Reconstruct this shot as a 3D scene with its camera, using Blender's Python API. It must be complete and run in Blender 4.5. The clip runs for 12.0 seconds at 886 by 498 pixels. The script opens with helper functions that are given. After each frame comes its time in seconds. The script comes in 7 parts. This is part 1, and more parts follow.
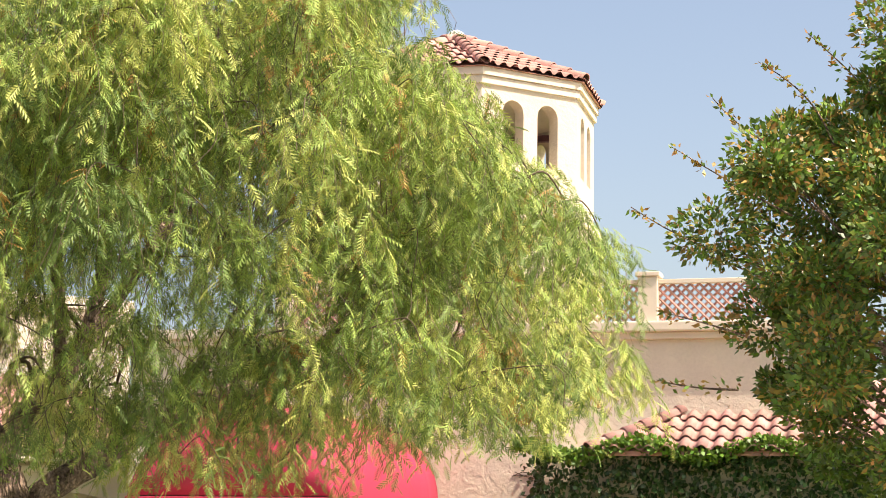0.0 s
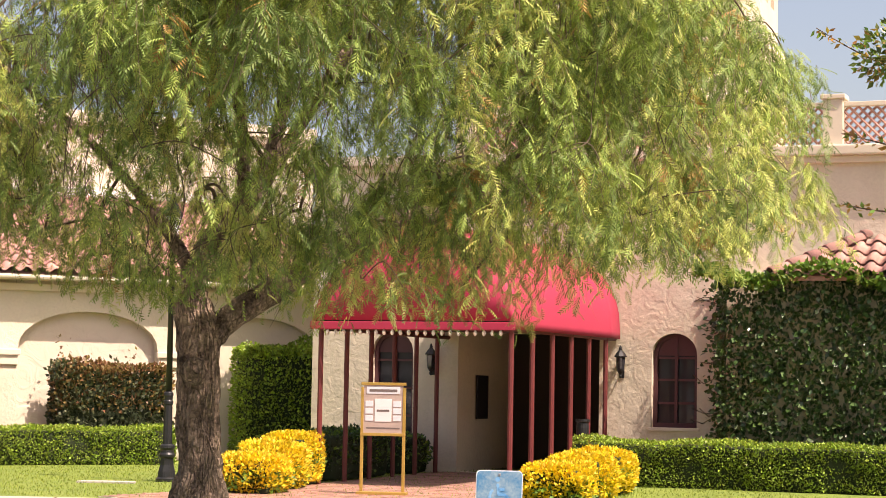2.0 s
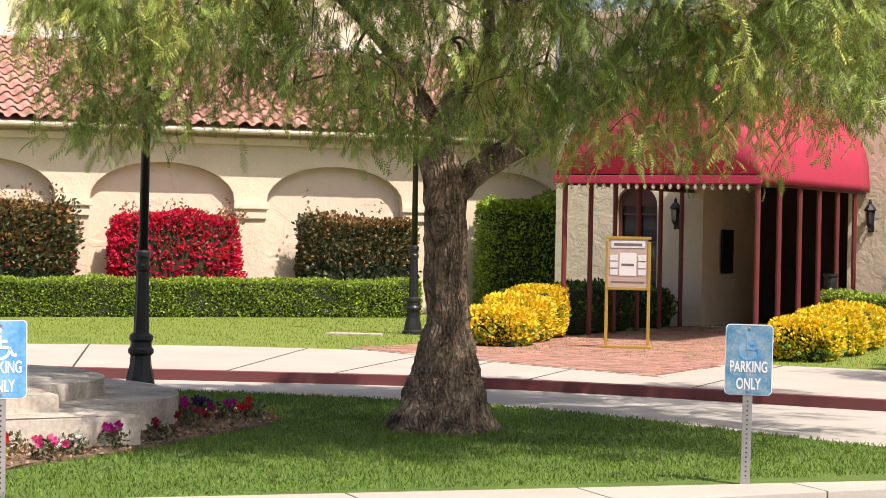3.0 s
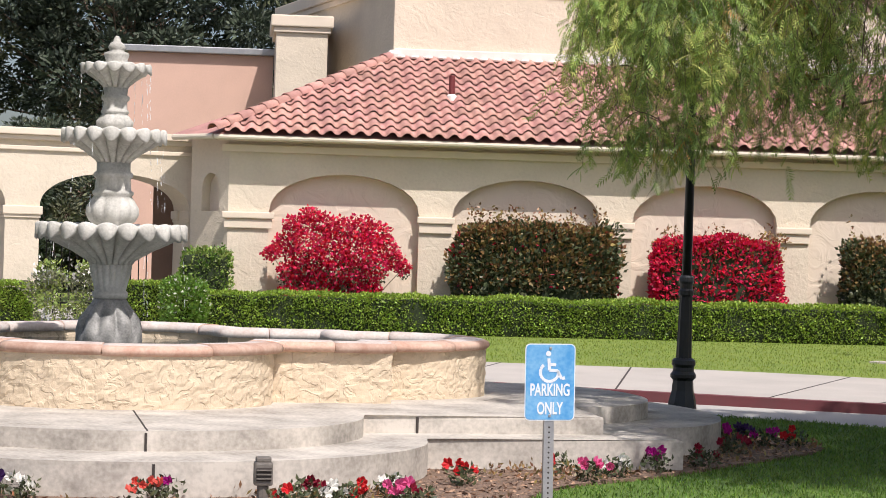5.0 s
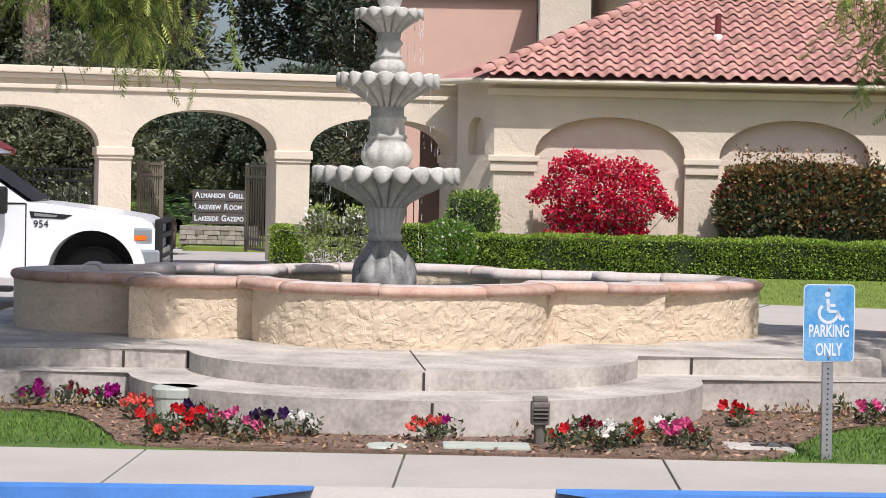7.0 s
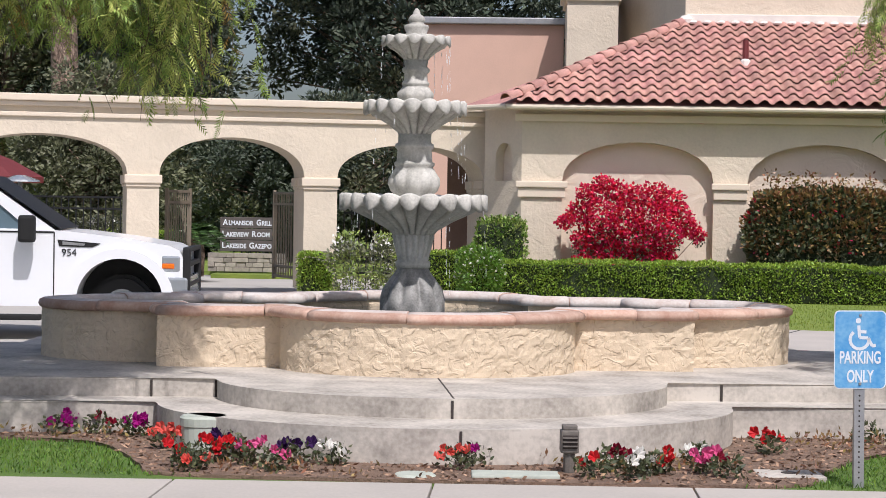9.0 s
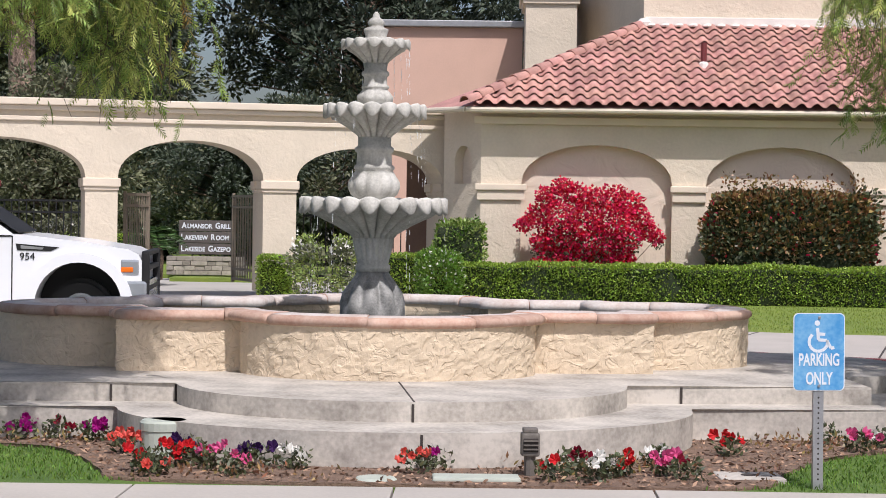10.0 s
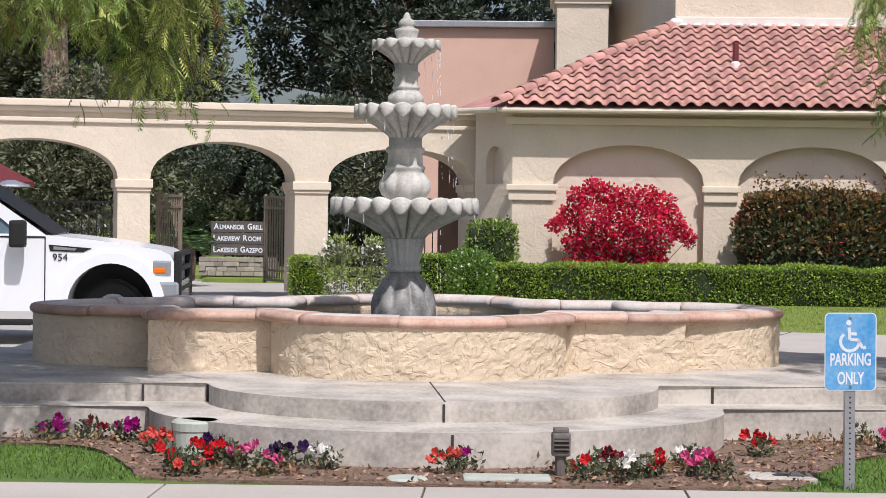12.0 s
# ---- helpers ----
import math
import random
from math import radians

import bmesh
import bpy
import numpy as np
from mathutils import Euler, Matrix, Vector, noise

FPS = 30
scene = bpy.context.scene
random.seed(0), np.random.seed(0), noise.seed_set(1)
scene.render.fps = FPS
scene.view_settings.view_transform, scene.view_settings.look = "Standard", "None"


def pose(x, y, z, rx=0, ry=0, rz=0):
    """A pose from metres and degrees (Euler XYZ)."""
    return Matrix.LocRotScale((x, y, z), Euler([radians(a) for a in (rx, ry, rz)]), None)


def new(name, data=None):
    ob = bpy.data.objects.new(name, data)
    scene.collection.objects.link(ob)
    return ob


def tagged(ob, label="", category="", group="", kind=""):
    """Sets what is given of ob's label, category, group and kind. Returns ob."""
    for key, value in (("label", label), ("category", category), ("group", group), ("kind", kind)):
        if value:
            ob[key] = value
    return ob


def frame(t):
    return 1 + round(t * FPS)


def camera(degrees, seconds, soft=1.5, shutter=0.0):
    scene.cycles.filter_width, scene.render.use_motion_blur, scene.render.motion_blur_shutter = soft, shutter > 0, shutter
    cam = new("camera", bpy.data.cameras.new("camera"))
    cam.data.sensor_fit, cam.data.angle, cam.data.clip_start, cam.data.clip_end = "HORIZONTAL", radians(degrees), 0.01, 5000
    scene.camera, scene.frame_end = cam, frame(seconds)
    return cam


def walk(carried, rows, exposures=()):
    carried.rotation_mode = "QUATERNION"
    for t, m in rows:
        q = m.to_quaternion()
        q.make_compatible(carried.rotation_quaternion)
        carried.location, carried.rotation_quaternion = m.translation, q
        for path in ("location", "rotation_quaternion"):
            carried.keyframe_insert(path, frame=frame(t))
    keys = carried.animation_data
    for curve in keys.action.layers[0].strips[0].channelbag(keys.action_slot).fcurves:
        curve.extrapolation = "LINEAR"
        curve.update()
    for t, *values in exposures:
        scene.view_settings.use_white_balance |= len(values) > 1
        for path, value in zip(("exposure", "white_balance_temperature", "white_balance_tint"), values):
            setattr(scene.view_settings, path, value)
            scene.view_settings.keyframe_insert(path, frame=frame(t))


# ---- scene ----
cam = camera(25.0, 12.0, soft=0.8)
# seconds, eye x, y, z in metres, turn about x, y, z in degrees
ROWS = [
    (0.0, 0.059, -0.068, 1.601, 98.899, -0.860, -33.194),
    (0.5, 0.054, -0.081, 1.595, 100.219, -0.714, -32.639),
    (1.0, 0.044, -0.089, 1.585, 100.456, -0.661, -31.785),
    (1.5, 0.040, -0.100, 1.585, 97.599, -0.794, -30.457),
    (2.0, 0.086, -0.036, 1.598, 93.836, -1.012, -27.994),
    (2.5, 0.083, -0.010, 1.593, 90.731, -1.020, -25.132),
    (3.0, 0.078, 0.049, 1.586, 89.554, -1.038, -21.089),
    (3.5, 0.074, 0.078, 1.587, 89.418, -0.979, -16.976),
    (3.7, 0.059, 0.064, 1.587, 89.455, -1.026, -15.569),
    (5.3, 0.022, 0.038, 1.613, 90.024, -1.685, -4.085),
    (5.5, 0.011, 0.036, 1.607, 90.265, -1.688, -3.321),
    (6.0, -0.018, -0.001, 1.603, 90.538, -1.625, -1.974),
    (6.5, -0.045, -0.026, 1.605, 90.376, -1.436, 0.086),
    (7.0, -0.056, -0.004, 1.595, 88.053, -1.200, 1.757),
    (7.2, -0.057, -0.001, 1.594, 86.975, -1.068, 2.149),
    (8.8, -0.054, 0.051, 1.608, 88.795, -0.859, 2.848),
    (9.0, -0.058, 0.041, 1.605, 88.778, -0.918, 2.548),
    (9.5, -0.054, 0.026, 1.606, 88.723, -0.795, 1.807),
    (10.0, -0.066, 0.036, 1.612, 88.865, -0.816, 1.371),
    (10.5, -0.062, 0.036, 1.615, 88.840, -0.850, 1.735),
    (11.0, -0.058, 0.017, 1.614, 88.972, -0.845, 2.247),
    (11.5, -0.053, 0.014, 1.613, 88.946, -0.674, 2.499),
    (12.0, -0.056, 0.025, 1.609, 88.873, -0.714, 2.290),
]
walk(cam, [(t, pose(x, y, z, rx, ry, rz)) for t, x, y, z, rx, ry, rz in ROWS],
     exposures=[(0.0, 0.93, 7400, 14), (0.6, 0.72, 7700, 20), (1.4, 0.47, 7800, 22), (2.0, 0.76, 7700, 22), (3.0, 0.46, 7100, 15), (3.7, 0.24, 6800, 13), (5.3, 0.04, 6250, 14), (6.5, -0.06, 6100, 14),
                (7.2, -0.12, 6100, 15), (9.0, -0.18, 6080, 15), (12.0, -0.18, 6080, 15)])

# ---- light ----
SUN_AZ, SUN_EL = 155.0, 57.0            # degrees clockwise from north (+y), degrees above the horizon
sun_dir = Vector((math.sin(radians(SUN_AZ)) * math.cos(radians(SUN_EL)),
                  math.cos(radians(SUN_AZ)) * math.cos(radians(SUN_EL)), math.sin(radians(SUN_EL))))
world = bpy.data.worlds.new("world")
scene.world = world
world.use_nodes = True
wn = world.node_tree.nodes
wl = world.node_tree.links
wn.clear()
sky = wn.new("ShaderNodeTexSky")
sky.sky_type = "NISHITA"
sky.sun_disc = False
sky.sun_elevation = radians(SUN_EL)
sky.sun_rotation = radians(SUN_AZ)
sky.air_density, sky.dust_density, sky.ozone_density = 1.0, 3.2, 1.0
wb = wn.new("ShaderNodeBackground")
wb.inputs["Strength"].default_value = 0.12
wo = wn.new("ShaderNodeOutputWorld")
wl.new(sky.outputs[0], wb.inputs[0])
wl.new(wb.outputs[0], wo.inputs[0])
sun_data = bpy.data.lights.new("sun", "SUN")
sun_data.energy, sun_data.angle, sun_data.color = 4.8, radians(0.55), (1.0, 0.95, 0.885)
sun_ob = new("sun", sun_data)
sun_ob.rotation_euler = sun_dir.to_track_quat("Z", "Y").to_euler()
sun_ob.location = (0, 0, 60)

# ---- materials ----
def material(name, rgb, rough=0.8, vary=0.25, scale=6.0, fine=60.0, bump=0.3, metal=0.0, tint=None, spec=0.5,
             island=0.0, per_object=0.0, hue=0.0, depth=0.01, see_through=0.0):
    """A rough surface: colour that drifts at a large and a fine scale, with relief from both."""
    m = bpy.data.materials.new(name)
    m.use_nodes = True
    nt = m.node_tree
    n, l = nt.nodes, nt.links
    bsdf = n["Principled BSDF"]
    geo = n.new("ShaderNodeNewGeometry")
    co = n.new("ShaderNodeTexCoord")
    big = n.new("ShaderNodeTexNoise")
    big.inputs["Scale"].default_value, big.inputs["Detail"].default_value = scale, 5
    small = n.new("ShaderNodeTexNoise")
    small.inputs["Scale"].default_value, small.inputs["Detail"].default_value = fine, 4
    l.new(geo.outputs["Position"], big.inputs["Vector"])
    l.new(geo.outputs["Position"], small.inputs["Vector"])
    mix = n.new("ShaderNodeMix")
    mix.data_type = "RGBA"
    dark = tint or tuple(c * 0.55 for c in rgb)
    mix.inputs[6].default_value = (*dark, 1)
    mix.inputs[7].default_value = (*rgb, 1)
    ramp = n.new("ShaderNodeMapRange")
    ramp.inputs[1].default_value, ramp.inputs[2].default_value = 0.32, 0.62
    ramp.inputs[3].default_value, ramp.inputs[4].default_value = 1 - vary * 1.6, 1.0
    add = n.new("ShaderNodeMath")
    add.operation = "MULTIPLY_ADD"
    add.inputs[1].default_value = 0.35
    l.new(small.outputs[0], add.inputs[0])
    sub = n.new("ShaderNodeMath")
    sub.operation = "MULTIPLY"
    sub.inputs[1].default_value = 0.65
    l.new(big.outputs[0], sub.inputs[0])
    l.new(sub.outputs[0], add.inputs[2])
    l.new(add.outputs[0], ramp.inputs[0])
    l.new(ramp.outputs[0], mix.inputs[0])
    colour = mix.outputs[2]
    if island or per_object:
        hsv = n.new("ShaderNodeHueSaturation")
        src = geo.outputs["Random Per Island"] if island else n.new("ShaderNodeObjectInfo").outputs["Random"]
        amount = island or per_object
        mr = n.new("ShaderNodeMapRange")
        mr.inputs[3].default_value, mr.inputs[4].default_value = 1 - amount, 1 + amount
        l.new(src, mr.inputs[0])
        l.new(mr.outputs[0], hsv.inputs["Value"])
        if hue:
            mh = n.new("ShaderNodeMapRange")
            mh.inputs[3].default_value, mh.inputs[4].default_value = 0.5 - hue, 0.5 + hue
            wn_ = n.new("ShaderNodeTexWhiteNoise")
            wn_.noise_dimensions = "1D"
            l.new(src, wn_.inputs["W"])
            l.new(wn_.outputs["Value"], mh.inputs[0])
            l.new(mh.outputs[0], hsv.inputs["Hue"])
        l.new(colour, hsv.inputs["Color"])
        colour = hsv.outputs[0]
    l.new(colour, bsdf.inputs["Base Color"])
    bsdf.inputs["Roughness"].default_value = rough
    bsdf.inputs["Metallic"].default_value = metal
    bsdf.inputs["Specular IOR Level"].default_value = spec
    if bump:
        bp = n.new("ShaderNodeBump")
        bp.inputs["Strength"].default_value, bp.inputs["Distance"].default_value = bump, depth
        l.new(add.outputs[0], bp.inputs["Height"])
        l.new(bp.outputs[0], bsdf.inputs["Normal"])
    if see_through:
        tr = n.new("ShaderNodeBsdfTranslucent")
        l.new(colour, tr.inputs["Color"])
        ms = n.new("ShaderNodeMixShader")
        ms.inputs[0].default_value = see_through
        l.new(bsdf.outputs[0], ms.inputs[1])
        l.new(tr.outputs[0], ms.inputs[2])
        l.new(ms.outputs[0], n["Material Output"].inputs["Surface"])
    return m


M = {
    "stucco": material("cream stucco", (0.70, 0.605, 0.475), 0.9, 0.18, 1.2, 18, 0.9, depth=0.022),
    "stucco_panel": material("pink-beige smooth stucco", (0.71, 0.60, 0.48), 0.9, 0.12, 1.0, 40, 0.25),
    "stucco_trim": material("cream painted trim", (0.73, 0.625, 0.495), 0.8, 0.15, 2.0, 50, 0.2),
    "salmon": material("salmon stucco", (0.64, 0.42, 0.325), 0.9, 0.15, 1.5, 30, 0.3),
    "basin": material("rough trowelled ochre stucco", (0.68, 0.55, 0.395), 0.9, 0.25, 3.0, 22, 0.9, depth=0.03),
    "coping": material("terracotta coping", (0.54, 0.38, 0.30), 0.8, 0.62, 6.0, 40, 0.5, per_object=0.18, tint=(0.38, 0.21, 0.15)),
    "lime": material("lime-crusted coping top", (0.60, 0.55, 0.51), 0.85, 0.5, 5.0, 40, 0.5, tint=(0.42, 0.31, 0.26)),
    "stone": material("weathered cast stone", (0.62, 0.60, 0.55), 0.85, 0.5, 6.0, 50, 0.6, tint=(0.26, 0.25, 0.22)),
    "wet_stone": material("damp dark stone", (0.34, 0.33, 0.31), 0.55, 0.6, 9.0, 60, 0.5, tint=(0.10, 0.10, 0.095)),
    "concrete": material("worn grey concrete", (0.57, 0.52, 0.455), 0.9, 0.6, 2.6, 30, 0.5, tint=(0.24, 0.215, 0.185)),
    "paving": material("pale concrete paving", (0.455, 0.415, 0.37), 0.9, 0.25, 1.0, 45, 0.2),
    "drive": material("pale concrete drive", (0.43, 0.405, 0.37), 0.9, 0.25, 0.6, 40, 0.2),
    "asphalt": material("grey asphalt", (0.09, 0.088, 0.085), 0.9, 0.3, 2.0, 90, 0.5),
    "red_kerb": material("worn red kerb paint", (0.16, 0.04, 0.045), 0.8, 0.4, 4.0, 60, 0.3, tint=(0.12, 0.05, 0.05)),
    "blue_kerb": material("worn blue kerb paint", (0.08, 0.24, 0.62), 0.7, 0.35, 4.0, 60, 0.3),
    "soil": material("brown bark soil", (0.23, 0.15, 0.105), 0.95, 0.6, 9.0, 90, 1.0, depth=0.04),
    "lawn": material("lawn", (0.21, 0.27, 0.04), 0.9, 0.5, 1.4, 120, 1.0, tint=(0.12, 0.19, 0.035), depth=0.04),
    # island grass: greener, and darkened in colour in place of tree shade
    "shade_lawn": material("deep green lawn, darkened for tree shade", (0.12, 0.20, 0.03), 0.9, 0.5, 1.4, 120, 1.0, tint=(0.06, 0.12, 0.02), depth=0.04),
    "tile": material("terracotta roof tile", (0.53, 0.28, 0.23), 0.8, 0.5, 3.0, 40, 0.3, per_object=0.18, hue=0.008),
    "tile_far": material("terracotta roof tile joined", (0.53, 0.28, 0.23), 0.8, 0.5, 3.0, 40, 0.3, island=0.18, hue=0.008),
    "awning": material("red awning canvas", (0.46, 0.03, 0.075), 0.75, 0.2, 1.5, 200, 0.1),
    "maroon": material("maroon painted steel", (0.16, 0.03, 0.03), 0.5, 0.25, 5.0, 60, 0.1),
    "wood": material("dark maroon painted wood", (0.10, 0.03, 0.035), 0.6, 0.3, 5.0, 60, 0.2),
    "iron": material("black painted iron", (0.025, 0.026, 0.028), 0.4, 0.3, 8.0, 80, 0.2, metal=0.3),
    "bronze": material("grey-brown gate steel", (0.26, 0.215, 0.16), 0.5, 0.3, 6.0, 60, 0.2),
    "bark": material("rough brown bark", (0.54, 0.385, 0.28), 0.95, 0.75, 6.0, 40, 1.0, tint=(0.09, 0.055, 0.04), depth=0.06),
    "twig": material("thin dark twigs", (0.13, 0.095, 0.06), 0.9, 0.4, 5.0, 40, 0.0),
    "dark": material("near-black for joints, holes and interior shade", (0.05, 0.04, 0.035), 0.9, 0.2, 2.0, 40, 0.1),
    "galv": material("galvanised steel", (0.42, 0.42, 0.42), 0.45, 0.3, 10, 80, 0.1, metal=0.7),
    "gutter": material("cream metal gutter", (0.66, 0.58, 0.45), 0.5, 0.15, 3.0, 50, 0.05),
    "white": material("white paint", (0.78, 0.78, 0.78), 0.35, 0.06, 2.0, 60, 0.0),
    "white_matt": material("white mortar", (0.75, 0.70, 0.64), 0.9, 0.2, 4.0, 50, 0.3),
    "leaf_hedge": material("clipped hedge leaves", (0.28, 0.40, 0.05), 0.5, 0.3, 3.0, 30, 0.0, island=0.5, hue=0.02, see_through=0.25),
    "hedge_shade_core": material("near-black hedge core for inner shade", (0.022, 0.034, 0.011), 0.9, 0.4, 6.0, 50, 0.5),
}

# plateaus and ridges left by the trowel
def trowel(mat, scale, distance, lo=0.46, hi=0.54):
    nt = mat.node_tree
    bs_ = nt.nodes["Principled BSDF"]
    ge = nt.nodes.new("ShaderNodeNewGeometry")
    no = nt.nodes.new("ShaderNodeTexNoise")
    no.inputs["Scale"].default_value, no.inputs["Detail"].default_value, no.inputs["Distortion"].default_value = scale, 3.0, 1.2
    mr = nt.nodes.new("ShaderNodeMapRange")
    mr.inputs[1].default_value, mr.inputs[2].default_value = lo, hi
    bu = nt.nodes.new("ShaderNodeBump")
    bu.inputs["Strength"].default_value, bu.inputs["Distance"].default_value = 1.0, distance
    nt.links.new(ge.outputs["Position"], no.inputs["Vector"])
    nt.links.new(no.outputs[0], mr.inputs[0])
    nt.links.new(mr.outputs[0], bu.inputs["Height"])
    nt.links.new(bs_.inputs["Normal"].links[0].from_socket, bu.inputs["Normal"])
    nt.links.new(bu.outputs[0], bs_.inputs["Normal"])
trowel(M["basin"], 8.0, 0.005)
trowel(M["stucco"], 3.2, 0.004, 0.42, 0.58)
trowel(M["stucco_panel"], 2.4, 0.008, 0.40, 0.60)

# long upright fissures in the bark
bk = M["bark"].node_tree
bco = bk.nodes.new("ShaderNodeNewGeometry")
bmap = bk.nodes.new("ShaderNodeMapping")
bmap.inputs["Scale"].default_value = (1.0, 1.0, 0.2)
bvor = bk.nodes.new("ShaderNodeTexVoronoi")
bvor.feature = "DISTANCE_TO_EDGE"
bvor.inputs["Scale"].default_value = 27.0
bnoi = bk.nodes.new("ShaderNodeTexNoise")
bnoi.inputs["Scale"].default_value = 6.0
bmix = bk.nodes.new("ShaderNodeVectorMath")
bmix.operation = "MULTIPLY_ADD"
bmix.inputs[1].default_value = (0.22, 0.22, 0.22)
bk.links.new(bco.outputs["Position"], bmap.inputs["Vector"])
bk.links.new(bnoi.outputs["Color"], bmix.inputs[0])
bk.links.new(bmap.outputs[0], bmix.inputs[2])
bk.links.new(bmix.outputs[0], bvor.inputs["Vector"])
bmr = bk.nodes.new("ShaderNodeMapRange")
bmr.inputs[1].default_value, bmr.inputs[2].default_value, bmr.inputs[3].default_value = 0.0, 0.24, 0.62
bk.links.new(bvor.outputs["Distance"], bmr.inputs[0])
bpr = bk.nodes["Principled BSDF"]
bmul = bk.nodes.new("ShaderNodeMix")
bmul.data_type, bmul.blend_type = "RGBA", "MULTIPLY"
bmul.inputs[0].default_value = 1.0
bk.links.new(bpr.inputs["Base Color"].links[0].from_socket, bmul.inputs[6])
bk.links.new(bmr.outputs[0], bmul.inputs[7])
bk.links.new(bmul.outputs[2], bpr.inputs["Base Color"])
bbump = bk.nodes.new("ShaderNodeBump")
bbump.inputs["Strength"].default_value, bbump.inputs["Distance"].default_value = 1.0, 0.05
bk.links.new(bmr.outputs[0], bbump.inputs["Height"])
bk.links.new(bpr.inputs["Normal"].links[0].from_socket, bbump.inputs["Normal"])
bk.links.new(bbump.outputs[0], bpr.inputs["Normal"])


# ---- building tools ----
from mathutils.geometry import tessellate_polygon


def finish(name, bm, mat, parent=None, label="", smooth=False):
    bmesh.ops.recalc_face_normals(bm, faces=bm.faces)
    me = bpy.data.meshes.new(name)
    bm.to_mesh(me)
    bm.free()
    for mm in (mat if isinstance(mat, (list, tuple)) else [mat]):
        me.materials.append(mm)
    if smooth:
        for p in me.polygons:
            p.use_smooth = True
    ob = new(name, me)
    if parent is not None:
        ob.parent = parent
    if label:
        ob["label"] = label
    return ob


def part(name, bm, mat, parent, label="", smooth=False):
    return finish(name, bm, mat, parent, label, smooth)


def thing(name, m=None, label="", category="", group="", kind=""):
    ob = new(name)
    ob.empty_display_size = 0.2
    if m is not None:
        ob.matrix_basis = m
    return tagged(ob, label, category, group, kind)


def box(x0, x1, y0, y1, z0, z1, bevel=0.0, bm=None, turn=None):
    bm2 = bmesh.new()
    bmesh.ops.create_cube(bm2, size=1)
    for v in bm2.verts:
        v.co = Vector((x0 + (v.co.x + 0.5) * (x1 - x0), y0 + (v.co.y + 0.5) * (y1 - y0), z0 + (v.co.z + 0.5) * (z1 - z0)))
    if bevel:
        bmesh.ops.bevel(bm2, geom=bm2.edges[:], offset=bevel, segments=2, affect="EDGES", profile=0.6)
    if turn is not None:
        bm2.transform(turn)
    if bm is None:
        return bm2
    return merge(bm, bm2)


def merge(bm, other):
    me = bpy.data.meshes.new("tmp")
    other.to_mesh(me)
    other.free()
    bm.from_mesh(me)
    bpy.data.meshes.remove(me)
    return bm


def prism(points, z0, z1, bevel=0.0, bm=None):
    """A flat plan, a list of (x, y), drawn up from z0 to z1."""
    b = bmesh.new()
    lo = [b.verts.new((x, y, z0)) for x, y in points]
    hi = [b.verts.new((x, y, z1)) for x, y in points]
    b.faces.new(lo[::-1])
    top = b.faces.new(hi)
    n = len(points)
    for i in range(n):
        b.faces.new((lo[i], lo[(i + 1) % n], hi[(i + 1) % n], hi[i]))
    if bevel:
        bmesh.ops.bevel(b, geom=list(top.edges), offset=bevel, segments=2, affect="EDGES", profile=0.6)
    return b if bm is None else merge(bm, b)


def lathe(profile, segments=24, bm=None, wave=None, axis=(0, 0)):
    """Turns (radius, height) pairs round z; wave(i, angle) gives a factor on the radius and an added height."""
    b = bmesh.new()
    rings = []
    for i, (r, z) in enumerate(profile):
        ring = []
        for s in range(segments):
            a = 2 * math.pi * s / segments
            k, dz = wave(i, a) if wave else (1, 0)
            ring.append(b.verts.new((axis[0] + r * k * math.cos(a), axis[1] + r * k * math.sin(a), z + dz)))
        rings.append(ring)
    for p, q in zip(rings, rings[1:]):
        for s in range(segments):
            b.faces.new((p[s], p[(s + 1) % segments], q[(s + 1) % segments], q[s]))
    b.faces.new(rings[0][::-1])
    b.faces.new(rings[-1])
    return b if bm is None else merge(bm, b)


def plate(loops, y0, y1, bm=None):
    """A wall in the xz plane with holes: loops[0] is its outline, the others openings; from y0 to y1 in depth."""
    b = bmesh.new()
    pts = [[Vector((x, 0, z)) for x, z in lp] for lp in loops]
    tris = tessellate_polygon([[Vector((p.x, p.z, 0)) for p in lp] for lp in pts])
    flat = [p for lp in pts for p in lp]
    f = [b.verts.new((p.x, y0, p.z)) for p in flat]
    k = [b.verts.new((p.x, y1, p.z)) for p in flat]
    for t in tris:
        if len(set(t)) == 3:
            b.faces.new([f[i] for i in t])
            b.faces.new([k[i] for i in reversed(t)])
    i0 = 0
    for lp in pts:
        n = len(lp)
        for i in range(n):
            a, c = i0 + i, i0 + (i + 1) % n
            b.faces.new((f[a], f[c], k[c], k[a]))
        i0 += n
    return b if bm is None else merge(bm, b)


def arch(cx, half, spring, rise, base, n=14):
    """Outline of an arched opening, from its left foot over the top to its right foot."""
    out = [(cx - half, base)]
    for i in range(n + 1):
        a = math.pi * (1 - i / n)
        out.append((cx + half * math.cos(a), spring + rise * math.sin(a) ** 0.9))
    out.append((cx + half, base))
    return out


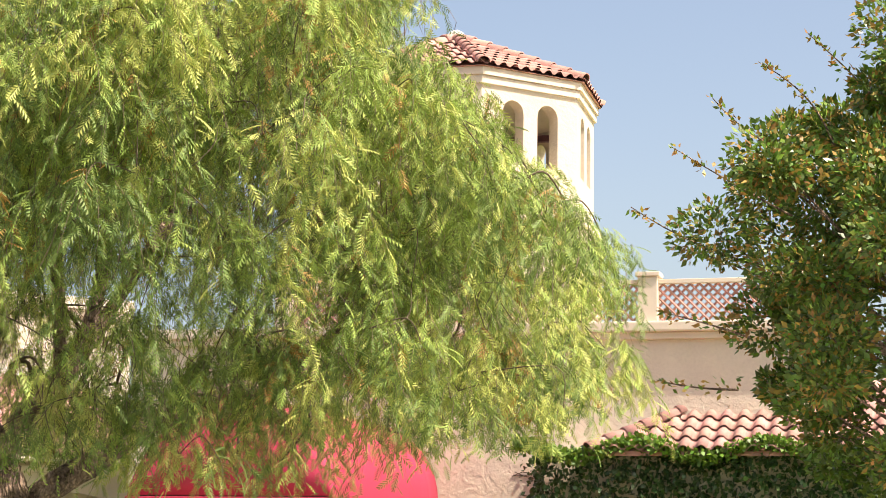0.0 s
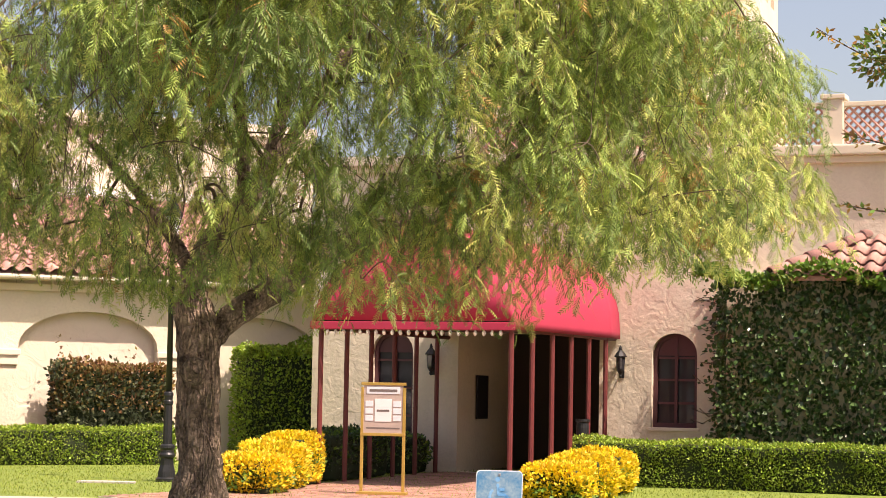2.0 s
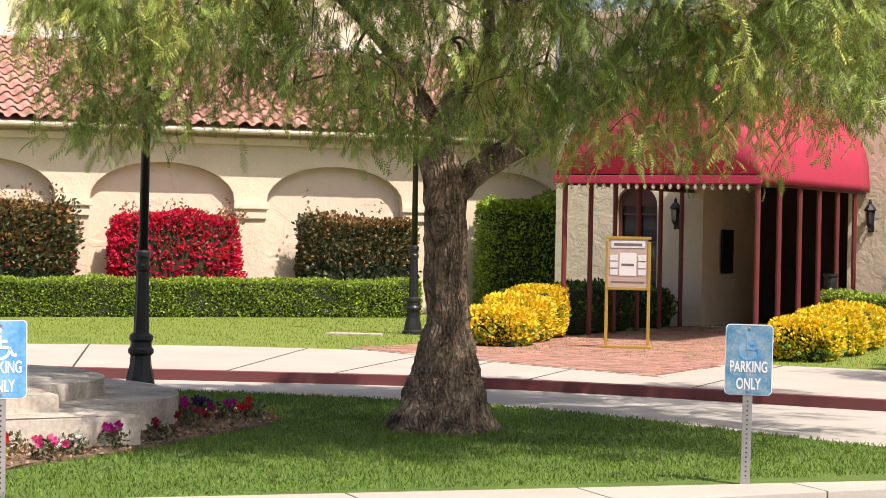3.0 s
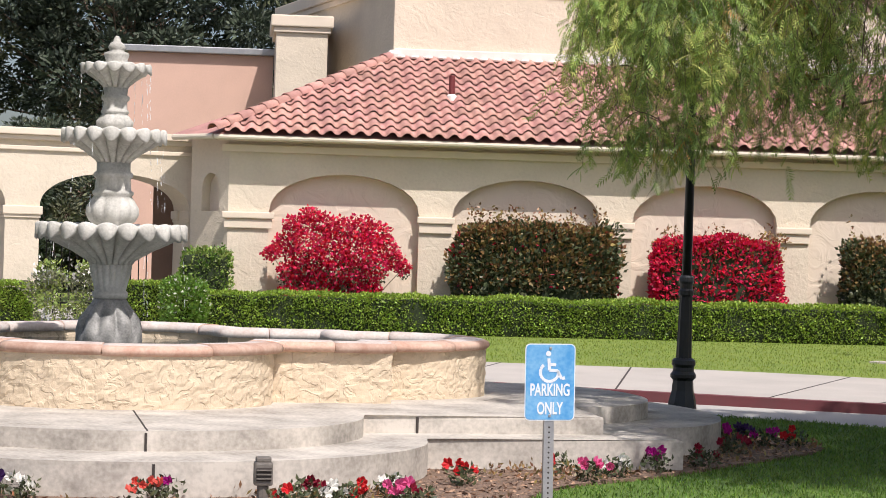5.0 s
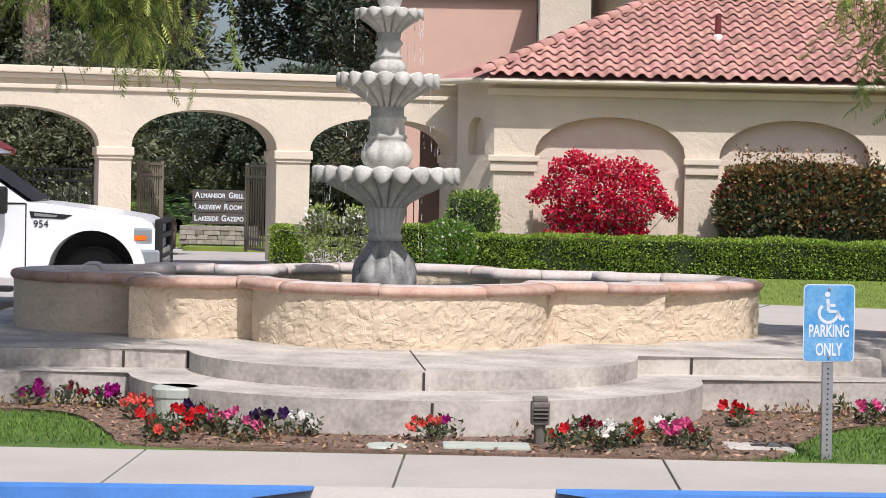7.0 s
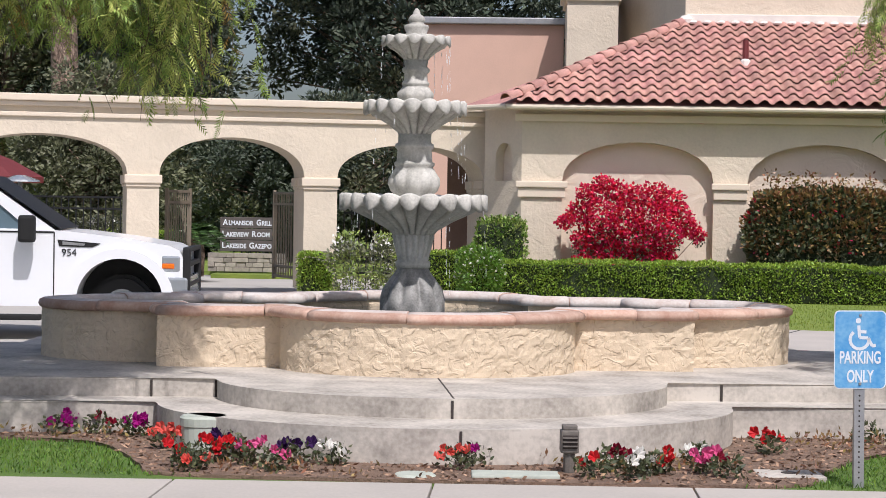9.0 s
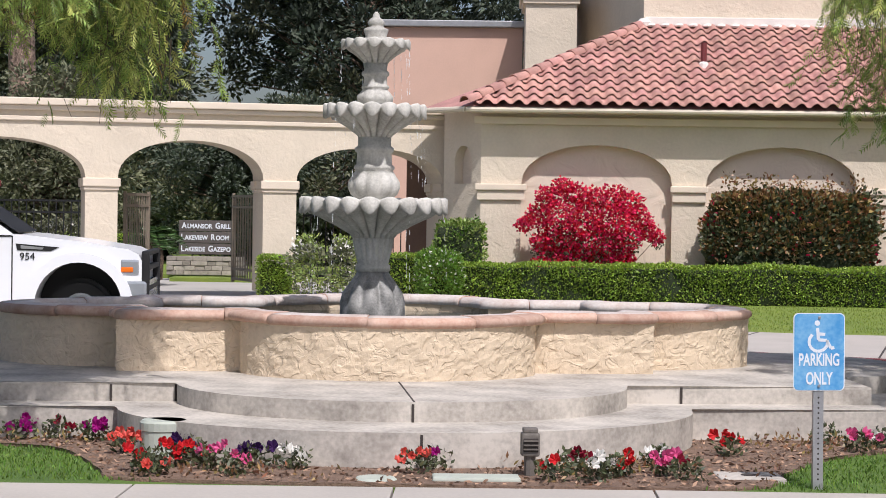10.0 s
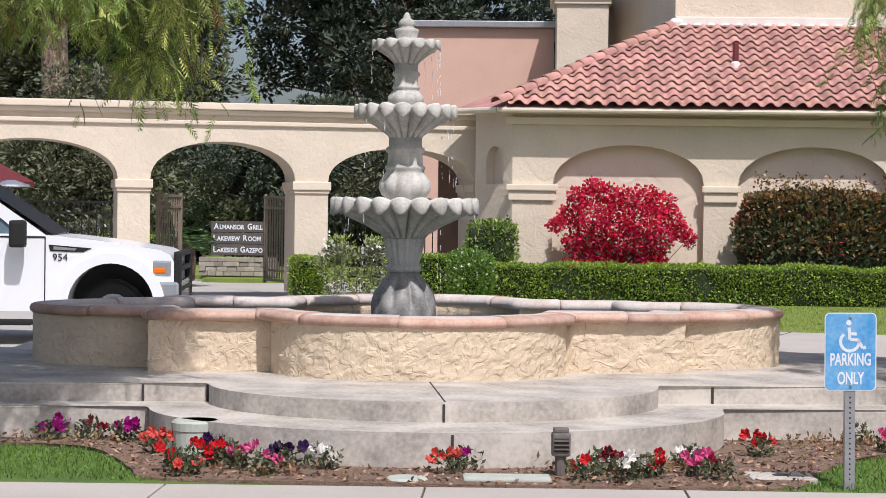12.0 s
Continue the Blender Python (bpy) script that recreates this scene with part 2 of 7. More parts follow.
def tube(points, radii, sides=8, bm=None, caps=True):
    """A pipe along points; radii one number or one for each point."""
    b = bmesh.new()
    pts = [Vector(p) for p in points]
    if not isinstance(radii, (list, tuple)):
        radii = [radii] * len(pts)
    rings = []
    for i, p in enumerate(pts):
        d = (pts[min(i + 1, len(pts) - 1)] - pts[max(i - 1, 0)]).normalized()
        side = d.cross(Vector((0, 0, 1)))
        if side.length < 1e-3:
            side = d.cross(Vector((0, 1, 0)))
        side.normalize()
        up = side.cross(d)
        rings.append([b.verts.new(p + radii[i] * (side * math.cos(2 * math.pi * s / sides) + up * math.sin(2 * math.pi * s / sides)))
                      for s in range(sides)])
    for p, q in zip(rings, rings[1:]):
        for s in range(sides):
            b.faces.new((p[s], p[(s + 1) % sides], q[(s + 1) % sides], q[s]))
    if caps:
        b.faces.new(rings[0][::-1])
        b.faces.new(rings[-1])
    return b if bm is None else merge(bm, b)


def raw(name, verts, faces, mat, parent=None, label="", smooth=False):
    me = bpy.data.meshes.new(name)
    me.from_pydata(verts, [], faces)
    me.update()
    me.materials.append(mat)
    ob = new(name, me)
    if smooth:
        for p in me.polygons:
            p.use_smooth = True
    if parent is not None:
        ob.parent = parent
    if label:
        ob["label"] = label
    return ob


def spline(points, per=6, closed=False):
    """Points of a smooth curve through those given (Catmull-Rom)."""
    p = [Vector(q) for q in points]
    n = len(p)
    out = []
    for i in range(n if closed else n - 1):
        a, b, c, d = (p[(i - 1) % n] if closed or i else p[0]), p[i], p[(i + 1) % n], (p[(i + 2) % n] if closed or i + 2 < n else p[-1])
        for k in range(per):
            t = k / per
            out.append(0.5 * (2 * b + (c - a) * t + (2 * a - 5 * b + 4 * c - d) * t * t + (3 * b - a - 3 * c + d) * t ** 3))
    if not closed:
        out.append(p[-1])
    return out

# ---- ground ----
finish("ground", prism([(-600, -300), (600, -300), (600, 900), (-600, 900)], -0.6, -0.14), M["asphalt"])
tagged(bpy.data.objects["ground"], "grey asphalt ground of the car park and roads", "ground", kind="structure")

# the island's outline: straight along the near walk, round towards the drive
island_line = [(-14, 11.5), (-2, 11.47), (2, 11.65), (5, 11.5), (7.6, 11.15), (9.6, 11.0)]
island_curve = [(tuple(p))[:2] for p in spline([(9.6, 11.0, 0), (9.3, 12.4, 0), (8.65, 13.6, 0), (7.6, 16.5, 0), (6.4, 18.0, 0), (4.9, 19.1, 0),
                                                (2.5, 20.0, 0), (-1, 20.3, 0), (-6, 20.2, 0), (-14, 19.8, 0)], 5)]
island_plan = island_line + island_curve[1:]
lawn_ob = finish("lawn", prism(island_plan, -0.4, 0.0, 0.02), M["shade_lawn"])
tagged(lawn_ob, "green mown lawn of the fountain island, partly shaded", "lawn", kind="structure")

# kerb strip round the island beside the drive
def ribbon(line, left, right, z0, z1, bevel=0.0):
    """A strip beside a line of (x, y): from left to right of it (positive is to the left of its run)."""
    p = [Vector((x, y)) for x, y in line]
    a, b = [], []
    for i, q in enumerate(p):
        d = (p[min(i + 1, len(p) - 1)] - p[max(i - 1, 0)]).normalized()
        n = Vector((-d.y, d.x))
        a.append(tuple(q + n * left))
        b.append(tuple(q + n * right))
    return prism(a + b[::-1], z0, z1, bevel)

def offset_line(line, by):
    p = [Vector(q) for q in line]
    out = []
    for i, q in enumerate(p):
        d = (p[min(i + 1, len(p) - 1)] - p[max(i - 1, 0)]).normalized()
        out.append((q.x - d.y * by, q.y + d.x * by))
    return out

tagged(finish("kerb", ribbon(island_curve, 0.0, -0.15, -0.3, 0.0, 0.02), M["paving"]), "pale concrete kerb round the fountain lawn", "kerb", kind="structure")

# drive, far kerb, far pavement, far lawn
kerb_line = [(tuple(p))[:2] for p in spline([(-2.1, 36.6, 0), (-2.0, 31, 0), (-0.6, 25.8, 0), (3.0, 23.1, 0), (5.8, 21.6, 0), (7.5, 20.75, 0), (9.05, 19.6, 0),
                                             (11.3, 16.95, 0), (12.4, 15.6, 0), (14.5, 12.0, 0), (16, 8.0, 0)], 5)]
tagged(finish("drive", prism(kerb_line + [(9.7, 8.0), (9.7, 11.0), (-30, 15.0), (-30, 36.6)], -0.3, -0.10), M["drive"]),
       "pale concrete drive curving between the lawns", "road", kind="structure")
red_part = [p for p in kerb_line if p[0] > 2.2]
plain_part = [p for p in kerb_line if p[0] < 2.4]
tagged(finish("red_kerb", ribbon(red_part, 0.16, 0.0, -0.3, 0.012, 0.02), M["red_kerb"]), "worn dark red painted kerb along the drive", "kerb", kind="structure")
tagged(finish("kerb", ribbon(plain_part, 0.16, 0.0, -0.3, 0.01, 0.02), M["paving"]), "plain concrete kerb along the drive", "kerb", kind="structure")
walk_edge = [(tuple(p))[:2] for p in spline([(-1.0, 36.6, 0), (-0.5, 31.0, 0), (1.0, 28.6, 0), (3.6, 27.3, 0), (6.5, 26.6, 0), (9.1, 25.2, 0), (11.5, 23.4, 0), (14.0, 20.9, 0),
                                             (15.0, 19.0, 0), (17, 14.0, 0), (18, 8.0, 0)], 5)]
tagged(finish("pavement", prism(offset_line(kerb_line, 0.15) + walk_edge[::-1], -0.3, 0.004), M["paving"]), "pale concrete pavement beyond the red kerb", "pavement", kind="structure")
tagged(finish("far_lawn", prism(walk_edge + [(60, 8), (60, 46), (-1.0, 46)], -0.3, 0.0), M["lawn"]),
       "sunlit green lawn before the clipped hedge", "lawn", kind="structure")

# near walk, kerb ramp and blue kerbs
near_walk = thing("near_walk", label="pale concrete pavement beside the car park with cracked joints", category="pavement", kind="structure")
edge_y = lambda x: 10.33 + 0.085 * x          # front edge of the walk
back_y = lambda x: 11.56 + 0.04 * x if x < 2 else 11.64 - 0.06 * (x - 2)
xs = [-14, -11.5, -9, -7, -5.2, -3.7, -2.1, -0.6, 0.9, 2.4, 3.9, 5.4, 6.9, 8.4, 9.7]
for x0, x1 in zip(xs, xs[1:]):
    part("slab", prism([(x0 + 0.006, edge_y(x0)), (x1 - 0.006, edge_y(x1)), (x1 - 0.006, back_y(x1)), (x0 + 0.006, back_y(x0))], -0.35, 0.006, 0.008), M["paving"], near_walk)
ramp = bmesh.new()
rv = [ramp.verts.new(c) for c in ((-1.0, edge_y(-1.0), 0.004), (0.25, edge_y(0.25), 0.004), (1.45, edge_y(1.45) - 0.3, -0.13), (-2.15, edge_y(-2.15) - 0.16, -0.13))]
ramp.faces.new(rv)
rv2 = [ramp.verts.new(c) for c in ((-2.2, edge_y(-2.2) - 1.6, -0.134), (1.5, edge_y(1.5) - 1.6, -0.134))]
ramp.faces.new((rv[3], rv[2], rv2[1], rv2[0]))
tagged(finish("kerb_ramp", ramp, M["paving"]), "pale concrete kerb ramp down to the car park", "ramp", kind="structure")
def blue(name, pts):
    b = bmesh.new()
    tri = [(x, edge_y(x) + dy, z) for x, dy, z in pts]
    v = [b.verts.new(p) for p in tri]
    b.faces.new(v)
    ex = bmesh.ops.extrude_face_region(b, geom=b.faces[:])
    bmesh.ops.translate(b, vec=(0, 0.14, 0.002), verts=[g for g in ex["geom"] if isinstance(g, bmesh.types.BMVert)])
    return tagged(finish(name, b, M["blue_kerb"]), "worn blue painted kerb of the disabled parking bay", "kerb", kind="structure")
blue("blue_kerb", [(-14, -0.145, 0.008), (-1.0, -0.145, 0.008), (-2.15, -0.15, -0.15), (-14, -0.15, -0.15)])
blue("blue_kerb", [(0.25, -0.145, 0.008), (3.6, -0.145, 0.008), (3.6, -0.15, -0.15), (1.45, -0.15, -0.15)])

# joints across the far pavement and the drive
for i in range(8, len(kerb_line) - 10, 3):
    a = Vector(offset_line(kerb_line, 0.16)[i])
    b = min((Vector(p) for p in walk_edge), key=lambda p: (p - a).length)
    d = (b - a).normalized()
    n = Vector((-d.y, d.x)) * 0.012
    tagged(finish("pavement_joint", prism([tuple(a - n), tuple(b - n), tuple(b + n), tuple(a + n)], -0.02, 0.0065), M["dark"]), "dark joint in the pavement", "joint", "pavement joints", "structure")

# ---- main building ----
WALL_Y, BAY, ARCH_X = 37.0, 3.4, 1.88
arches = [arch(ARCH_X + BAY * k, 1.39, 2.1, 0.74, 0.0) for k in range(5)]
outline = [(-0.26, 0.0)]
for a in arches:
    outline += a
outline += [(17.0, 0.0), (17.0, 3.45), (-0.26, 3.45)]
tagged(finish("wall_front", plate([outline], WALL_Y, WALL_Y + 0.2), M["stucco"]), "cream stucco wall with a row of blind arches", "wall", kind="structure")
panel_wall = tagged(finish("wall_panel", plate([[(-0.2, 0), (17, 0), (17, 3.4), (-0.2, 3.4)]], WALL_Y + 0.2, WALL_Y + 0.5), M["stucco_panel"]),
                    "pinkish smooth stucco panels inside the blind arches", "wall", kind="structure")
# corner chamfer with a niche
ch = thing("wall_corner", pose(-0.26, WALL_Y, 0, 0, 0, 132), "cream stucco corner wall with a narrow arched niche", "wall", kind="structure")
niche = arch(0.5, 0.24, 2.48, 0.33, 2.1)
part("corner_face", plate([[(0, 0), (1.05, 0), (1.05, 3.45), (0, 3.45)], niche], -0.2, 0.0), M["stucco"], ch)
part("niche_back", plate([[(0.2, 1.6), (0.8, 1.6), (0.8, 2.8), (0.2, 2.8)]], -0.27, -0.205), M["stucco_panel"], ch)
# pier capitals
for k in range(-1, 5):
    xc = ARCH_X + BAY * (k + 0.5)
    x0, x1 = (xc - 0.31, xc + 0.31) if k >= 0 else (-0.33, 0.55)
    b = box(x0, x1, WALL_Y - 0.05, WALL_Y, 1.8, 1.98, 0.015)
    box(x0 - 0.04, x1 + 0.04, WALL_Y - 0.09, WALL_Y, 1.98, 2.1, 0.02, b)
    tagged(finish("pier_capital", b, M["stucco_trim"]), "cream moulded capital on a stucco pier", "capital", "pier capitals", "structure")
# eave band and gutter
eb = box(-0.4, 17, WALL_Y - 0.1, WALL_Y, 3.2, 3.34, 0.02)
box(-0.5, 17, WALL_Y - 0.42, WALL_Y, 3.4, 3.44, 0.005, eb)
tagged(finish("eave_soffit", eb, M["stucco_trim"]), "cream eave moulding under the tiled roof", "eave", kind="structure")
gb = tube([(-0.55, WALL_Y - 0.44, 3.45), (17, WALL_Y - 0.44, 3.45)], 0.055, 10)
tube([(-0.55, WALL_Y - 0.44, 3.45), (-1.3, WALL_Y + 0.35, 3.45)], 0.055, 10, gb)
tagged(finish("gutter", gb, M["gutter"]), "cream metal roof gutter", "gutter", kind="structure")
E_Y, E_Z, R_Y, R_Z, HIP_X = WALL_Y - 0.48, 3.53, 41.0, 5.40, 3.0
SLOPE = math.atan2(R_Z - E_Z, R_Y - E_Y)
rb = bmesh.new()
q = [rb.verts.new(c) for c in ((-0.55, E_Y, E_Z - 0.03), (17, E_Y, E_Z - 0.03), (17, R_Y, R_Z - 0.03), (HIP_X, R_Y, R_Z - 0.03), (-1.35, E_Y + 0.95, E_Z - 0.03))]
rb.faces.new(q[:4])
rb.faces.new((q[0], q[3], q[4]))
main_roof = tagged(finish("main_roof", rb, M["tile_far"]), "red clay tiled hipped roof over the arcade wall", "roof", kind="structure")
# upper walls behind the roof
def upper_plan(o):
    return [(HIP_X - o, R_Y + 0.02 - o), (18.5, R_Y + 0.02 - o), (18.5, R_Y + 8), (HIP_X - 2.2 - o, R_Y + 8)]
tagged(finish("upper_wall", prism(upper_plan(0.0), 3.0, 7.0), M["stucco"]), "tall cream stucco upper wall behind the tiled roof", "wall", kind="structure")
uc = prism(upper_plan(0.08), 6.85, 6.98, 0.02)
prism(upper_plan(0.15), 6.985, 7.25, 0.03, uc)
tagged(finish("upper_cornice", uc, M["stucco_trim"]), "cream parapet cornice on the upper wall", "cornice", kind="structure")
fl = box(HIP_X + 0.02, 17, R_Y - 0.06, R_Y + 0.02, R_Z + 0.02, R_Z + 0.2, 0.02)
tagged(finish("flashing", fl, M["white_matt"]), "pale flashing strip above the roof tiles", "flashing", kind="structure")
blk = thing("parapet_block", label="cream stucco block with a moulded cap beside the roof", category="wall", kind="structure")
part("shaft", box(0.62, 1.72, 43.0, 45.2, 3.0, 6.05, 0.01), M["stucco"], blk)
capb = box(0.56, 1.78, 42.94, 45.3, 6.05, 6.17, 0.015)
box(0.5, 1.84, 42.88, 45.4, 6.17, 6.42, 0.03, capb)
part("cap", capb, M["stucco_trim"], blk)
sal = thing("salmon_wall", label="salmon pink stucco wall with a grey metal coping", category="wall", kind="structure")
part("face", box(-2.66, 0.6, 45.5, 49, 0.0, 5.75, 0.01), M["salmon"], sal)
part("coping", box(-2.85, 0.7, 45.35, 49.1, 5.75, 5.9, 0.02), M["galv"], sal, "grey metal coping")

# ---- colonnade ----
# it stands at an angle to the arched wall: its far end comes nearer; a deep wall, so the jambs show
ARC_TURN, ARC_DEEP = 15.0, 1.3
ARC = pose(-0.6, 38.2, 0, 0, 0, ARC_TURN)
def along(k):
    """Place along the colonnade of a point in the direction x / y = k."""
    return (38.2 * k + 0.6) / (math.cos(radians(ARC_TURN)) - k * math.sin(radians(ARC_TURN)))
def cbay(x0, x1, top=2.85, spring=2.10):
    a, b = along(x0 / 37.7), along(x1 / 37.7)
    return arch((a + b) / 2, (b - a) / 2, spring, top - spring, 0.0, 22)
left_end = along(-25.2 / 37.7)
ol = [(left_end, 0)]
for x0, x1 in ((-24.5, -21.9), (-21.2, -18.6), (-17.9, -15.2), (-14.5, -11.9 + 0.05), (-11.15, -7.75), (-7.13, -4.37), (-3.74, -0.98)):
    ol += cbay(x0, x1, 2.82 if x1 < -1 else 2.75)
ol += [(-0.1, 0.0), (-0.1, 3.45), (left_end, 3.45)]
tagged(finish("arcade_wall", plate([ol], 0.0, ARC_DEEP), M["stucco"]), "cream stucco colonnade wall with wide arches", "wall", kind="structure").matrix_basis = ARC
# added panel, no known wall: dark brown stands in for shade in the arch
tagged(finish("dark_infill", box(-1.75, -0.45, 39.75, 39.95, 0.0, 3.1, 0.01), material("dark brown infill for arch shade", (0.22, 0.14, 0.105), 0.9, 0.25, 1.5, 30, 0.3)), "added dark brown panel behind the colonnade, for the shade in its last arch", "wall", kind="structure")
cb = box(left_end, 0.1, -0.05, ARC_DEEP + 0.05, 3.12, 3.20, 0.015)
box(left_end, 0.1, -0.10, ARC_DEEP + 0.1, 3.31, 3.40, 0.02, cb)
box(left_end, 0.1, -0.16, ARC_DEEP + 0.16, 3.40, 3.53, 0.02, cb)
tagged(finish("arcade_cornice", cb, M["stucco_trim"]), "cream moulded cornice along the colonnade", "cornice", kind="structure").matrix_basis = ARC
for x0, x1 in ((-15.2, -14.5), (-11.85, -11.15), (-7.75, -7.13), (-4.37, -3.74), (-0.98, -0.75)):
    a, b_ = along(x0 / 37.7), along(x1 / 37.7)
    b = bmesh.new()
    for y0, y1 in ((0.0, 0.5), (ARC_DEEP - 0.4, ARC_DEEP)):
        box(a - 0.02, b_ + 0.02, y0 - 0.03, y1 + 0.03, 1.88, 1.94, 0.01, b)
        box(a - 0.05, b_ + 0.05, y0 - 0.06, y1 + 0.06, 1.94, 2.10, 0.02, b)
    tagged(finish("pier_capital", b, M["stucco_trim"]), "cream moulded capital on a colonnade pier", "capital", "colonnade capitals", "structure").matrix_basis = ARC

# ---- entrance block with the tower ----
ENT = pose(17.06, 31.57, 0, 0, 0, -48.97)       # x along the entrance wall, y into the building
ent = thing("entrance_wall", ENT, "cream rough stucco entrance wall with arched windows and a deep doorway", "wall", kind="structure")
w_r = arch(4.09, 0.40, 2.12, 0.40, 0.9)
w_l = arch(-1.15, 0.40, 2.12, 0.40, 0.45)
door = [(0.12, 0.02), (0.12, 2.55), (2.75, 2.55), (2.75, 0.02)]
part("front_face", plate([[(-2.75, 0), (9.5, 0), (9.5, 5.5), (-2.75, 5.5)], w_r, w_l, door], 0.0, 0.3), M["stucco"], ent)
part("side_face", box(-2.75, -2.45, 0.3, 5.0, 0, 5.5), M["stucco"], ent)
part("doorway_left", box(-0.2, 0.12, 0.3, 3.0, 0, 2.8), M["stucco"], ent)
part("doorway_right", box(2.75, 3.0, 0.3, 3.0, 0, 2.8), M["stucco"], ent)
# near-black colour stands in for the unlit depth of the doorway
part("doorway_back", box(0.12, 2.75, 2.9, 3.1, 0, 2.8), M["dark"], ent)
part("doorway_ceiling", box(0.12, 2.75, 0.3, 3.0, 2.56, 2.8), M["stucco"], ent)
cor = box(-2.85, 9.6, -0.1, 0.0, 5.4, 5.52, 0.02)
box(-2.95, 9.7, -0.2, 0.0, 5.52, 5.7, 0.03, cor)
part("cornice", cor, M["stucco_trim"], ent)
part("back", box(-2.5, 9.5, 4.8, 5.0, 0, 5.5), M["stucco"], ent)
part("right_face", box(9.3, 9.5, 0.3, 4.8, 0, 5.5), M["stucco"], ent)
part("roof_deck", box(-2.5, 9.4, 0.3, 4.9, 5.4, 5.48), M["stucco"], ent)

# canopy
AWN_L, AWN_W, AWN_Z = 5.55, 3.21, 2.41
canopy = thing("entrance_canopy", ENT @ pose(-0.12, 0, 0), "red barrel-shaped canvas entrance canopy on maroon steel posts", "canopy")
n_arc = 20
prof = [(AWN_W / 2 - AWN_W / 2 * math.cos(math.pi * i / n_arc) * 1.02, AWN_Z + 0.12 + 1.52 * math.sin(math.pi * i / n_arc) ** 0.85) for i in range(n_arc + 1)]
prof = [(prof[0][0], AWN_Z)] + prof + [(prof[-1][0], AWN_Z)]
ab = bmesh.new()
rows = []
HOOD = 0.9                                        # depth over which the front end rounds off
for j in range(19):
    d = HOOD * (1 - math.cos(math.pi / 2 * j / 10)) if j <= 10 else HOOD + (AWN_L + 0.10 - HOOD) * (j - 10) / 8
    k = max(0.0, 1 - (1 - min(d, HOOD) / HOOD) ** 3) ** (1 / 3) if j else 0.0
    rows.append([ab.verts.new((x, -AWN_L - 0.12 + d, AWN_Z + (0.12 if z > AWN_Z + 0.001 else 0.0) + max(0.0, z - AWN_Z - 0.12) * k - (0.018 * math.sin(i / n_arc * math.pi) if j % 2 and j > 10 else 0)))
                 for i, (x, z) in enumerate(prof)])
for p, q in zip(rows, rows[1:]):
    for i in range(len(prof) - 1):
        ab.faces.new((p[i], p[i + 1], q[i + 1], q[i]))
cov = part("cover", ab, M["awning"], canopy, "red canvas barrel cover with a rounded front", smooth=True)
sol = cov.modifiers.new("thick", "SOLIDIFY")
sol.thickness = 0.012
vb = bmesh.new()
box(-0.05, AWN_W + 0.05, -AWN_L - 0.16, -AWN_L - 0.13, AWN_Z - 0.02, AWN_Z + 0.1, 0.01, vb)
part("valance", vb, M["awning"], canopy)
for i in range(6):
    for x in (0.06, AWN_W - 0.06):
        y = -AWN_L + 0.02 + i * (AWN_L - 0.6) / 5
        part("post", tube([(x, y, 0), (x, y, AWN_Z + 0.05)], 0.042, 8), M["maroon"], canopy)
for x in (0.06, AWN_W - 0.06):
    part("rail", tube([(x, -AWN_L, AWN_Z), (x, -0.02, AWN_Z)], 0.035, 8), M["maroon"], canopy)
part("rail", tube([(0.06, -AWN_L, AWN_Z), (AWN_W - 0.06, -AWN_L, AWN_Z)], 0.035, 8), M["maroon"], canopy)
# near-black panel added as the shade under the canvas
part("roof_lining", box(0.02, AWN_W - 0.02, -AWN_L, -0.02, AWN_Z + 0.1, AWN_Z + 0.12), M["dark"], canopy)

# tower
TC = Vector((2.45, 3.1))                          # tower centre in the entrance's own frame
tower = thing("bell_tower", ENT @ pose(TC.x, TC.y, 0), "cream stucco octagonal bell tower with arched openings and a red tiled roof", "tower", kind="structure")
TR = 2.78
angle0 = -64.5
def ring(r, k=8, a0=angle0):
    return [(r * math.cos(radians(a0 + 360 / k * i)), r * math.sin(radians(a0 + 360 / k * i))) for i in range(k)]
T_FLOOR, T_SILL, T_TOP = 5.0, 8.5, 9.9
part("lower_shaft", prism(ring(TR * 1.06), 4.5, 7.75), M["stucco"], tower)
tb = prism(ring(TR * 1.09), 7.75, 7.9, 0.02)
part("string_course", tb, M["stucco_trim"], tower)
side = 2 * TR * math.sin(math.pi / 8)
apo = TR * math.cos(math.pi / 8)
for i in range(8):
    am = angle0 + 45 * (i + 0.5)
    hole1 = arch(-0.37, 0.23, 9.72, 0.25, 8.78)
    hole2 = arch(0.40, 0.23, 9.72, 0.25, 8.78)
    b = plate([[(-side / 2, 7.9), (side / 2, 7.9), (side / 2, 10.2), (-side / 2, 10.2)], hole1, hole2], 0.0, 0.28)
    b.transform(pose(apo * math.cos(radians(am)), apo * math.sin(radians(am)), 0, 0, 0, am + 90))
    part("belfry_face", b, M["stucco"], tower)
part("belfry_floor", prism(ring(TR * 0.97), 8.2, 8.3), M["stucco"], tower)
tb = prism(ring(TR * 1.02), 10.2, 10.35, 0.02)
prism(ring(TR * 1.035), 10.35, 10.5, 0.02, tb)
part("belfry_cornice", tb, M["stucco_trim"], tower)
cone = bmesh.new()
cr = [cone.verts.new((x, y, 10.5)) for x, y in ring(TR * 1.055)]
ap = cone.verts.new((0, 0, 11.7))
for i in range(8):
    cone.faces.new((cr[i], cr[(i + 1) % 8], ap))
cone.faces.new(cr[::-1])
tower_roof = part("roof", cone, M["tile_far"], tower, "red clay tiled conical roof")

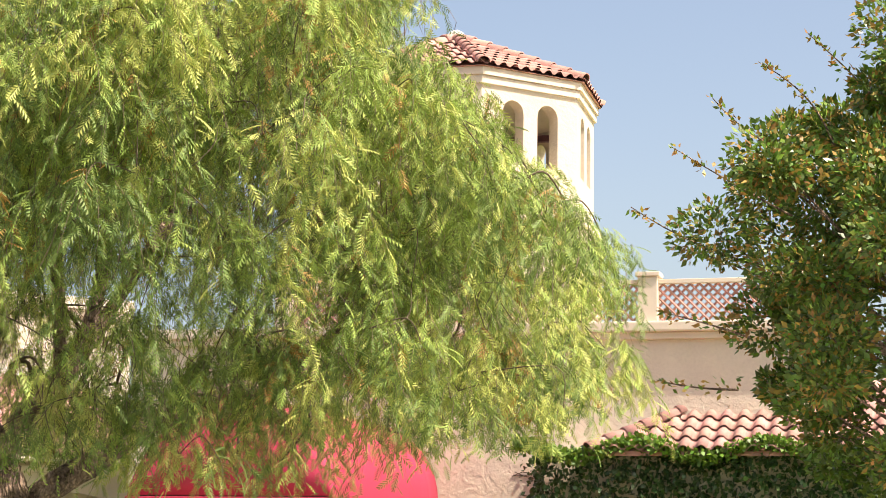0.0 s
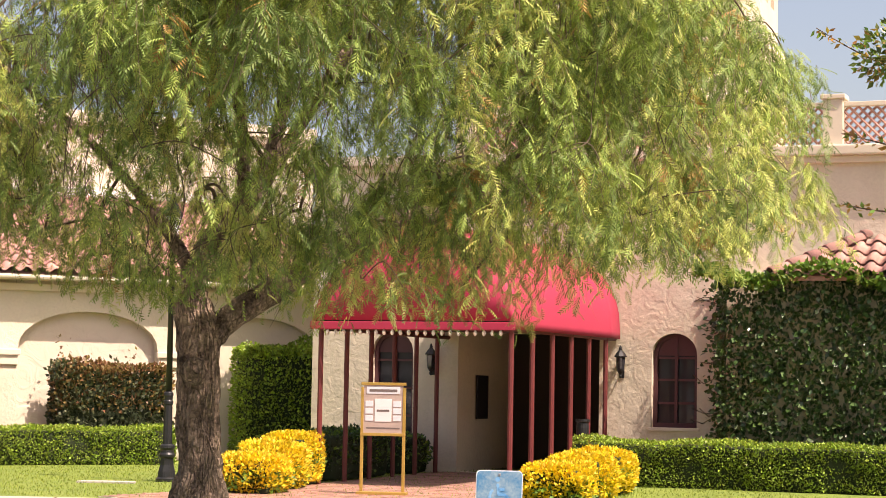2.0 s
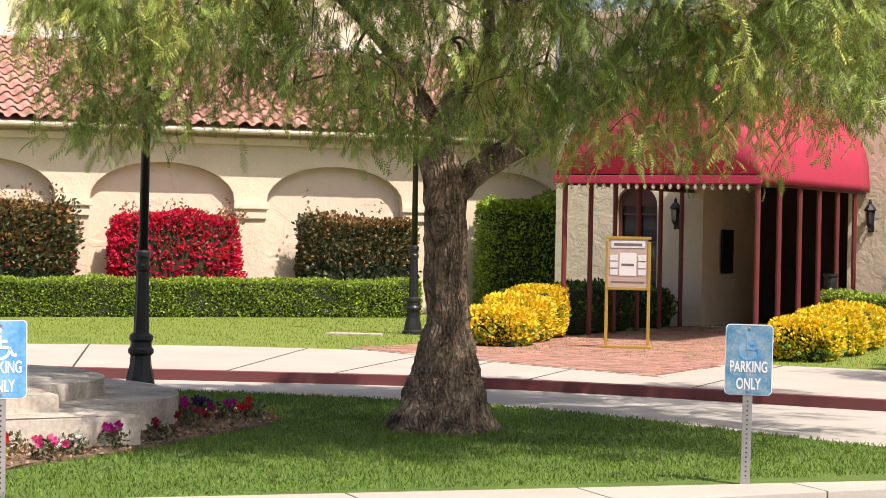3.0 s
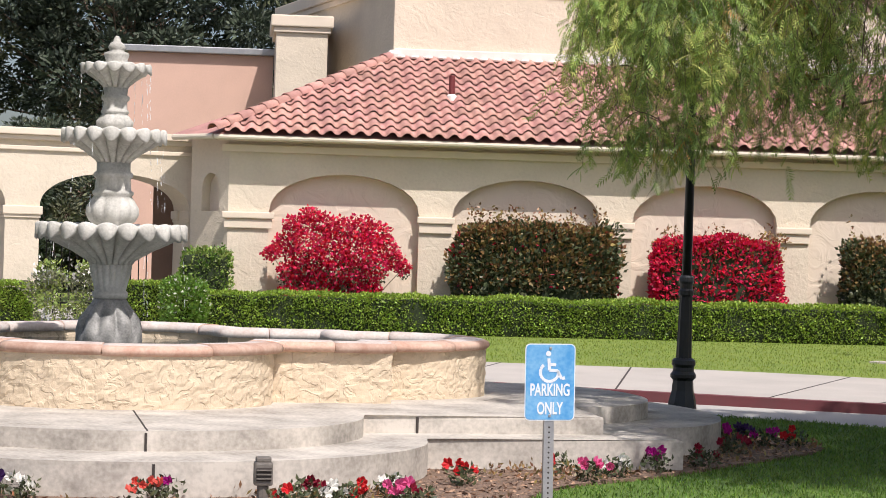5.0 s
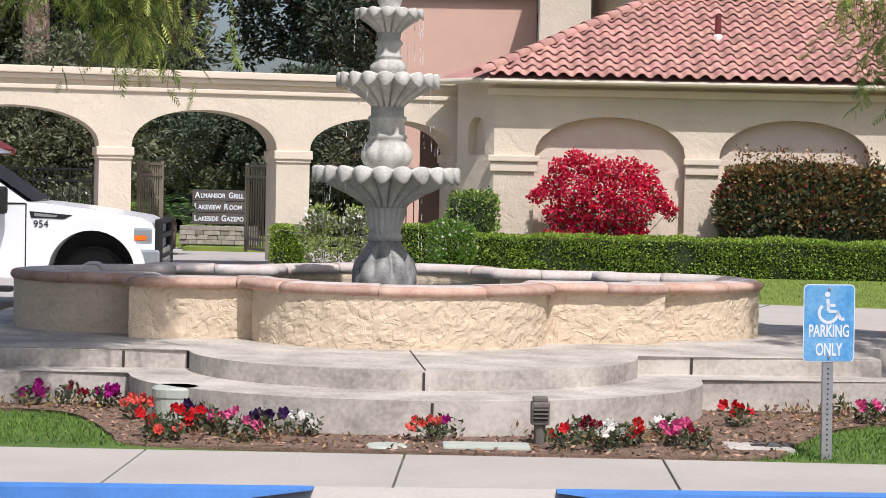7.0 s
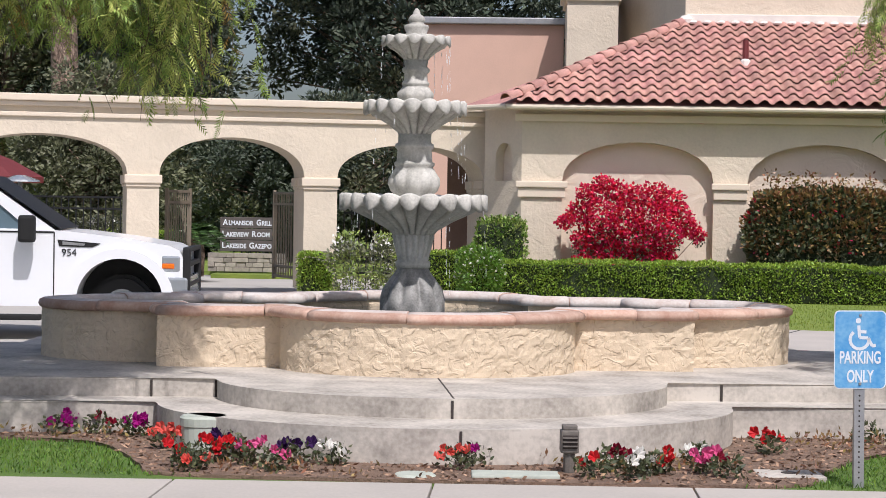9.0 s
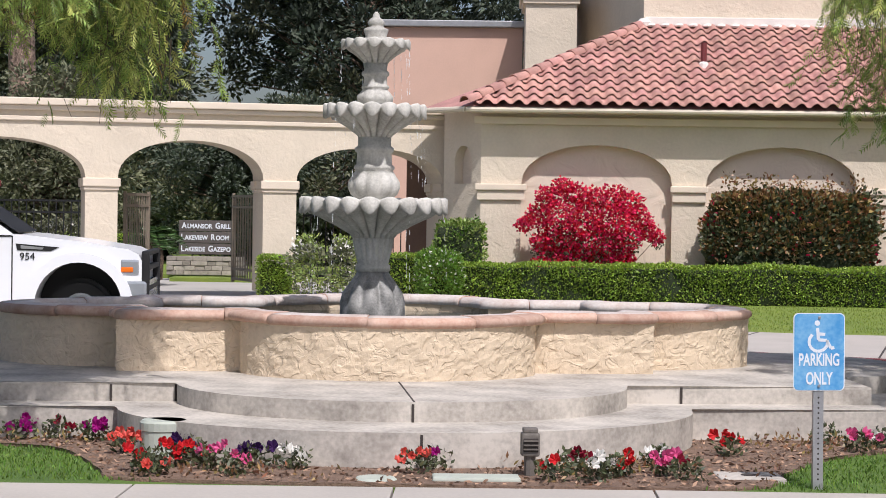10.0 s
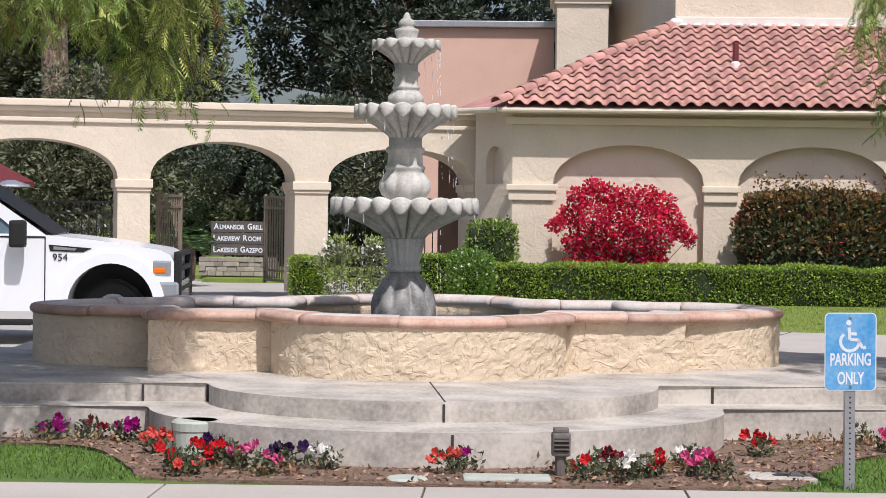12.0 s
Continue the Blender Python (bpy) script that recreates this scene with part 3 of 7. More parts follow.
# ---- fountain ----
FC, FR = Vector((-1.0, 16.3)), 6.5
FM = pose(FC.x, FC.y, 0, 0, 0, FR)
def foil(fx, fy, wx, px_, wy, py_, n=14, front=None):
    """A rectangle fx by fy (halves) with a round lobe on every side: half widths wx, wy and how far they stand out."""
    out = []
    def lobe(cx, cy, ux, uy, half, reach):
        for i in range(n + 1):
            a = math.pi * i / n
            out.append((cx + ux[0] * -half * math.cos(a) + uy[0] * reach * math.sin(a), cy + ux[1] * -half * math.cos(a) + uy[1] * reach * math.sin(a)))
    out.append((-fx, -fy))
    lobe(0, -fy, (1, 0), (0, -1), wx, front or px_)
    out.append((fx, -fy))
    lobe(fx, 0, (0, 1), (1, 0), wy, py_)
    out.append((fx, fy))
    lobe(0, fy, (-1, 0), (0, 1), wx, px_)
    out.append((-fx, fy))
    lobe(-fx, 0, (0, -1), (-1, 0), wy, py_)
    return out
plat = thing("fountain_steps", pose(FC.x + 0.09, FC.y, 0, 0, 0, FR), "two worn grey concrete steps round the fountain basin", "steps", kind="structure")
part("lower_step", prism(foil(3.9, 2.5, 1.98, 1.57, 1.6, 1.05, 40), -0.1, 0.24, 0.02), M["concrete"], plat)
part("upper_step", prism(foil(3.4, 2.14, 1.59, 1.33, 1.3, 0.95, 36), 0.23, 0.37, 0.02), M["concrete"], plat)
basin = thing("fountain_basin", pose(FC.x + 0.04, FC.y, 0, 0, 0, FR), "ochre rough stucco fountain basin with a terracotta coping", "fountain basin")
outer = foil(2.04, 1.15, 1.12, 0.80, 0.78, 1.0, 18)
inner = foil(1.84, 0.95, 1.0, 0.72, 0.64, 0.92, 18)
def dense(line, step):
    out = []
    for i in range(len(line)):
        p, q = Vector(line[i]), Vector(line[(i + 1) % len(line)])
        k = max(1, round((q - p).length / step))
        out += [p + (q - p) * j / k for j in range(k)]
    return out
wall_line = dense(outer, 0.025)
bb = bmesh.new()
rows = []
for j in range(17):
    z = 0.355 + 0.41 * j / 16
    row = []
    for i, p in enumerate(wall_line):
        d = (wall_line[(i + 1) % len(wall_line)] - wall_line[i - 1]).normalized()
        q = Vector((p.x * 9, p.y * 9, z * 13))
        k = noise.noise(q) + 0.6 * noise.noise(q * 2.1)
        k = max(0.0, min(1.0, k * 4.0 + 0.5)) * 0.006 + 0.003 * noise.noise(q * 4.3)
        row.append(bb.verts.new((p.x + d.y * k, p.y - d.x * k, z)))
    rows.append(row)
for p, q in zip(rows, rows[1:]):
    for i in range(len(wall_line)):
        bb.faces.new((p[i], p[(i + 1) % len(wall_line)], q[(i + 1) % len(wall_line)], q[i]))
inner_line = dense(inner, 0.1)
lo = [bb.verts.new((p.x, p.y, 0.44)) for p in inner_line]
hi = [bb.verts.new((p.x, p.y, 0.765)) for p in inner_line]
for i in range(len(lo)):
    bb.faces.new((hi[i], hi[(i + 1) % len(lo)], lo[(i + 1) % len(lo)], lo[i]))
part("basin_wall", bb, M["basin"], basin)
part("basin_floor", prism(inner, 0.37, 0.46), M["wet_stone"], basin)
for pts, z0, z1 in (([(-0.02, -4.075)], 0.0, 0.24), ([(-0.03, -3.475)], 0.24, 0.37), ([(1.97, -2.51)], 0.0, 0.24), ([(-1.96, -2.51)], 0.0, 0.24), ([(2.0, -2.15)], 0.24, 0.37), ([(-2.05, -2.15)], 0.24, 0.37), ([(-1.6, -2.15)], 0.24, 0.37)):
    for x, y in pts:
        part("joint", box(x - 0.008, x + 0.008, y - 0.003, y + 0.05, z0, z1 - 0.012), M["dark"], plat)
part("joint", box(-0.027, -0.015, -3.46, -1.96, 0.366, 0.3715), M["dark"], plat)

# ---- fountain pieces ----
cop_n = len(outer)
mid = [((outer[i][0] + inner[i][0]) / 2, (outer[i][1] + inner[i][1]) / 2) for i in range(cop_n)]
ring_line = dense(mid, 0.06)
per_tile = 12
sections = [(0.145, 0.0), (0.166, 0.015), (0.172, 0.036), (0.162, 0.06), (0.125, 0.076), (0.04, 0.083), (-0.08, 0.083), (-0.14, 0.06), (-0.15, 0.0)]
for s0 in range(0, len(ring_line), per_tile):
    idx = [(s0 + k) % len(ring_line) for k in range(min(per_tile, len(ring_line) - s0) + 1)]
    b = bmesh.new()
    crust = 4 + (s0 // per_tile * 7) % 3 % 2
    rows = []
    for k, i in enumerate(idx):
        p = ring_line[i]
        d = (ring_line[(i + 1) % len(ring_line)] - ring_line[i - 1]).normalized()
        nrm = Vector((d.y, -d.x))
        if k == 0:
            p = p + d * 0.003
        if k == len(idx) - 1:
            p = p - d * 0.003
        lift = 0.006 * math.sin(s0 * 1.7)
        rows.append([b.verts.new((p.x + nrm.x * o, p.y + nrm.y * o, 0.755 + z + lift)) for o, z in sections])
    for p, q in zip(rows, rows[1:]):
        for k in range(len(sections) - 1):
            b.faces.new((p[k], p[k + 1], q[k + 1], q[k])).material_index = 1 if k >= crust else 0
        b.faces.new((p[-1], p[0], q[0], q[-1]))
    b.faces.new(rows[0])
    b.faces.new(rows[-1][::-1])
    part("coping_tile", b, [M["coping"], M["lime"]], basin, smooth=True)
water_mat = bpy.data.materials.new("pool water")
water_mat.use_nodes = True
wbs = water_mat.node_tree.nodes["Principled BSDF"]
wbs.inputs["Base Color"].default_value = (0.06, 0.075, 0.07, 1)
wbs.inputs["Roughness"].default_value = 0.08
wnoise = water_mat.node_tree.nodes.new("ShaderNodeTexNoise")
wnoise.inputs["Scale"].default_value = 3.0
wbump = water_mat.node_tree.nodes.new("ShaderNodeBump")
wbump.inputs["Strength"].default_value = 0.3
water_mat.node_tree.links.new(wnoise.outputs[0], wbump.inputs["Height"])
water_mat.node_tree.links.new(wbump.outputs[0], wbs.inputs["Normal"])
tagged(finish("pool_water", prism([(x * 0.995, y * 0.995) for x, y in inner], 0.62, 0.7), water_mat), "dark rippled water in the fountain basin", "water", kind="structure").matrix_basis = pose(FC.x + 0.04, FC.y, 0, 0, 0, FR)

ft = thing("tiered_fountain", pose(-1.02, 16.3, 0), "weathered grey cast stone fountain with three scalloped bowls", "fountain")
def flute(n, amp, rows_on, lift=0.0):
    def w(i, a):
        if i not in rows_on:
            return 1, 0
        c = abs(math.sin(n * a / 2))
        return 1 - amp + amp * 1.4 * c, lift * c if i in (rows_on[-1], rows_on[-2], rows_on[-3]) else 0
    return w
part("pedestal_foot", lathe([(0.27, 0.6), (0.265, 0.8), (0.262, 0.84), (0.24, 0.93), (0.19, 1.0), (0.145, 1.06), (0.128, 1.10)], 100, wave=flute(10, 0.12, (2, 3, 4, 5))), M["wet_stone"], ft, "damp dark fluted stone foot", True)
part("pedestal", lathe([(0.128, 1.095), (0.142, 1.11), (0.142, 1.15), (0.125, 1.16), (0.135, 1.22), (0.155, 1.30), (0.165, 1.36), (0.165, 1.38)], 96, wave=flute(16, 0.10, (4, 5, 6))), M["stone"], ft, smooth=True)
def bowl(r0, z0, r1, z1, n):
    """A fluted bowl: rounded ribs below a thin lip of hanging petals."""
    h, dr = z1 - z0, r1 - r0
    pr = [(r0, z0), (r0 * 1.12, z0 + h * 0.10), (r0 + dr * 0.34, z0 + h * 0.34), (r0 + dr * 0.68, z0 + h * 0.56), (r1 * 0.93, z0 + h * 0.74), (r1 * 0.985, z0 + h * 0.78),
          (r1 * 1.01, z0 + h * 0.84), (r1 * 1.01, z0 + h * 0.95), (r1 * 0.98, z1), (r1 * 0.92, z1 - h * 0.01), (r1 * 0.8, z1 - h * 0.2), (r0 * 0.8, z1 - h * 0.3)]
    def w(i, a):
        c = abs(math.sin(n * a / 2))
        if 1 <= i <= 4:
            return 1 - 0.32 + 0.34 * c ** 0.4, 0
        if i in (5, 6):
            return 0.94 + 0.075 * c, -h * 0.26 * c + h * 0.08
        if i in (7, 8, 9):
            return 0.95 + 0.06 * c, h * 0.08 * c
        return 1, 0
    return lathe(pr, n * 12, wave=w)
part("bowl", bowl(0.17, 1.37, 0.595, 1.68, 22), M["stone"], ft, "large scalloped stone bowl", True)
part("bowl", bowl(0.13, 2.18, 0.415, 2.44, 18), M["stone"], ft, "middle scalloped stone bowl", True)
part("bowl", bowl(0.10, 2.79, 0.28, 2.97, 14), M["stone"], ft, "small scalloped stone bowl", True)
part("baluster", lathe([(0.16, 1.56), (0.16, 1.70), (0.19, 1.725), (0.212, 1.78), (0.208, 1.83), (0.17, 1.89), (0.152, 1.92), (0.165, 1.935), (0.165, 1.955), (0.145, 1.97), (0.138, 2.06), (0.158, 2.075), (0.158, 2.105), (0.135, 2.12), (0.135, 2.19)], 80, wave=flute(10, 0.07, (2, 3, 4, 5, 9, 10))), M["stone"], ft, smooth=True)
part("baluster", lathe([(0.13, 2.35), (0.13, 2.46), (0.147, 2.485), (0.15, 2.52), (0.118, 2.56), (0.10, 2.58), (0.112, 2.59), (0.112, 2.605), (0.098, 2.62), (0.094, 2.68), (0.112, 2.695), (0.112, 2.72), (0.092, 2.735), (0.1, 2.8)], 72, wave=flute(8, 0.07, (2, 3, 4, 8, 9))), M["stone"], ft, smooth=True)
part("finial", lathe([(0.1, 2.9), (0.1, 2.99), (0.085, 3.01), (0.1, 3.05), (0.1, 3.07), (0.06, 3.085), (0.062, 3.1), (0.072, 3.12), (0.05, 3.15), (0.03, 3.165), (0.026, 3.19), (0.01, 3.21)], 24), M["stone"], ft, smooth=True)
drop_mat = material("falling water", (0.85, 0.87, 0.88), 0.15, 0.05, 5, 40, 0.0)
db = bmesh.new()
rng = random.Random(4)
for zr, rr, zl in ((1.60, 0.585, 0.72), (2.36, 0.405, 1.66), (2.92, 0.275, 2.42)):
    for k in range(9):
        a = rng.uniform(0, 2 * math.pi)
        x, y = rr * math.cos(a), rr * math.sin(a)
        for j in range(10):
            z = zr - 0.03 - rng.random() ** 1.4 * (zr - zl) * 0.75
            o = rng.uniform(0, 0.012) + 0.05 * (zr - z)
            r = rng.uniform(0.0009, 0.002)
            tube([(x + o * math.cos(a), y + o * math.sin(a), z), (x + o * math.cos(a), y + o * math.sin(a), z - rng.uniform(0.012, 0.045))], r, 4, db)
tagged(part("water_drop", db, drop_mat, ft, "drops of falling water"), kind="stuff")

# ---- signs ----
def letters(text, size, mat, depth=0.004, align="CENTER", squeeze=1.0, bold=0.0):
    cu = bpy.data.curves.new("txt", "FONT")
    cu.body, cu.size, cu.extrude, cu.align_x = text, size, depth, align
    cu.offset = bold
    ob = bpy.data.objects.new("txt", cu)
    scene.collection.objects.link(ob)
    dg = bpy.context.evaluated_depsgraph_get()
    me = bpy.data.meshes.new_from_object(ob.evaluated_get(dg))
    bpy.data.objects.remove(ob)
    me.transform(Matrix.Rotation(radians(90), 4, "X") @ Matrix.Diagonal((squeeze, 1, 1, 1)))
    me.materials.clear()
    me.materials.append(mat)
    return me
def round_rect(w, h, r, n=5):
    pts = []
    for cx, cy, a0 in ((w / 2 - r, h - r, 0), (-w / 2 + r, h - r, 90), (-w / 2 + r, r, 180), (w / 2 - r, r, 270)):
        for i in range(n + 1):
            a = radians(a0 + 90 * i / n)
            pts.append((cx + r * math.cos(a), cy + r * math.sin(a)))
    return pts
M["sign_blue"] = material("faded blue sign paint", (0.06, 0.27, 0.55), 0.5, 0.55, 7.0, 40, 0.0, tint=(0.25, 0.48, 0.66))
M["sign_white"] = material("off-white sign paint", (0.72, 0.74, 0.76), 0.5, 0.25, 12.0, 60, 0.0, tint=(0.45, 0.55, 0.65))
M["sign_blue_worn"] = material("badly faded blue sign paint", (0.05, 0.20, 0.36), 0.5, 0.6, 14.0, 60, 0.0, tint=(0.30, 0.40, 0.44))
def parking_sign(x, y, turn, lean, worn):
    s = thing("parking_sign", pose(x, y, 0, 0, lean, turn), "faded blue disabled parking sign on a galvanised steel post" if worn else "blue disabled parking sign with white lettering on a galvanised post", "sign", "parking signs")
    blue_m = M["sign_blue_worn"] if worn else M["sign_blue"]
    z0 = 0.58
    pn = part("panel", plate([[(px, z0 + pz) for px, pz in round_rect(0.305, 0.457, 0.03)]], -0.022, -0.019), M["sign_white"], s)
    part("blue_field", plate([[(px, z0 + 0.006 + pz) for px, pz in round_rect(0.293, 0.445, 0.026)]], -0.0245, -0.0222), blue_m, pn)
    for txt, zz in (("PARKING", 0.15), ("ONLY", 0.04)):
        t = new("lettering", letters(txt, 0.100, M["sign_white"], 0.001, squeeze=0.58, bold=0.0022))
        t.parent = pn
        t.matrix_basis = pose(0, -0.0262, z0 + zz)
    wb_ = bmesh.new()
    cz = z0 + 0.30
    lw = 0.009
    arc = [(0.055 * math.cos(radians(a)) - 0.005, cz - 0.012 + 0.055 * math.sin(radians(a))) for a in range(130, 376, 15)]
    def stroke(pts):
        for (x0, z0_), (x1, z1_) in zip(pts, pts[1:]):
            d = Vector((x1 - x0, z1_ - z0_))
            nn = Vector((-d.y, d.x)).normalized() * lw
            plate([[(x0 + nn.x, z0_ + nn.y), (x0 - nn.x, z0_ - nn.y), (x1 - nn.x, z1_ - nn.y), (x1 + nn.x, z1_ + nn.y)]], -0.0262, -0.0246, wb_)
    stroke(arc)
    stroke([(-0.01, cz + 0.07), (-0.005, cz + 0.0), (0.045, cz - 0.003), (0.07, cz - 0.05), (0.09, cz - 0.045)])
    stroke([(-0.008, cz + 0.035), (0.035, cz + 0.032)])
    plate([[( -0.012 + 0.016 * math.cos(2 * math.pi * i / 12), cz + 0.098 + 0.016 * math.sin(2 * math.pi * i / 12)) for i in range(12)]], -0.0262, -0.0246, wb_)
    part("wheelchair_symbol", wb_, M["sign_white"] if not worn else M["sign_blue"], pn)
    post = bmesh.new()
    for a, b_, c, d in ((-0.03, -0.024, -0.012, 0.02), (0.024, 0.03, -0.012, 0.02), (-0.03, 0.03, -0.018, -0.012)):
        box(a, b_, c, d, -0.3, 0.99, 0.0, post)
    po = part("post", post, M["galv"], s, "galvanised U-channel post")
    holes = bmesh.new()
    for k in range(17):
        plate([[(0.006 * math.cos(i * math.pi / 4), 0.06 + k * 0.03 + 0.006 * math.sin(i * math.pi / 4)) for i in range(8)]], -0.0192, -0.0182, holes)
    part("bolt_holes", holes, M["dark"], po)
    for zz in (0.03, 0.43):
        part("bolt", box(-0.008, 0.008, -0.031, -0.0246, z0 + zz - 0.008, z0 + zz + 0.008, 0.003), M["galv"], pn)
    return s
parking_sign(1.875, 11.80, 4, -0.6, False)
parking_sign(6.56, 11.36, -27, 0.6, True)

# event board on the brick walk
M["board_frame"] = material("yellow brass frame", (0.50, 0.33, 0.08), 0.45, 0.25, 8.0, 60, 0.1, metal=0.3)
M["board_face"] = material("pinkish board face", (0.48, 0.38, 0.33), 0.7, 0.2, 8.0, 60, 0.0)
M["grey_bar"] = material("grey printing", (0.16, 0.13, 0.12), 0.7, 0.2, 8.0, 60, 0.0)
brd = thing("notice_board", pose(12.58, 25.24, 0.02, 0, 0, -38), "notice board in a brass frame on two legs, with white papers", "sign board")
for x in (-0.3, 0.3):
    part("leg", box(x - 0.02, x + 0.02, -0.02, 0.02, 0.03, 1.5, 0.004), M["board_frame"], brd)
part("base_bar", box(-0.36, 0.36, -0.08, 0.08, 0.0, 0.04, 0.008), M["board_frame"], brd)
part("frame_bar", box(-0.32, 0.32, -0.025, 0.025, 0.82, 0.86, 0.004), M["board_frame"], brd)
part("frame_bar", box(-0.32, 0.32, -0.025, 0.025, 1.53, 1.57, 0.004), M["board_frame"], brd)
pan = part("panel", box(-0.28, 0.28, -0.012, 0.012, 0.86, 1.53), M["board_face"], brd)
part("header_card", box(-0.24, 0.24, -0.018, -0.0125, 1.41, 1.51, 0.002), M["sign_white"], pan)
part("paper", box(-0.12, 0.12, -0.018, -0.0125, 1.02, 1.34, 0.002), M["white"], pan, "white paper sheet")
for zz in (1.03, 1.13, 1.23):
    for x in (-0.2, 0.2):
        part("card", box(x - 0.055, x + 0.055, -0.018, -0.0125, zz, zz + 0.08, 0.002), M["sign_white"], pan)
for x0, x1, y0, z0, z1 in ((-0.2, 0.2, -0.0205, 1.44, 1.475), (-0.09, 0.09, -0.0205, 1.16, 1.19), (-0.24, 0.24, -0.0145, 0.92, 0.94)):
    part("text_bar", box(x0, x1, y0, y0 + 0.002, z0, z1), M["grey_bar"], pan)

# ---- street lamps ----
def slim(profile):
    return [(r * 0.84, z) for r, z in profile]
def street_lamp(x, y, z, lean=0.0):
    s = thing("street_lamp", pose(x, y, z, 0, lean, 0), "black cast iron street lamp post with a fluted base", "lamp post", "street lamps")
    part("base", lathe(slim([(0.2, 0.0), (0.2, 0.05), (0.17, 0.07), (0.155, 0.16), (0.125, 0.26), (0.115, 0.36), (0.15, 0.39), (0.15, 0.42), (0.125, 0.45), (0.12, 0.49), (0.14, 0.52), (0.135, 0.56), (0.105, 0.58)]), 24,
                       wave=lambda i, a: ((1 + 0.05 * math.cos(8 * a)) if 2 < i < 6 else 1, 0)), M["iron"], s, smooth=False)
    part("lower_shaft", lathe(slim([(0.09, 0.57), (0.072, 1.18), (0.088, 1.2), (0.088, 1.24), (0.074, 1.26), (0.08, 1.31), (0.09, 1.33), (0.085, 1.37), (0.062, 1.39)]), 20,
                              wave=lambda i, a: ((1 + 0.04 * math.cos(10 * a)) if i < 2 else 1, 0)), M["iron"], s)
    part("shaft", lathe(slim([(0.058, 1.38), (0.045, 3.6), (0.06, 3.62), (0.075, 3.68), (0.05, 3.72)]), 16), M["iron"], s, smooth=True)
    part("lantern", lathe(slim([(0.05, 3.7), (0.09, 3.78), (0.16, 4.05), (0.17, 4.12), (0.12, 4.22), (0.03, 4.34)]), 8), M["sign_white"], s, "frosted lantern")
    part("lantern_cap", lathe(slim([(0.18, 4.11), (0.19, 4.13), (0.12, 4.25), (0.03, 4.36), (0.02, 4.46)]), 8), M["iron"], s)
street_lamp(4.36, 19.3, -0.02, 0.4)
street_lamp(10.92, 29.4, 0.0)
tagged(finish("lamp_plinth", prism([(4.36 + 0.34 * math.cos(i * math.pi / 8), 19.3 + 0.34 * math.sin(i * math.pi / 8)) for i in range(16)], -0.4, -0.018, 0.01), M["concrete"]), "round concrete lamp footing", "footing", kind="structure")
tagged(finish("cover_slab", prism([(9.45, 29.3), (10.2, 28.85), (10.32, 29.1), (9.6, 29.5)], -0.1, 0.03, 0.01), M["paving"]), "pale concrete cover slab in the lawn", "slab")

# ---- windows, lanterns and doorway fittings of the entrance ----
glass = bpy.data.materials.new("dark window glass")
glass.use_nodes = True
gs = glass.node_tree.nodes["Principled BSDF"]
gs.inputs["Base Color"].default_value = (0.03, 0.03, 0.035, 1)
gs.inputs["Roughness"].default_value = 0.06
gs.inputs["Specular IOR Level"].default_value = 0.8
def arched_window(name, cx, half, spring, rise, base, cols, bars):
    w = thing(name, ENT, "dark maroon arched wooden window with small panes", "window", "entrance windows", "structure")
    part("glass", plate([arch(cx, half, spring, rise, base)], 0.2, 0.21), glass, w)
    fr = plate([arch(cx, half, spring, rise, base), arch(cx, half - 0.07, spring, rise - 0.07, base + 0.08)[::-1]], 0.12, 0.19)
    part("frame", fr, M["wood"], w)
    for k in range(1, cols):
        x = cx - half + 2 * half * k / cols
        part("mullion", box(x - 0.025, x + 0.025, 0.13, 0.185, base + 0.06, spring + rise - 0.05), M["wood"], w)
    for z in bars:
        part("glazing_bar", box(cx - half + 0.05, cx + half - 0.05, 0.14, 0.18, z - 0.02, z + 0.02), M["wood"], w)
    part("top_board", plate([arch(cx, half - 0.06, spring + 0.02, rise - 0.06, spring + 0.02)], 0.15, 0.17), M["wood"], w)
    part("sill", box(cx - half - 0.05, cx + half + 0.05, -0.04, 0.2, base - 0.06, base - 0.001, 0.01), M["stucco_trim"], w)
arched_window("window_1", 4.09, 0.40, 2.12, 0.40, 0.9, 2, (1.32, 1.72, 2.1))
arched_window("window_2", -1.15, 0.40, 2.12, 0.40, 0.45, 2, (1.0, 1.5, 2.0))
def wall_lantern(u, z):
    s = thing("wall_lantern", ENT @ pose(u, 0, z), "black iron wall lantern with glass sides", "wall lamp", "wall lanterns")
    part("bracket", tube([(0, 0, -0.12), (0, -0.06, -0.2), (0, -0.13, -0.16)], 0.014, 6), M["iron"], s)
    part("back_plate", box(-0.035, 0.035, -0.015, 0.0, -0.26, -0.02, 0.005), M["iron"], s)
    part("body", lathe([(0.05, -0.16), (0.07, -0.13), (0.085, 0.1), (0.08, 0.11)], 6, axis=(0, -0.14)), M["iron"], s)
    part("glass", lathe([(0.066, -0.11), (0.084, 0.085)], 6, axis=(0.003, -0.146)), glass, s)
    part("cap", lathe([(0.11, 0.1), (0.115, 0.115), (0.06, 0.19), (0.03, 0.22), (0.03, 0.25), (0.01, 0.3)], 8, axis=(0, -0.14)), M["iron"], s)
    part("drop", lathe([(0.012, -0.27), (0.03, -0.23), (0.02, -0.2), (0.05, -0.16)], 8, axis=(0, -0.14)), M["iron"], s)
wall_lantern(3.17, 2.0)
wall_lantern(-0.35, 2.0)
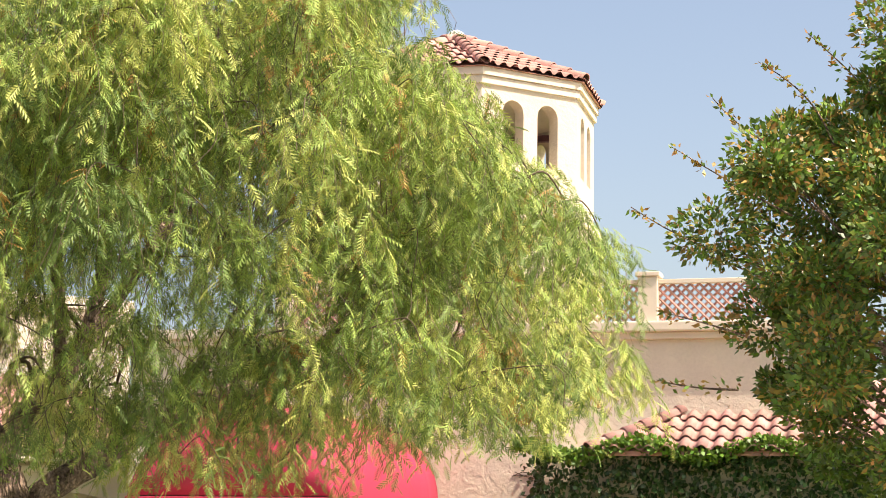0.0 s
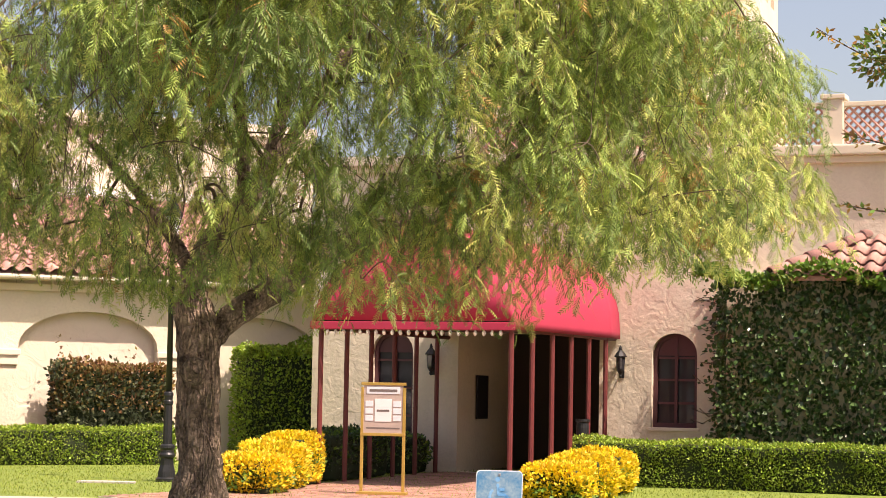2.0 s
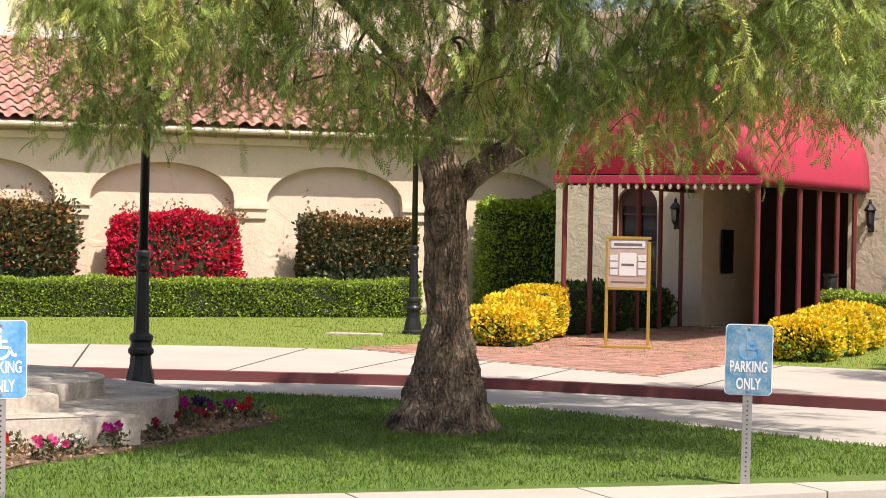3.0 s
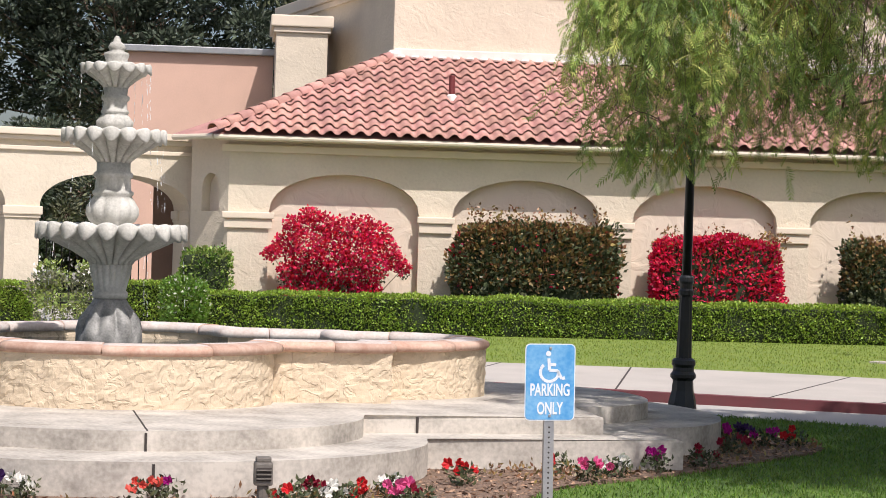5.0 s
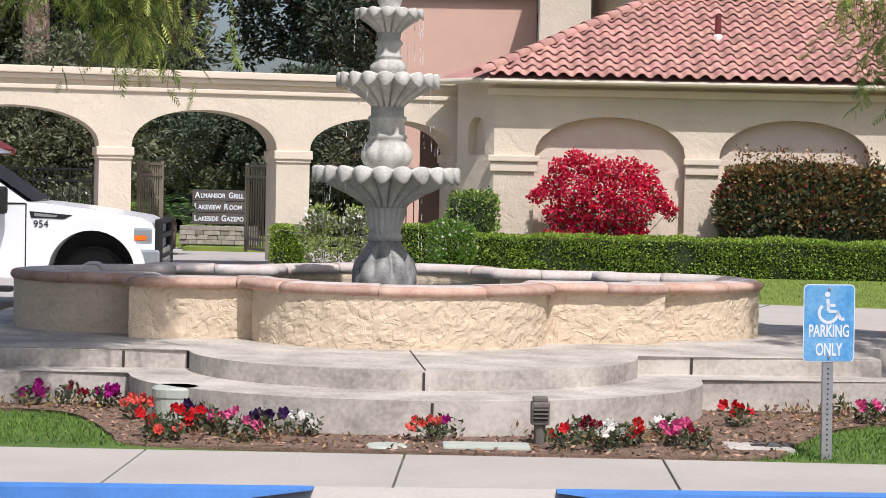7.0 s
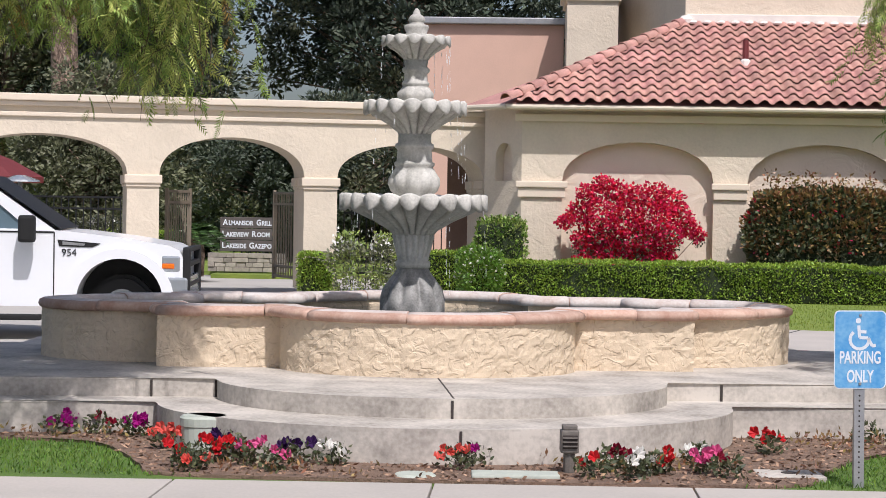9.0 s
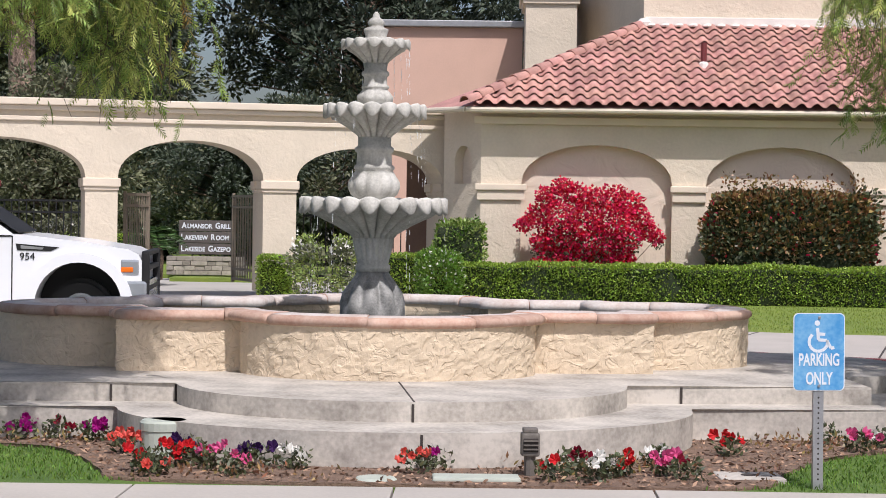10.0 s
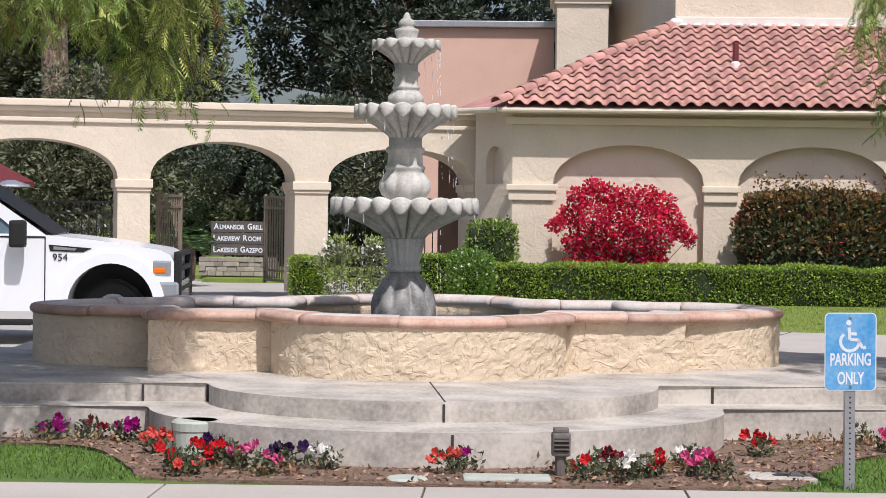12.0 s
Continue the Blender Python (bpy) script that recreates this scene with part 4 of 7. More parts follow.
# scalloped white bulbs under the canopy's front edge
bulb_m = material("white canopy bulb", (0.85, 0.83, 0.78), 0.4, 0.05, 5, 30, 0.0)
for k in range(22):
    x = 0.2 + (AWN_W - 0.4) * k / 21
    part("bulb", lathe([(0.012, 0.0), (0.03, -0.03), (0.032, -0.055), (0.015, -0.085)], 8, axis=(x, -AWN_L - 0.06)), bulb_m, canopy).location = (0, 0, AWN_Z - 0.02)
# near-black strip added as shade behind the front edge
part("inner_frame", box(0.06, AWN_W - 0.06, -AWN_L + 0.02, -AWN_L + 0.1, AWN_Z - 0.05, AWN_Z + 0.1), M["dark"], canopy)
pic = thing("wall_picture", ENT @ pose(0.14, 1.2, 1.3, 0, 0, 90), "dark framed picture in the doorway", "picture")
part("frame", box(-0.3, 0.3, -0.03, 0.0, -0.35, 0.45, 0.01), M["iron"], pic)
bin_ = thing("ash_bin", ENT @ pose(2.95, -1.6, 0), "dark grey slim waste bin with a dome top", "bin")
part("body", lathe([(0.14, 0.0), (0.14, 0.05), (0.09, 0.12), (0.075, 0.7), (0.11, 0.8), (0.11, 0.9), (0.1, 0.98), (0.12, 1.0), (0.12, 1.04)], 16), M["iron"], bin_)

# the lower wing under ivy, with its tiled roof, and the terrace parapet
wing = thing("ivy_wing", ENT, "low stucco wing covered with dark ivy", "wall", kind="structure")
part("face", box(5.2, 14, -0.9, -0.001, 0, 3.42), M["stucco"], wing)
wr = bmesh.new()
wv = [wr.verts.new(c) for c in ((6.0, -1.15, 3.44), (14.2, -1.15, 3.44), (14.2, 1.2, 4.75), (8.6, 1.2, 4.75))]
wr.faces.new(wv)
wv2 = [wr.verts.new(c) for c in ((6.0, -1.15, 3.36), (14.2, -1.15, 3.36))]
wr.faces.new((wv[0], wv[1], wv2[1], wv2[0]))
wing_roof = part("roof", wr, M["tile_far"], wing, "red clay tiled wing roof")
par = thing("terrace_parapet", ENT @ pose(0, 0.05, 5.7), "cream terrace parapet with a red clay lattice panel", "parapet", kind="structure")
for u in (0.2, 2.9, 5.35, 6.8, 9.2):
    pier = box(u - 0.17, u + 0.17, -0.14, 0.2, 0.0, 0.78, 0.015)
    box(u - 0.21, u + 0.21, -0.18, 0.24, 0.78, 0.86, 0.015, pier)
    part("pier", pier, M["stucco_trim"], par)
for u0, u1 in ((0.37, 2.73), (3.07, 5.18), (5.52, 6.63), (6.97, 9.03)):
    lb = bmesh.new()
    k = 0
    u = u0 - 0.7
    while u < u1 + 0.1:
        for sgn in (1, -1):
            a0, a1 = (u, u + 0.62) if sgn > 0 else (u + 0.62, u)
            c0, c1 = max(u0, min(u1, a0)), max(u0, min(u1, a1))
            if abs(c1 - c0) > 0.05:
                z0_ = 0.04 + 0.62 * (c0 - a0) / (a1 - a0)
                z1_ = 0.04 + 0.62 * (c1 - a0) / (a1 - a0)
                tube([(c0, 0.02 + 0.012 * sgn, z0_), (c1, 0.02 + 0.012 * sgn, z1_)], 0.022, 4, lb)
        u += 0.155
    part("lattice", lb, M["tile_far"], par, "red clay lattice")
    part("lattice_rail", box(u0, u1, -0.05, 0.1, 0.66, 0.74, 0.01), M["stucco_trim"], par)

bell = thing("tower_bell", ENT @ pose(TC.x, TC.y, 0), "dark bell hanging in the tower", "bell")
part("bell_cup", lathe([(0.42, 8.95), (0.36, 9.05), (0.28, 9.3), (0.22, 9.5), (0.1, 9.58)], 20), M["bronze"], bell, smooth=True)
part("yoke", box(-1.9, 1.9, -0.06, 0.06, 9.6, 9.72), M["wood"], bell)

# roof vent pipe
vp = thing("roof_vent", pose(3.98, 38.6, 4.42), "short rusty vent pipe with a white flashing on the tiles", "vent pipe")
part("pipe", tube([(0, 0, 0), (0, 0, 0.46)], 0.06, 10), M["maroon"], vp)
part("flashing", lathe([(0.12, -0.08), (0.1, 0.06), (0.06, 0.1)], 10), M["white_matt"], vp)

# ---- truck ----
M["truck_white"] = material("white car paint", (0.80, 0.81, 0.83), 0.18, 0.03, 1.0, 20, 0.0, spec=0.6)
M["rubber"] = material("black rubber", (0.009, 0.009, 0.009), 0.8, 0.2, 8, 60, 0.1)
M["amber"] = material("amber lens", (0.75, 0.16, 0.01), 0.2, 0.05, 8, 60, 0.0)
M["lens"] = material("headlight lens", (0.45, 0.48, 0.5), 0.12, 0.1, 8, 60, 0.0, metal=0.5)
truck_glass = bpy.data.materials.new("blue-grey car glass")
truck_glass.use_nodes = True
tgs = truck_glass.node_tree.nodes["Principled BSDF"]
tgs.inputs["Base Color"].default_value = (0.11, 0.16, 0.19, 1)
tgs.inputs["Roughness"].default_value = 0.05
screen_glass = bpy.data.materials.new("dark windscreen glass")
screen_glass.use_nodes = True
sgs = screen_glass.node_tree.nodes["Principled BSDF"]
sgs.inputs["Base Color"].default_value = (0.02, 0.022, 0.026, 1)
sgs.inputs["Roughness"].default_value = 0.45
sgs.inputs["Specular IOR Level"].default_value = 0.05
truck = thing("pickup_truck", pose(-4.27, 24.3, -0.11, 0, 0, 5.5), "white heavy pickup truck with a black grille guard, parked", "truck")
wheel_arch = [(-0.80 + 0.53 * math.cos(radians(a)), 0.50 + 0.52 * math.sin(radians(a))) for a in range(178, 0, -12)]
side_prof = [(-5.9, 0.55), (-2.2, 0.42), (-1.4, 0.42)] + wheel_arch + [(-0.22, 0.5), (-0.1, 0.5), (-0.04, 0.62), (-0.04, 1.04), (-0.08, 1.12), (-0.2, 1.18), (-0.8, 1.27), (-1.4, 1.335), (-1.62, 1.35), (-3.2, 1.34), (-5.9, 1.34)]
tb = plate([side_prof], 0.0, 1.96)
body = part("body", tb, M["truck_white"], truck)
flare = [(-0.80 + 0.66 * math.cos(radians(a)), 0.50 + 0.64 * math.sin(radians(a))) for a in range(180, -1, -10)]
inner_f = [(-0.80 + 0.525 * math.cos(radians(a)), 0.50 + 0.515 * math.sin(radians(a))) for a in range(0, 181, 10)]
fb = plate([flare + inner_f], -0.05, 0.02)
part("fender_flare", fb, M["truck_white"], truck)
part("wheel_well", box(-1.36, -0.24, 0.55, 0.7, 0.3, 1.02), M["rubber"], truck)
cab = plate([[(-3.6, 1.32), (-1.58, 1.33), (-2.52, 1.98), (-2.8, 2.06), (-3.6, 2.06)], [(-3.3, 1.36), (-1.92, 1.36), (-2.60, 1.93), (-3.3, 1.96)][::-1]], 0.06, 1.9)
part("cab", cab, M["truck_white"], truck)
wing_g = part("side_window", plate([[(-3.32, 1.34), (-1.86, 1.34), (-2.60, 1.95), (-3.32, 1.97)]], 0.085, 0.10), truck_glass, truck)
ws = bmesh.new()
wsv = [ws.verts.new(c) for c in ((-1.54, 0.10, 1.365), (-1.54, 1.86, 1.365), (-2.50, 1.84, 2.01), (-2.50, 0.12, 2.01))]
ws.faces.new(wsv)
part("windscreen", ws, screen_glass, truck)
part("door_seam", box(-1.61, -1.595, -0.004, 0.01, 0.5, 1.33), M["rubber"], truck)
part("belt_line", box(-3.6, -1.61, -0.006, 0.004, 1.315, 1.335), M["rubber"], truck)
mir = part("mirror", box(-2.0, -1.80, -0.30, -0.12, 1.20, 1.53, 0.04), M["rubber"], truck, "black wing mirror")
part("mirror_arm", tube([(-1.85, 0.02, 1.30), (-1.87, -0.15, 1.34)], 0.03, 8), M["rubber"], mir)
part("vent", plate([[(-1.56, 1.235), (-1.04, 1.195), (-1.14, 1.145), (-1.54, 1.155)]], -0.008, 0.01), M["rubber"], truck, "black fender vent")
part("badge", plate([[(-1.5, 1.215), (-1.22, 1.19), (-1.24, 1.165), (-1.5, 1.175)]], -0.012, -0.0082), M["galv"], truck)
hl = part("headlight", box(-0.30, -0.07, -0.012, 0.3, 0.86, 1.06, 0.03), M["lens"], truck)
part("turn_signal", box(-0.29, -0.14, -0.02, 0.0, 0.90, 0.965, 0.015), M["amber"], hl, "amber turn signal")
part("bumper", box(-0.3, 0.03, -0.02, 1.98, 0.45, 0.8, 0.04), M["lens"], truck, "chrome bumper")
gg = box(-0.045, 0.05, -0.01, 0.12, 0.5, 1.16, 0.03)
box(-0.045, 0.05, 1.84, 1.97, 0.5, 1.16, 0.03, gg)
for z in (0.7, 0.95, 1.13):
    box(-0.05, 0.04, 0.1, 1.86, z - 0.03, z + 0.03, 0.015, gg)
part("grille_guard", gg, M["rubber"], truck, "black grille guard")
for x in (-0.80, -4.8):
    for y in (0.26, 1.5):
        tb = bmesh.new()
        bmesh.ops.create_cone(tb, cap_ends=True, segments=28, radius1=0.40, radius2=0.40, depth=0.26)
        bmesh.ops.bevel(tb, geom=[e for e in tb.edges if abs(e.verts[0].co.z - e.verts[1].co.z) < 1e-4], offset=0.05, segments=2, affect="EDGES")
        tb.transform(pose(x, y + 0.12, 0.41, 90))
        wh = part("wheel", tb, M["rubber"], truck)
        rb_ = bmesh.new()
        bmesh.ops.create_cone(rb_, cap_ends=True, segments=20, radius1=0.23, radius2=0.2, depth=0.02)
        rb_.transform(pose(x, y - 0.016 if y < 1 else y + 0.256, 0.41, 90))
        part("rim", rb_, M["lens"], wh)
part("side_step", box(-3.6, -1.75, -0.08, 0.1, 0.25, 0.32, 0.02), M["rubber"], truck)
num = new("number_lettering", letters("954", 0.125, M["rubber"], 0.002))
num.parent = truck
num.matrix_basis = pose(-1.42, -0.008, 1.04)

# ---- colonnade gate, signs and what stands behind ----
def gate(x, y, turn, w, label):
    g = thing("metal_gate", pose(x, y, 0, 0, 0, turn), label, "gate", "arcade gates", "")
    for px in (0.0, w):
        part("stile", box(px - 0.03, px + 0.03, -0.03, 0.03, 0.08, 1.88, 0.005), M["bronze"], g)
    for z in (0.15, 0.35, 1.6, 1.82):
        part("rail", box(0, w, -0.02, 0.02, z - 0.025, z + 0.025), M["bronze"], g)
    n = int(w / 0.15)
    for k in range(1, n):
        part("bar", box(w * k / n - 0.012, w * k / n + 0.012, -0.012, 0.012, 0.15, 1.82), M["bronze"], g)
    return g
gate(-4.62, 39.1, 115, 1.6, "grey-brown steel gate swung open under an arch")
gate(-7.12, 38.45, 83, 1.55, "grey-brown steel gate swung open beside a pier")
fence = thing("iron_fence", pose(0, 39.8, 0), "dark iron railing behind the colonnade", "fence")
for x0, x1 in ((-11.6, -8.0), (-15.0, -12.2), (-3.8, -1.1)):
    for z in (0.25, 1.45, 1.68):
        part("rail", box(x0, x1, -0.02, 0.02, z - 0.02, z + 0.02), M["iron"], fence)
    n = int((x1 - x0) / 0.15)
    for k in range(n + 1):
        x = x0 + (x1 - x0) * k / n
        part("bar", box(x - 0.011, x + 0.011, -0.011, 0.011, 0.0, 1.68), M["iron"], fence)
board = thing("direction_sign", pose(-6.72, 46.7, 0), "dark brown sign with three white lettered lines, stone base", "sign board")
M["sign_brown"] = material("dark grey-brown sign board", (0.10, 0.085, 0.075), 0.6, 0.25, 5, 50, 0.1)
M["ledge_stone"] = material("stacked ledge stone", (0.36, 0.32, 0.27), 0.9, 0.5, 8, 40, 0.5, per_object=0.3)
for k, txt in enumerate(("ALMANSOR GRILL", "LAKEVIEW ROOM", "LAKESIDE GAZEBO")):
    z = 1.02 - 0.27 * k
    pl = part("plank", box(-0.64, 0.66, -0.04, 0.04, z, z + 0.255, 0.008), M["sign_brown"], board)
    # small capitals: each word begins with a taller letter
    x = -0.59 if k else -0.57
    for word in txt.split():
        for chars, size in ((word[0], 0.19), (word[1:], 0.147)):
            me = letters(chars, size, M["sign_white"], 0.003, align="LEFT", squeeze=0.86, bold=0.005)
            t = new("lettering", me)
            t.parent = pl
            t.matrix_basis = pose(x, -0.046, z + 0.07)
            x += max(v.co.x for v in me.vertices) + 0.012
        x += 0.055
rng = random.Random(8)
for row in range(4):
    x = -0.9
    while x < 0.9:
        w = rng.uniform(0.16, 0.4)
        part("stone", box(x, min(x + w, 0.95) - 0.008, -0.2 + rng.uniform(-0.02, 0.02), 0.2, row * 0.11, row * 0.11 + 0.102, 0.01), M["ledge_stone"], board)
        x += w
umb = thing("patio_umbrella", pose(-12.4, 44.0, 0.03), "dark red patio umbrella behind the colonnade", "umbrella")
part("canopy", lathe([(1.5, 1.95), (1.5, 2.08), (0.8, 2.45), (0.05, 2.75)], 8), M["maroon"], umb)
part("pole", tube([(0, 0, 0), (0, 0, 2.75)], 0.03, 8), M["galv"], umb)
heat = thing("patio_heater", pose(-10.78, 41.5, 0), "patio heater with a round metal reflector", "heater")
part("reflector", lathe([(0.42, 1.98), (0.40, 2.02), (0.1, 2.12)], 20), M["lens"], heat)
part("stem", tube([(0, 0, 0), (0, 0, 2.0)], 0.05, 8), M["galv"], heat)
part("tank", lathe([(0.24, 0), (0.24, 0.7), (0.2, 0.75)], 16), M["galv"], heat)
tagged(finish("drive_beyond", prism([(-12, 37.0), (-1.2, 37.0), (-1.2, 80), (-12, 80)], -0.3, -0.125), M["drive"]), "pale drive beyond the colonnade", "road", kind="structure")
tagged(finish("back_lawn", prism([(-30, 47.5), (-7.4, 47.5), (-7.4, 45.6), (-5.2, 45.6), (-3, 48.0), (-3, 90), (-30, 90)], -0.3, -0.03), M["lawn"]), "lawn beyond the colonnade", "lawn", kind="structure")

# garden fittings in the flower bed
fx = thing("garden_spotlight", pose(0.19, 12.02, 0, 0, 0, 5), "dark weathered box floodlight on a stake in the flower bed", "floodlight")
hb_ = box(-0.055, 0.055, -0.05, 0.05, 0.14, 0.28, 0.012)
M["lamp_bronze"] = material("weathered dark bronze", (0.16, 0.14, 0.12), 0.6, 0.4, 20, 80, 0.3)
part("housing", hb_, M["lamp_bronze"], fx)
part("cap", box(-0.045, 0.045, -0.04, 0.04, 0.28, 0.31, 0.008), M["lamp_bronze"], fx)
part("face", box(-0.045, 0.045, -0.056, -0.05, 0.17, 0.25, 0.004), M["dark"], fx)
for zz in (0.185, 0.21, 0.235):
    part("louvre", box(-0.045, 0.045, -0.066, -0.055, zz - 0.004, zz + 0.004), M["lamp_bronze"], fx)
part("stake", tube([(0, 0, -0.05), (0, 0, 0.14)], 0.035, 8), M["lamp_bronze"], fx)
M["pale_green"] = material("faded green plastic", (0.46, 0.49, 0.42), 0.6, 0.25, 8, 50, 0.1)
for x, y, w, d, z, nm, lb in ((-0.13, 11.80, 0.26, 0.10, 0.045, "valve_box", "pale green plastic valve box lid in the soil"), (1.52, 12.15, 0.2, 0.17, 0.03, "meter_box", "grey concrete meter box with a round hole")):
    vbx = thing(nm, pose(x, y, 0, 0, 0, 3), lb, "utility box")
    part("lid", box(-w, w, -d, d, -0.05, z, 0.015), M["pale_green"] if nm == "valve_box" else M["concrete"], vbx)
    if nm == "meter_box":
        part("hole", lathe([(0.05, z + 0.001), (0.05, z + 0.004)], 14), M["dark"], vbx)
sp = thing("round_valve_cover", pose(-0.72, 11.74, 0), "round pale plastic valve cover", "utility box")
part("lid", lathe([(0.13, -0.05), (0.13, 0.02), (0.11, 0.035)], 20), M["pale_green"], sp)
pot = thing("pale_bollard_cap", pose(-2.14, 12.78, 0), "short pale green round vent cap in the bed", "vent cap")
part("drum", lathe([(0.15, -0.05), (0.15, 0.17), (0.156, 0.175), (0.156, 0.225), (0.14, 0.24)], 24), M["pale_green"], pot)
spk = thing("lawn_light", pose(19.3, 26.9, 0), "small grey lawn sprinkler box", "lawn light")
part("head", box(-0.05, 0.05, -0.05, 0.05, 0, 0.22, 0.01), M["galv"], spk)

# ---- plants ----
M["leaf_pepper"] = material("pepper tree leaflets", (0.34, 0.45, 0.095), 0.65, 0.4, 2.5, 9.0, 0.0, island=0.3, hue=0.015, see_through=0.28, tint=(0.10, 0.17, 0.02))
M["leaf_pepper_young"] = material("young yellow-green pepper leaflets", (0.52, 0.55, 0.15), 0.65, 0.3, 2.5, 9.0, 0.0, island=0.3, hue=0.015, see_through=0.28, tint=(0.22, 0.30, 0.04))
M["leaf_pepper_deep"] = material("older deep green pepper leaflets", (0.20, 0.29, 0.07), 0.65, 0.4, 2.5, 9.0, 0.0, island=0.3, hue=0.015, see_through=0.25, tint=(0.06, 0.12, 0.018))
M["leaf_dry"] = material("dry orange pepper leaflets", (0.40, 0.24, 0.06), 0.6, 0.3, 2, 20, 0.0, island=0.3, hue=0.02, see_through=0.3)
M["leaf_myrtle"] = material("glossy dark green leaves", (0.12, 0.19, 0.035), 0.35, 0.3, 1.0, 12, 0.0, island=0.45, hue=0.03, see_through=0.2)
M["leaf_rust"] = material("rusty new leaves", (0.42, 0.27, 0.06), 0.45, 0.3, 1.0, 12, 0.0, island=0.35, hue=0.03, see_through=0.25)
M["leaf_far"] = material("dark grey-green foliage", (0.075, 0.098, 0.06), 0.6, 0.5, 0.35, 3, 0.0, island=0.4, hue=0.03, see_through=0.12)
M["leaf_olive"] = material("pale olive foliage", (0.16, 0.17, 0.09), 0.6, 0.4, 0.4, 3, 0.0, island=0.4, hue=0.02, see_through=0.2)
M["leaf_ivy"] = material("dark ivy leaves", (0.06, 0.115, 0.03), 0.35, 0.3, 0.8, 10, 0.0, island=0.5, hue=0.02, see_through=0.1)
M["leaf_bush"] = material("olive dark shrub leaves", (0.085, 0.10, 0.045), 0.45, 0.4, 1.5, 12, 0.0, island=0.5, hue=0.03, see_through=0.15)
M["leaf_bronze"] = material("bronze shrub leaves", (0.29, 0.175, 0.07), 0.45, 0.4, 1.5, 12, 0.0, island=0.4, hue=0.04, see_through=0.2)
M["bract"] = material("crimson bougainvillea bracts", (0.72, 0.02, 0.085), 0.6, 0.3, 2, 16, 0.0, island=0.45, hue=0.012, see_through=0.4)
M["yellow"] = material("golden yellow leaves", (0.88, 0.66, 0.04), 0.55, 0.3, 2, 16, 0.0, island=0.3, hue=0.015, see_through=0.25)
M["leaf_fresh"] = material("fresh green shrub leaves", (0.15, 0.27, 0.035), 0.45, 0.3, 1.5, 14, 0.0, island=0.45, hue=0.02, see_through=0.25)
M["leaf_rose"] = material("light green rose leaves", (0.32, 0.40, 0.11), 0.45, 0.3, 1.5, 14, 0.0, island=0.45, hue=0.02, see_through=0.25)
# blades carry the same painted tree shade as the island lawn
M["shade_blade"] = material("deep green grass blades, darkened for tree shade", (0.15, 0.26, 0.035), 0.6, 0.5, 1.6, 10, 0.0, island=0.4, hue=0.02, see_through=0.3)
M["blade"] = material("grass blades", (0.22, 0.30, 0.035), 0.6, 0.4, 1.2, 10, 0.0, island=0.4, hue=0.025, see_through=0.3)
for key, col in (("petal_red", (0.62, 0.02, 0.025)), ("petal_pink", (0.72, 0.12, 0.30)), ("petal_magenta", (0.42, 0.01, 0.24)), ("petal_violet", (0.05, 0.015, 0.09)), ("petal_white", (0.8, 0.78, 0.72)), ("petal_coral", (0.75, 0.12, 0.09)), ("petal_wine", (0.25, 0.008, 0.03))):
    M[key] = material(key.replace("_", " "), col, 0.5, 0.2, 10, 60, 0.0, island=0.25, see_through=0.3)


def quads(name, co, mat, parent=None, label=""):
    """A mesh of loose faces from an array of shape (n, corners, 3)."""
    n, c = co.shape[:2]
    me = bpy.data.meshes.new(name)
    me.vertices.add(n * c)
    me.vertices.foreach_set("co", np.ascontiguousarray(co, dtype=np.float32).ravel())
    me.loops.add(n * c)
    me.loops.foreach_set("vertex_index", np.arange(n * c, dtype=np.int32))
    me.polygons.add(n)
    me.polygons.foreach_set("loop_start", np.arange(0, n * c, c, dtype=np.int32))
    me.update(calc_edges=True)
    me.materials.append(mat)
    ob = new(name, me)
    if parent is not None:
        ob.parent = parent
    if label:
        ob["label"] = label
    return ob


def unit(v):
    return v / np.maximum(np.linalg.norm(v, axis=-1, keepdims=True), 1e-9)


def leaf_quads(p, d, length, width, g, fold=0.0):
    """Pointed leaves at points p along directions d."""
    n = len(p)
    d = unit(d)
    r = unit(np.cross(d, g.normal(size=(n, 3))))
    up = np.cross(r, d)
    L = np.broadcast_to(np.asarray(length, float), (n,))[:, None]
    W = np.broadcast_to(np.asarray(width, float), (n,))[:, None]
    a = p
    b = p + d * L * 0.45 + r * W * 0.5 + up * W * fold
    c = p + d * L
    e = p + d * L * 0.45 - r * W * 0.5 + up * W * fold
    return np.stack([a, b, c, e], 1)


def in_ball(n, g, inner=0.0):
    v = unit(g.normal(size=(n, 3)))
    return v * (inner ** 3 + (1 - inner ** 3) * g.random((n, 1))) ** (1 / 3)


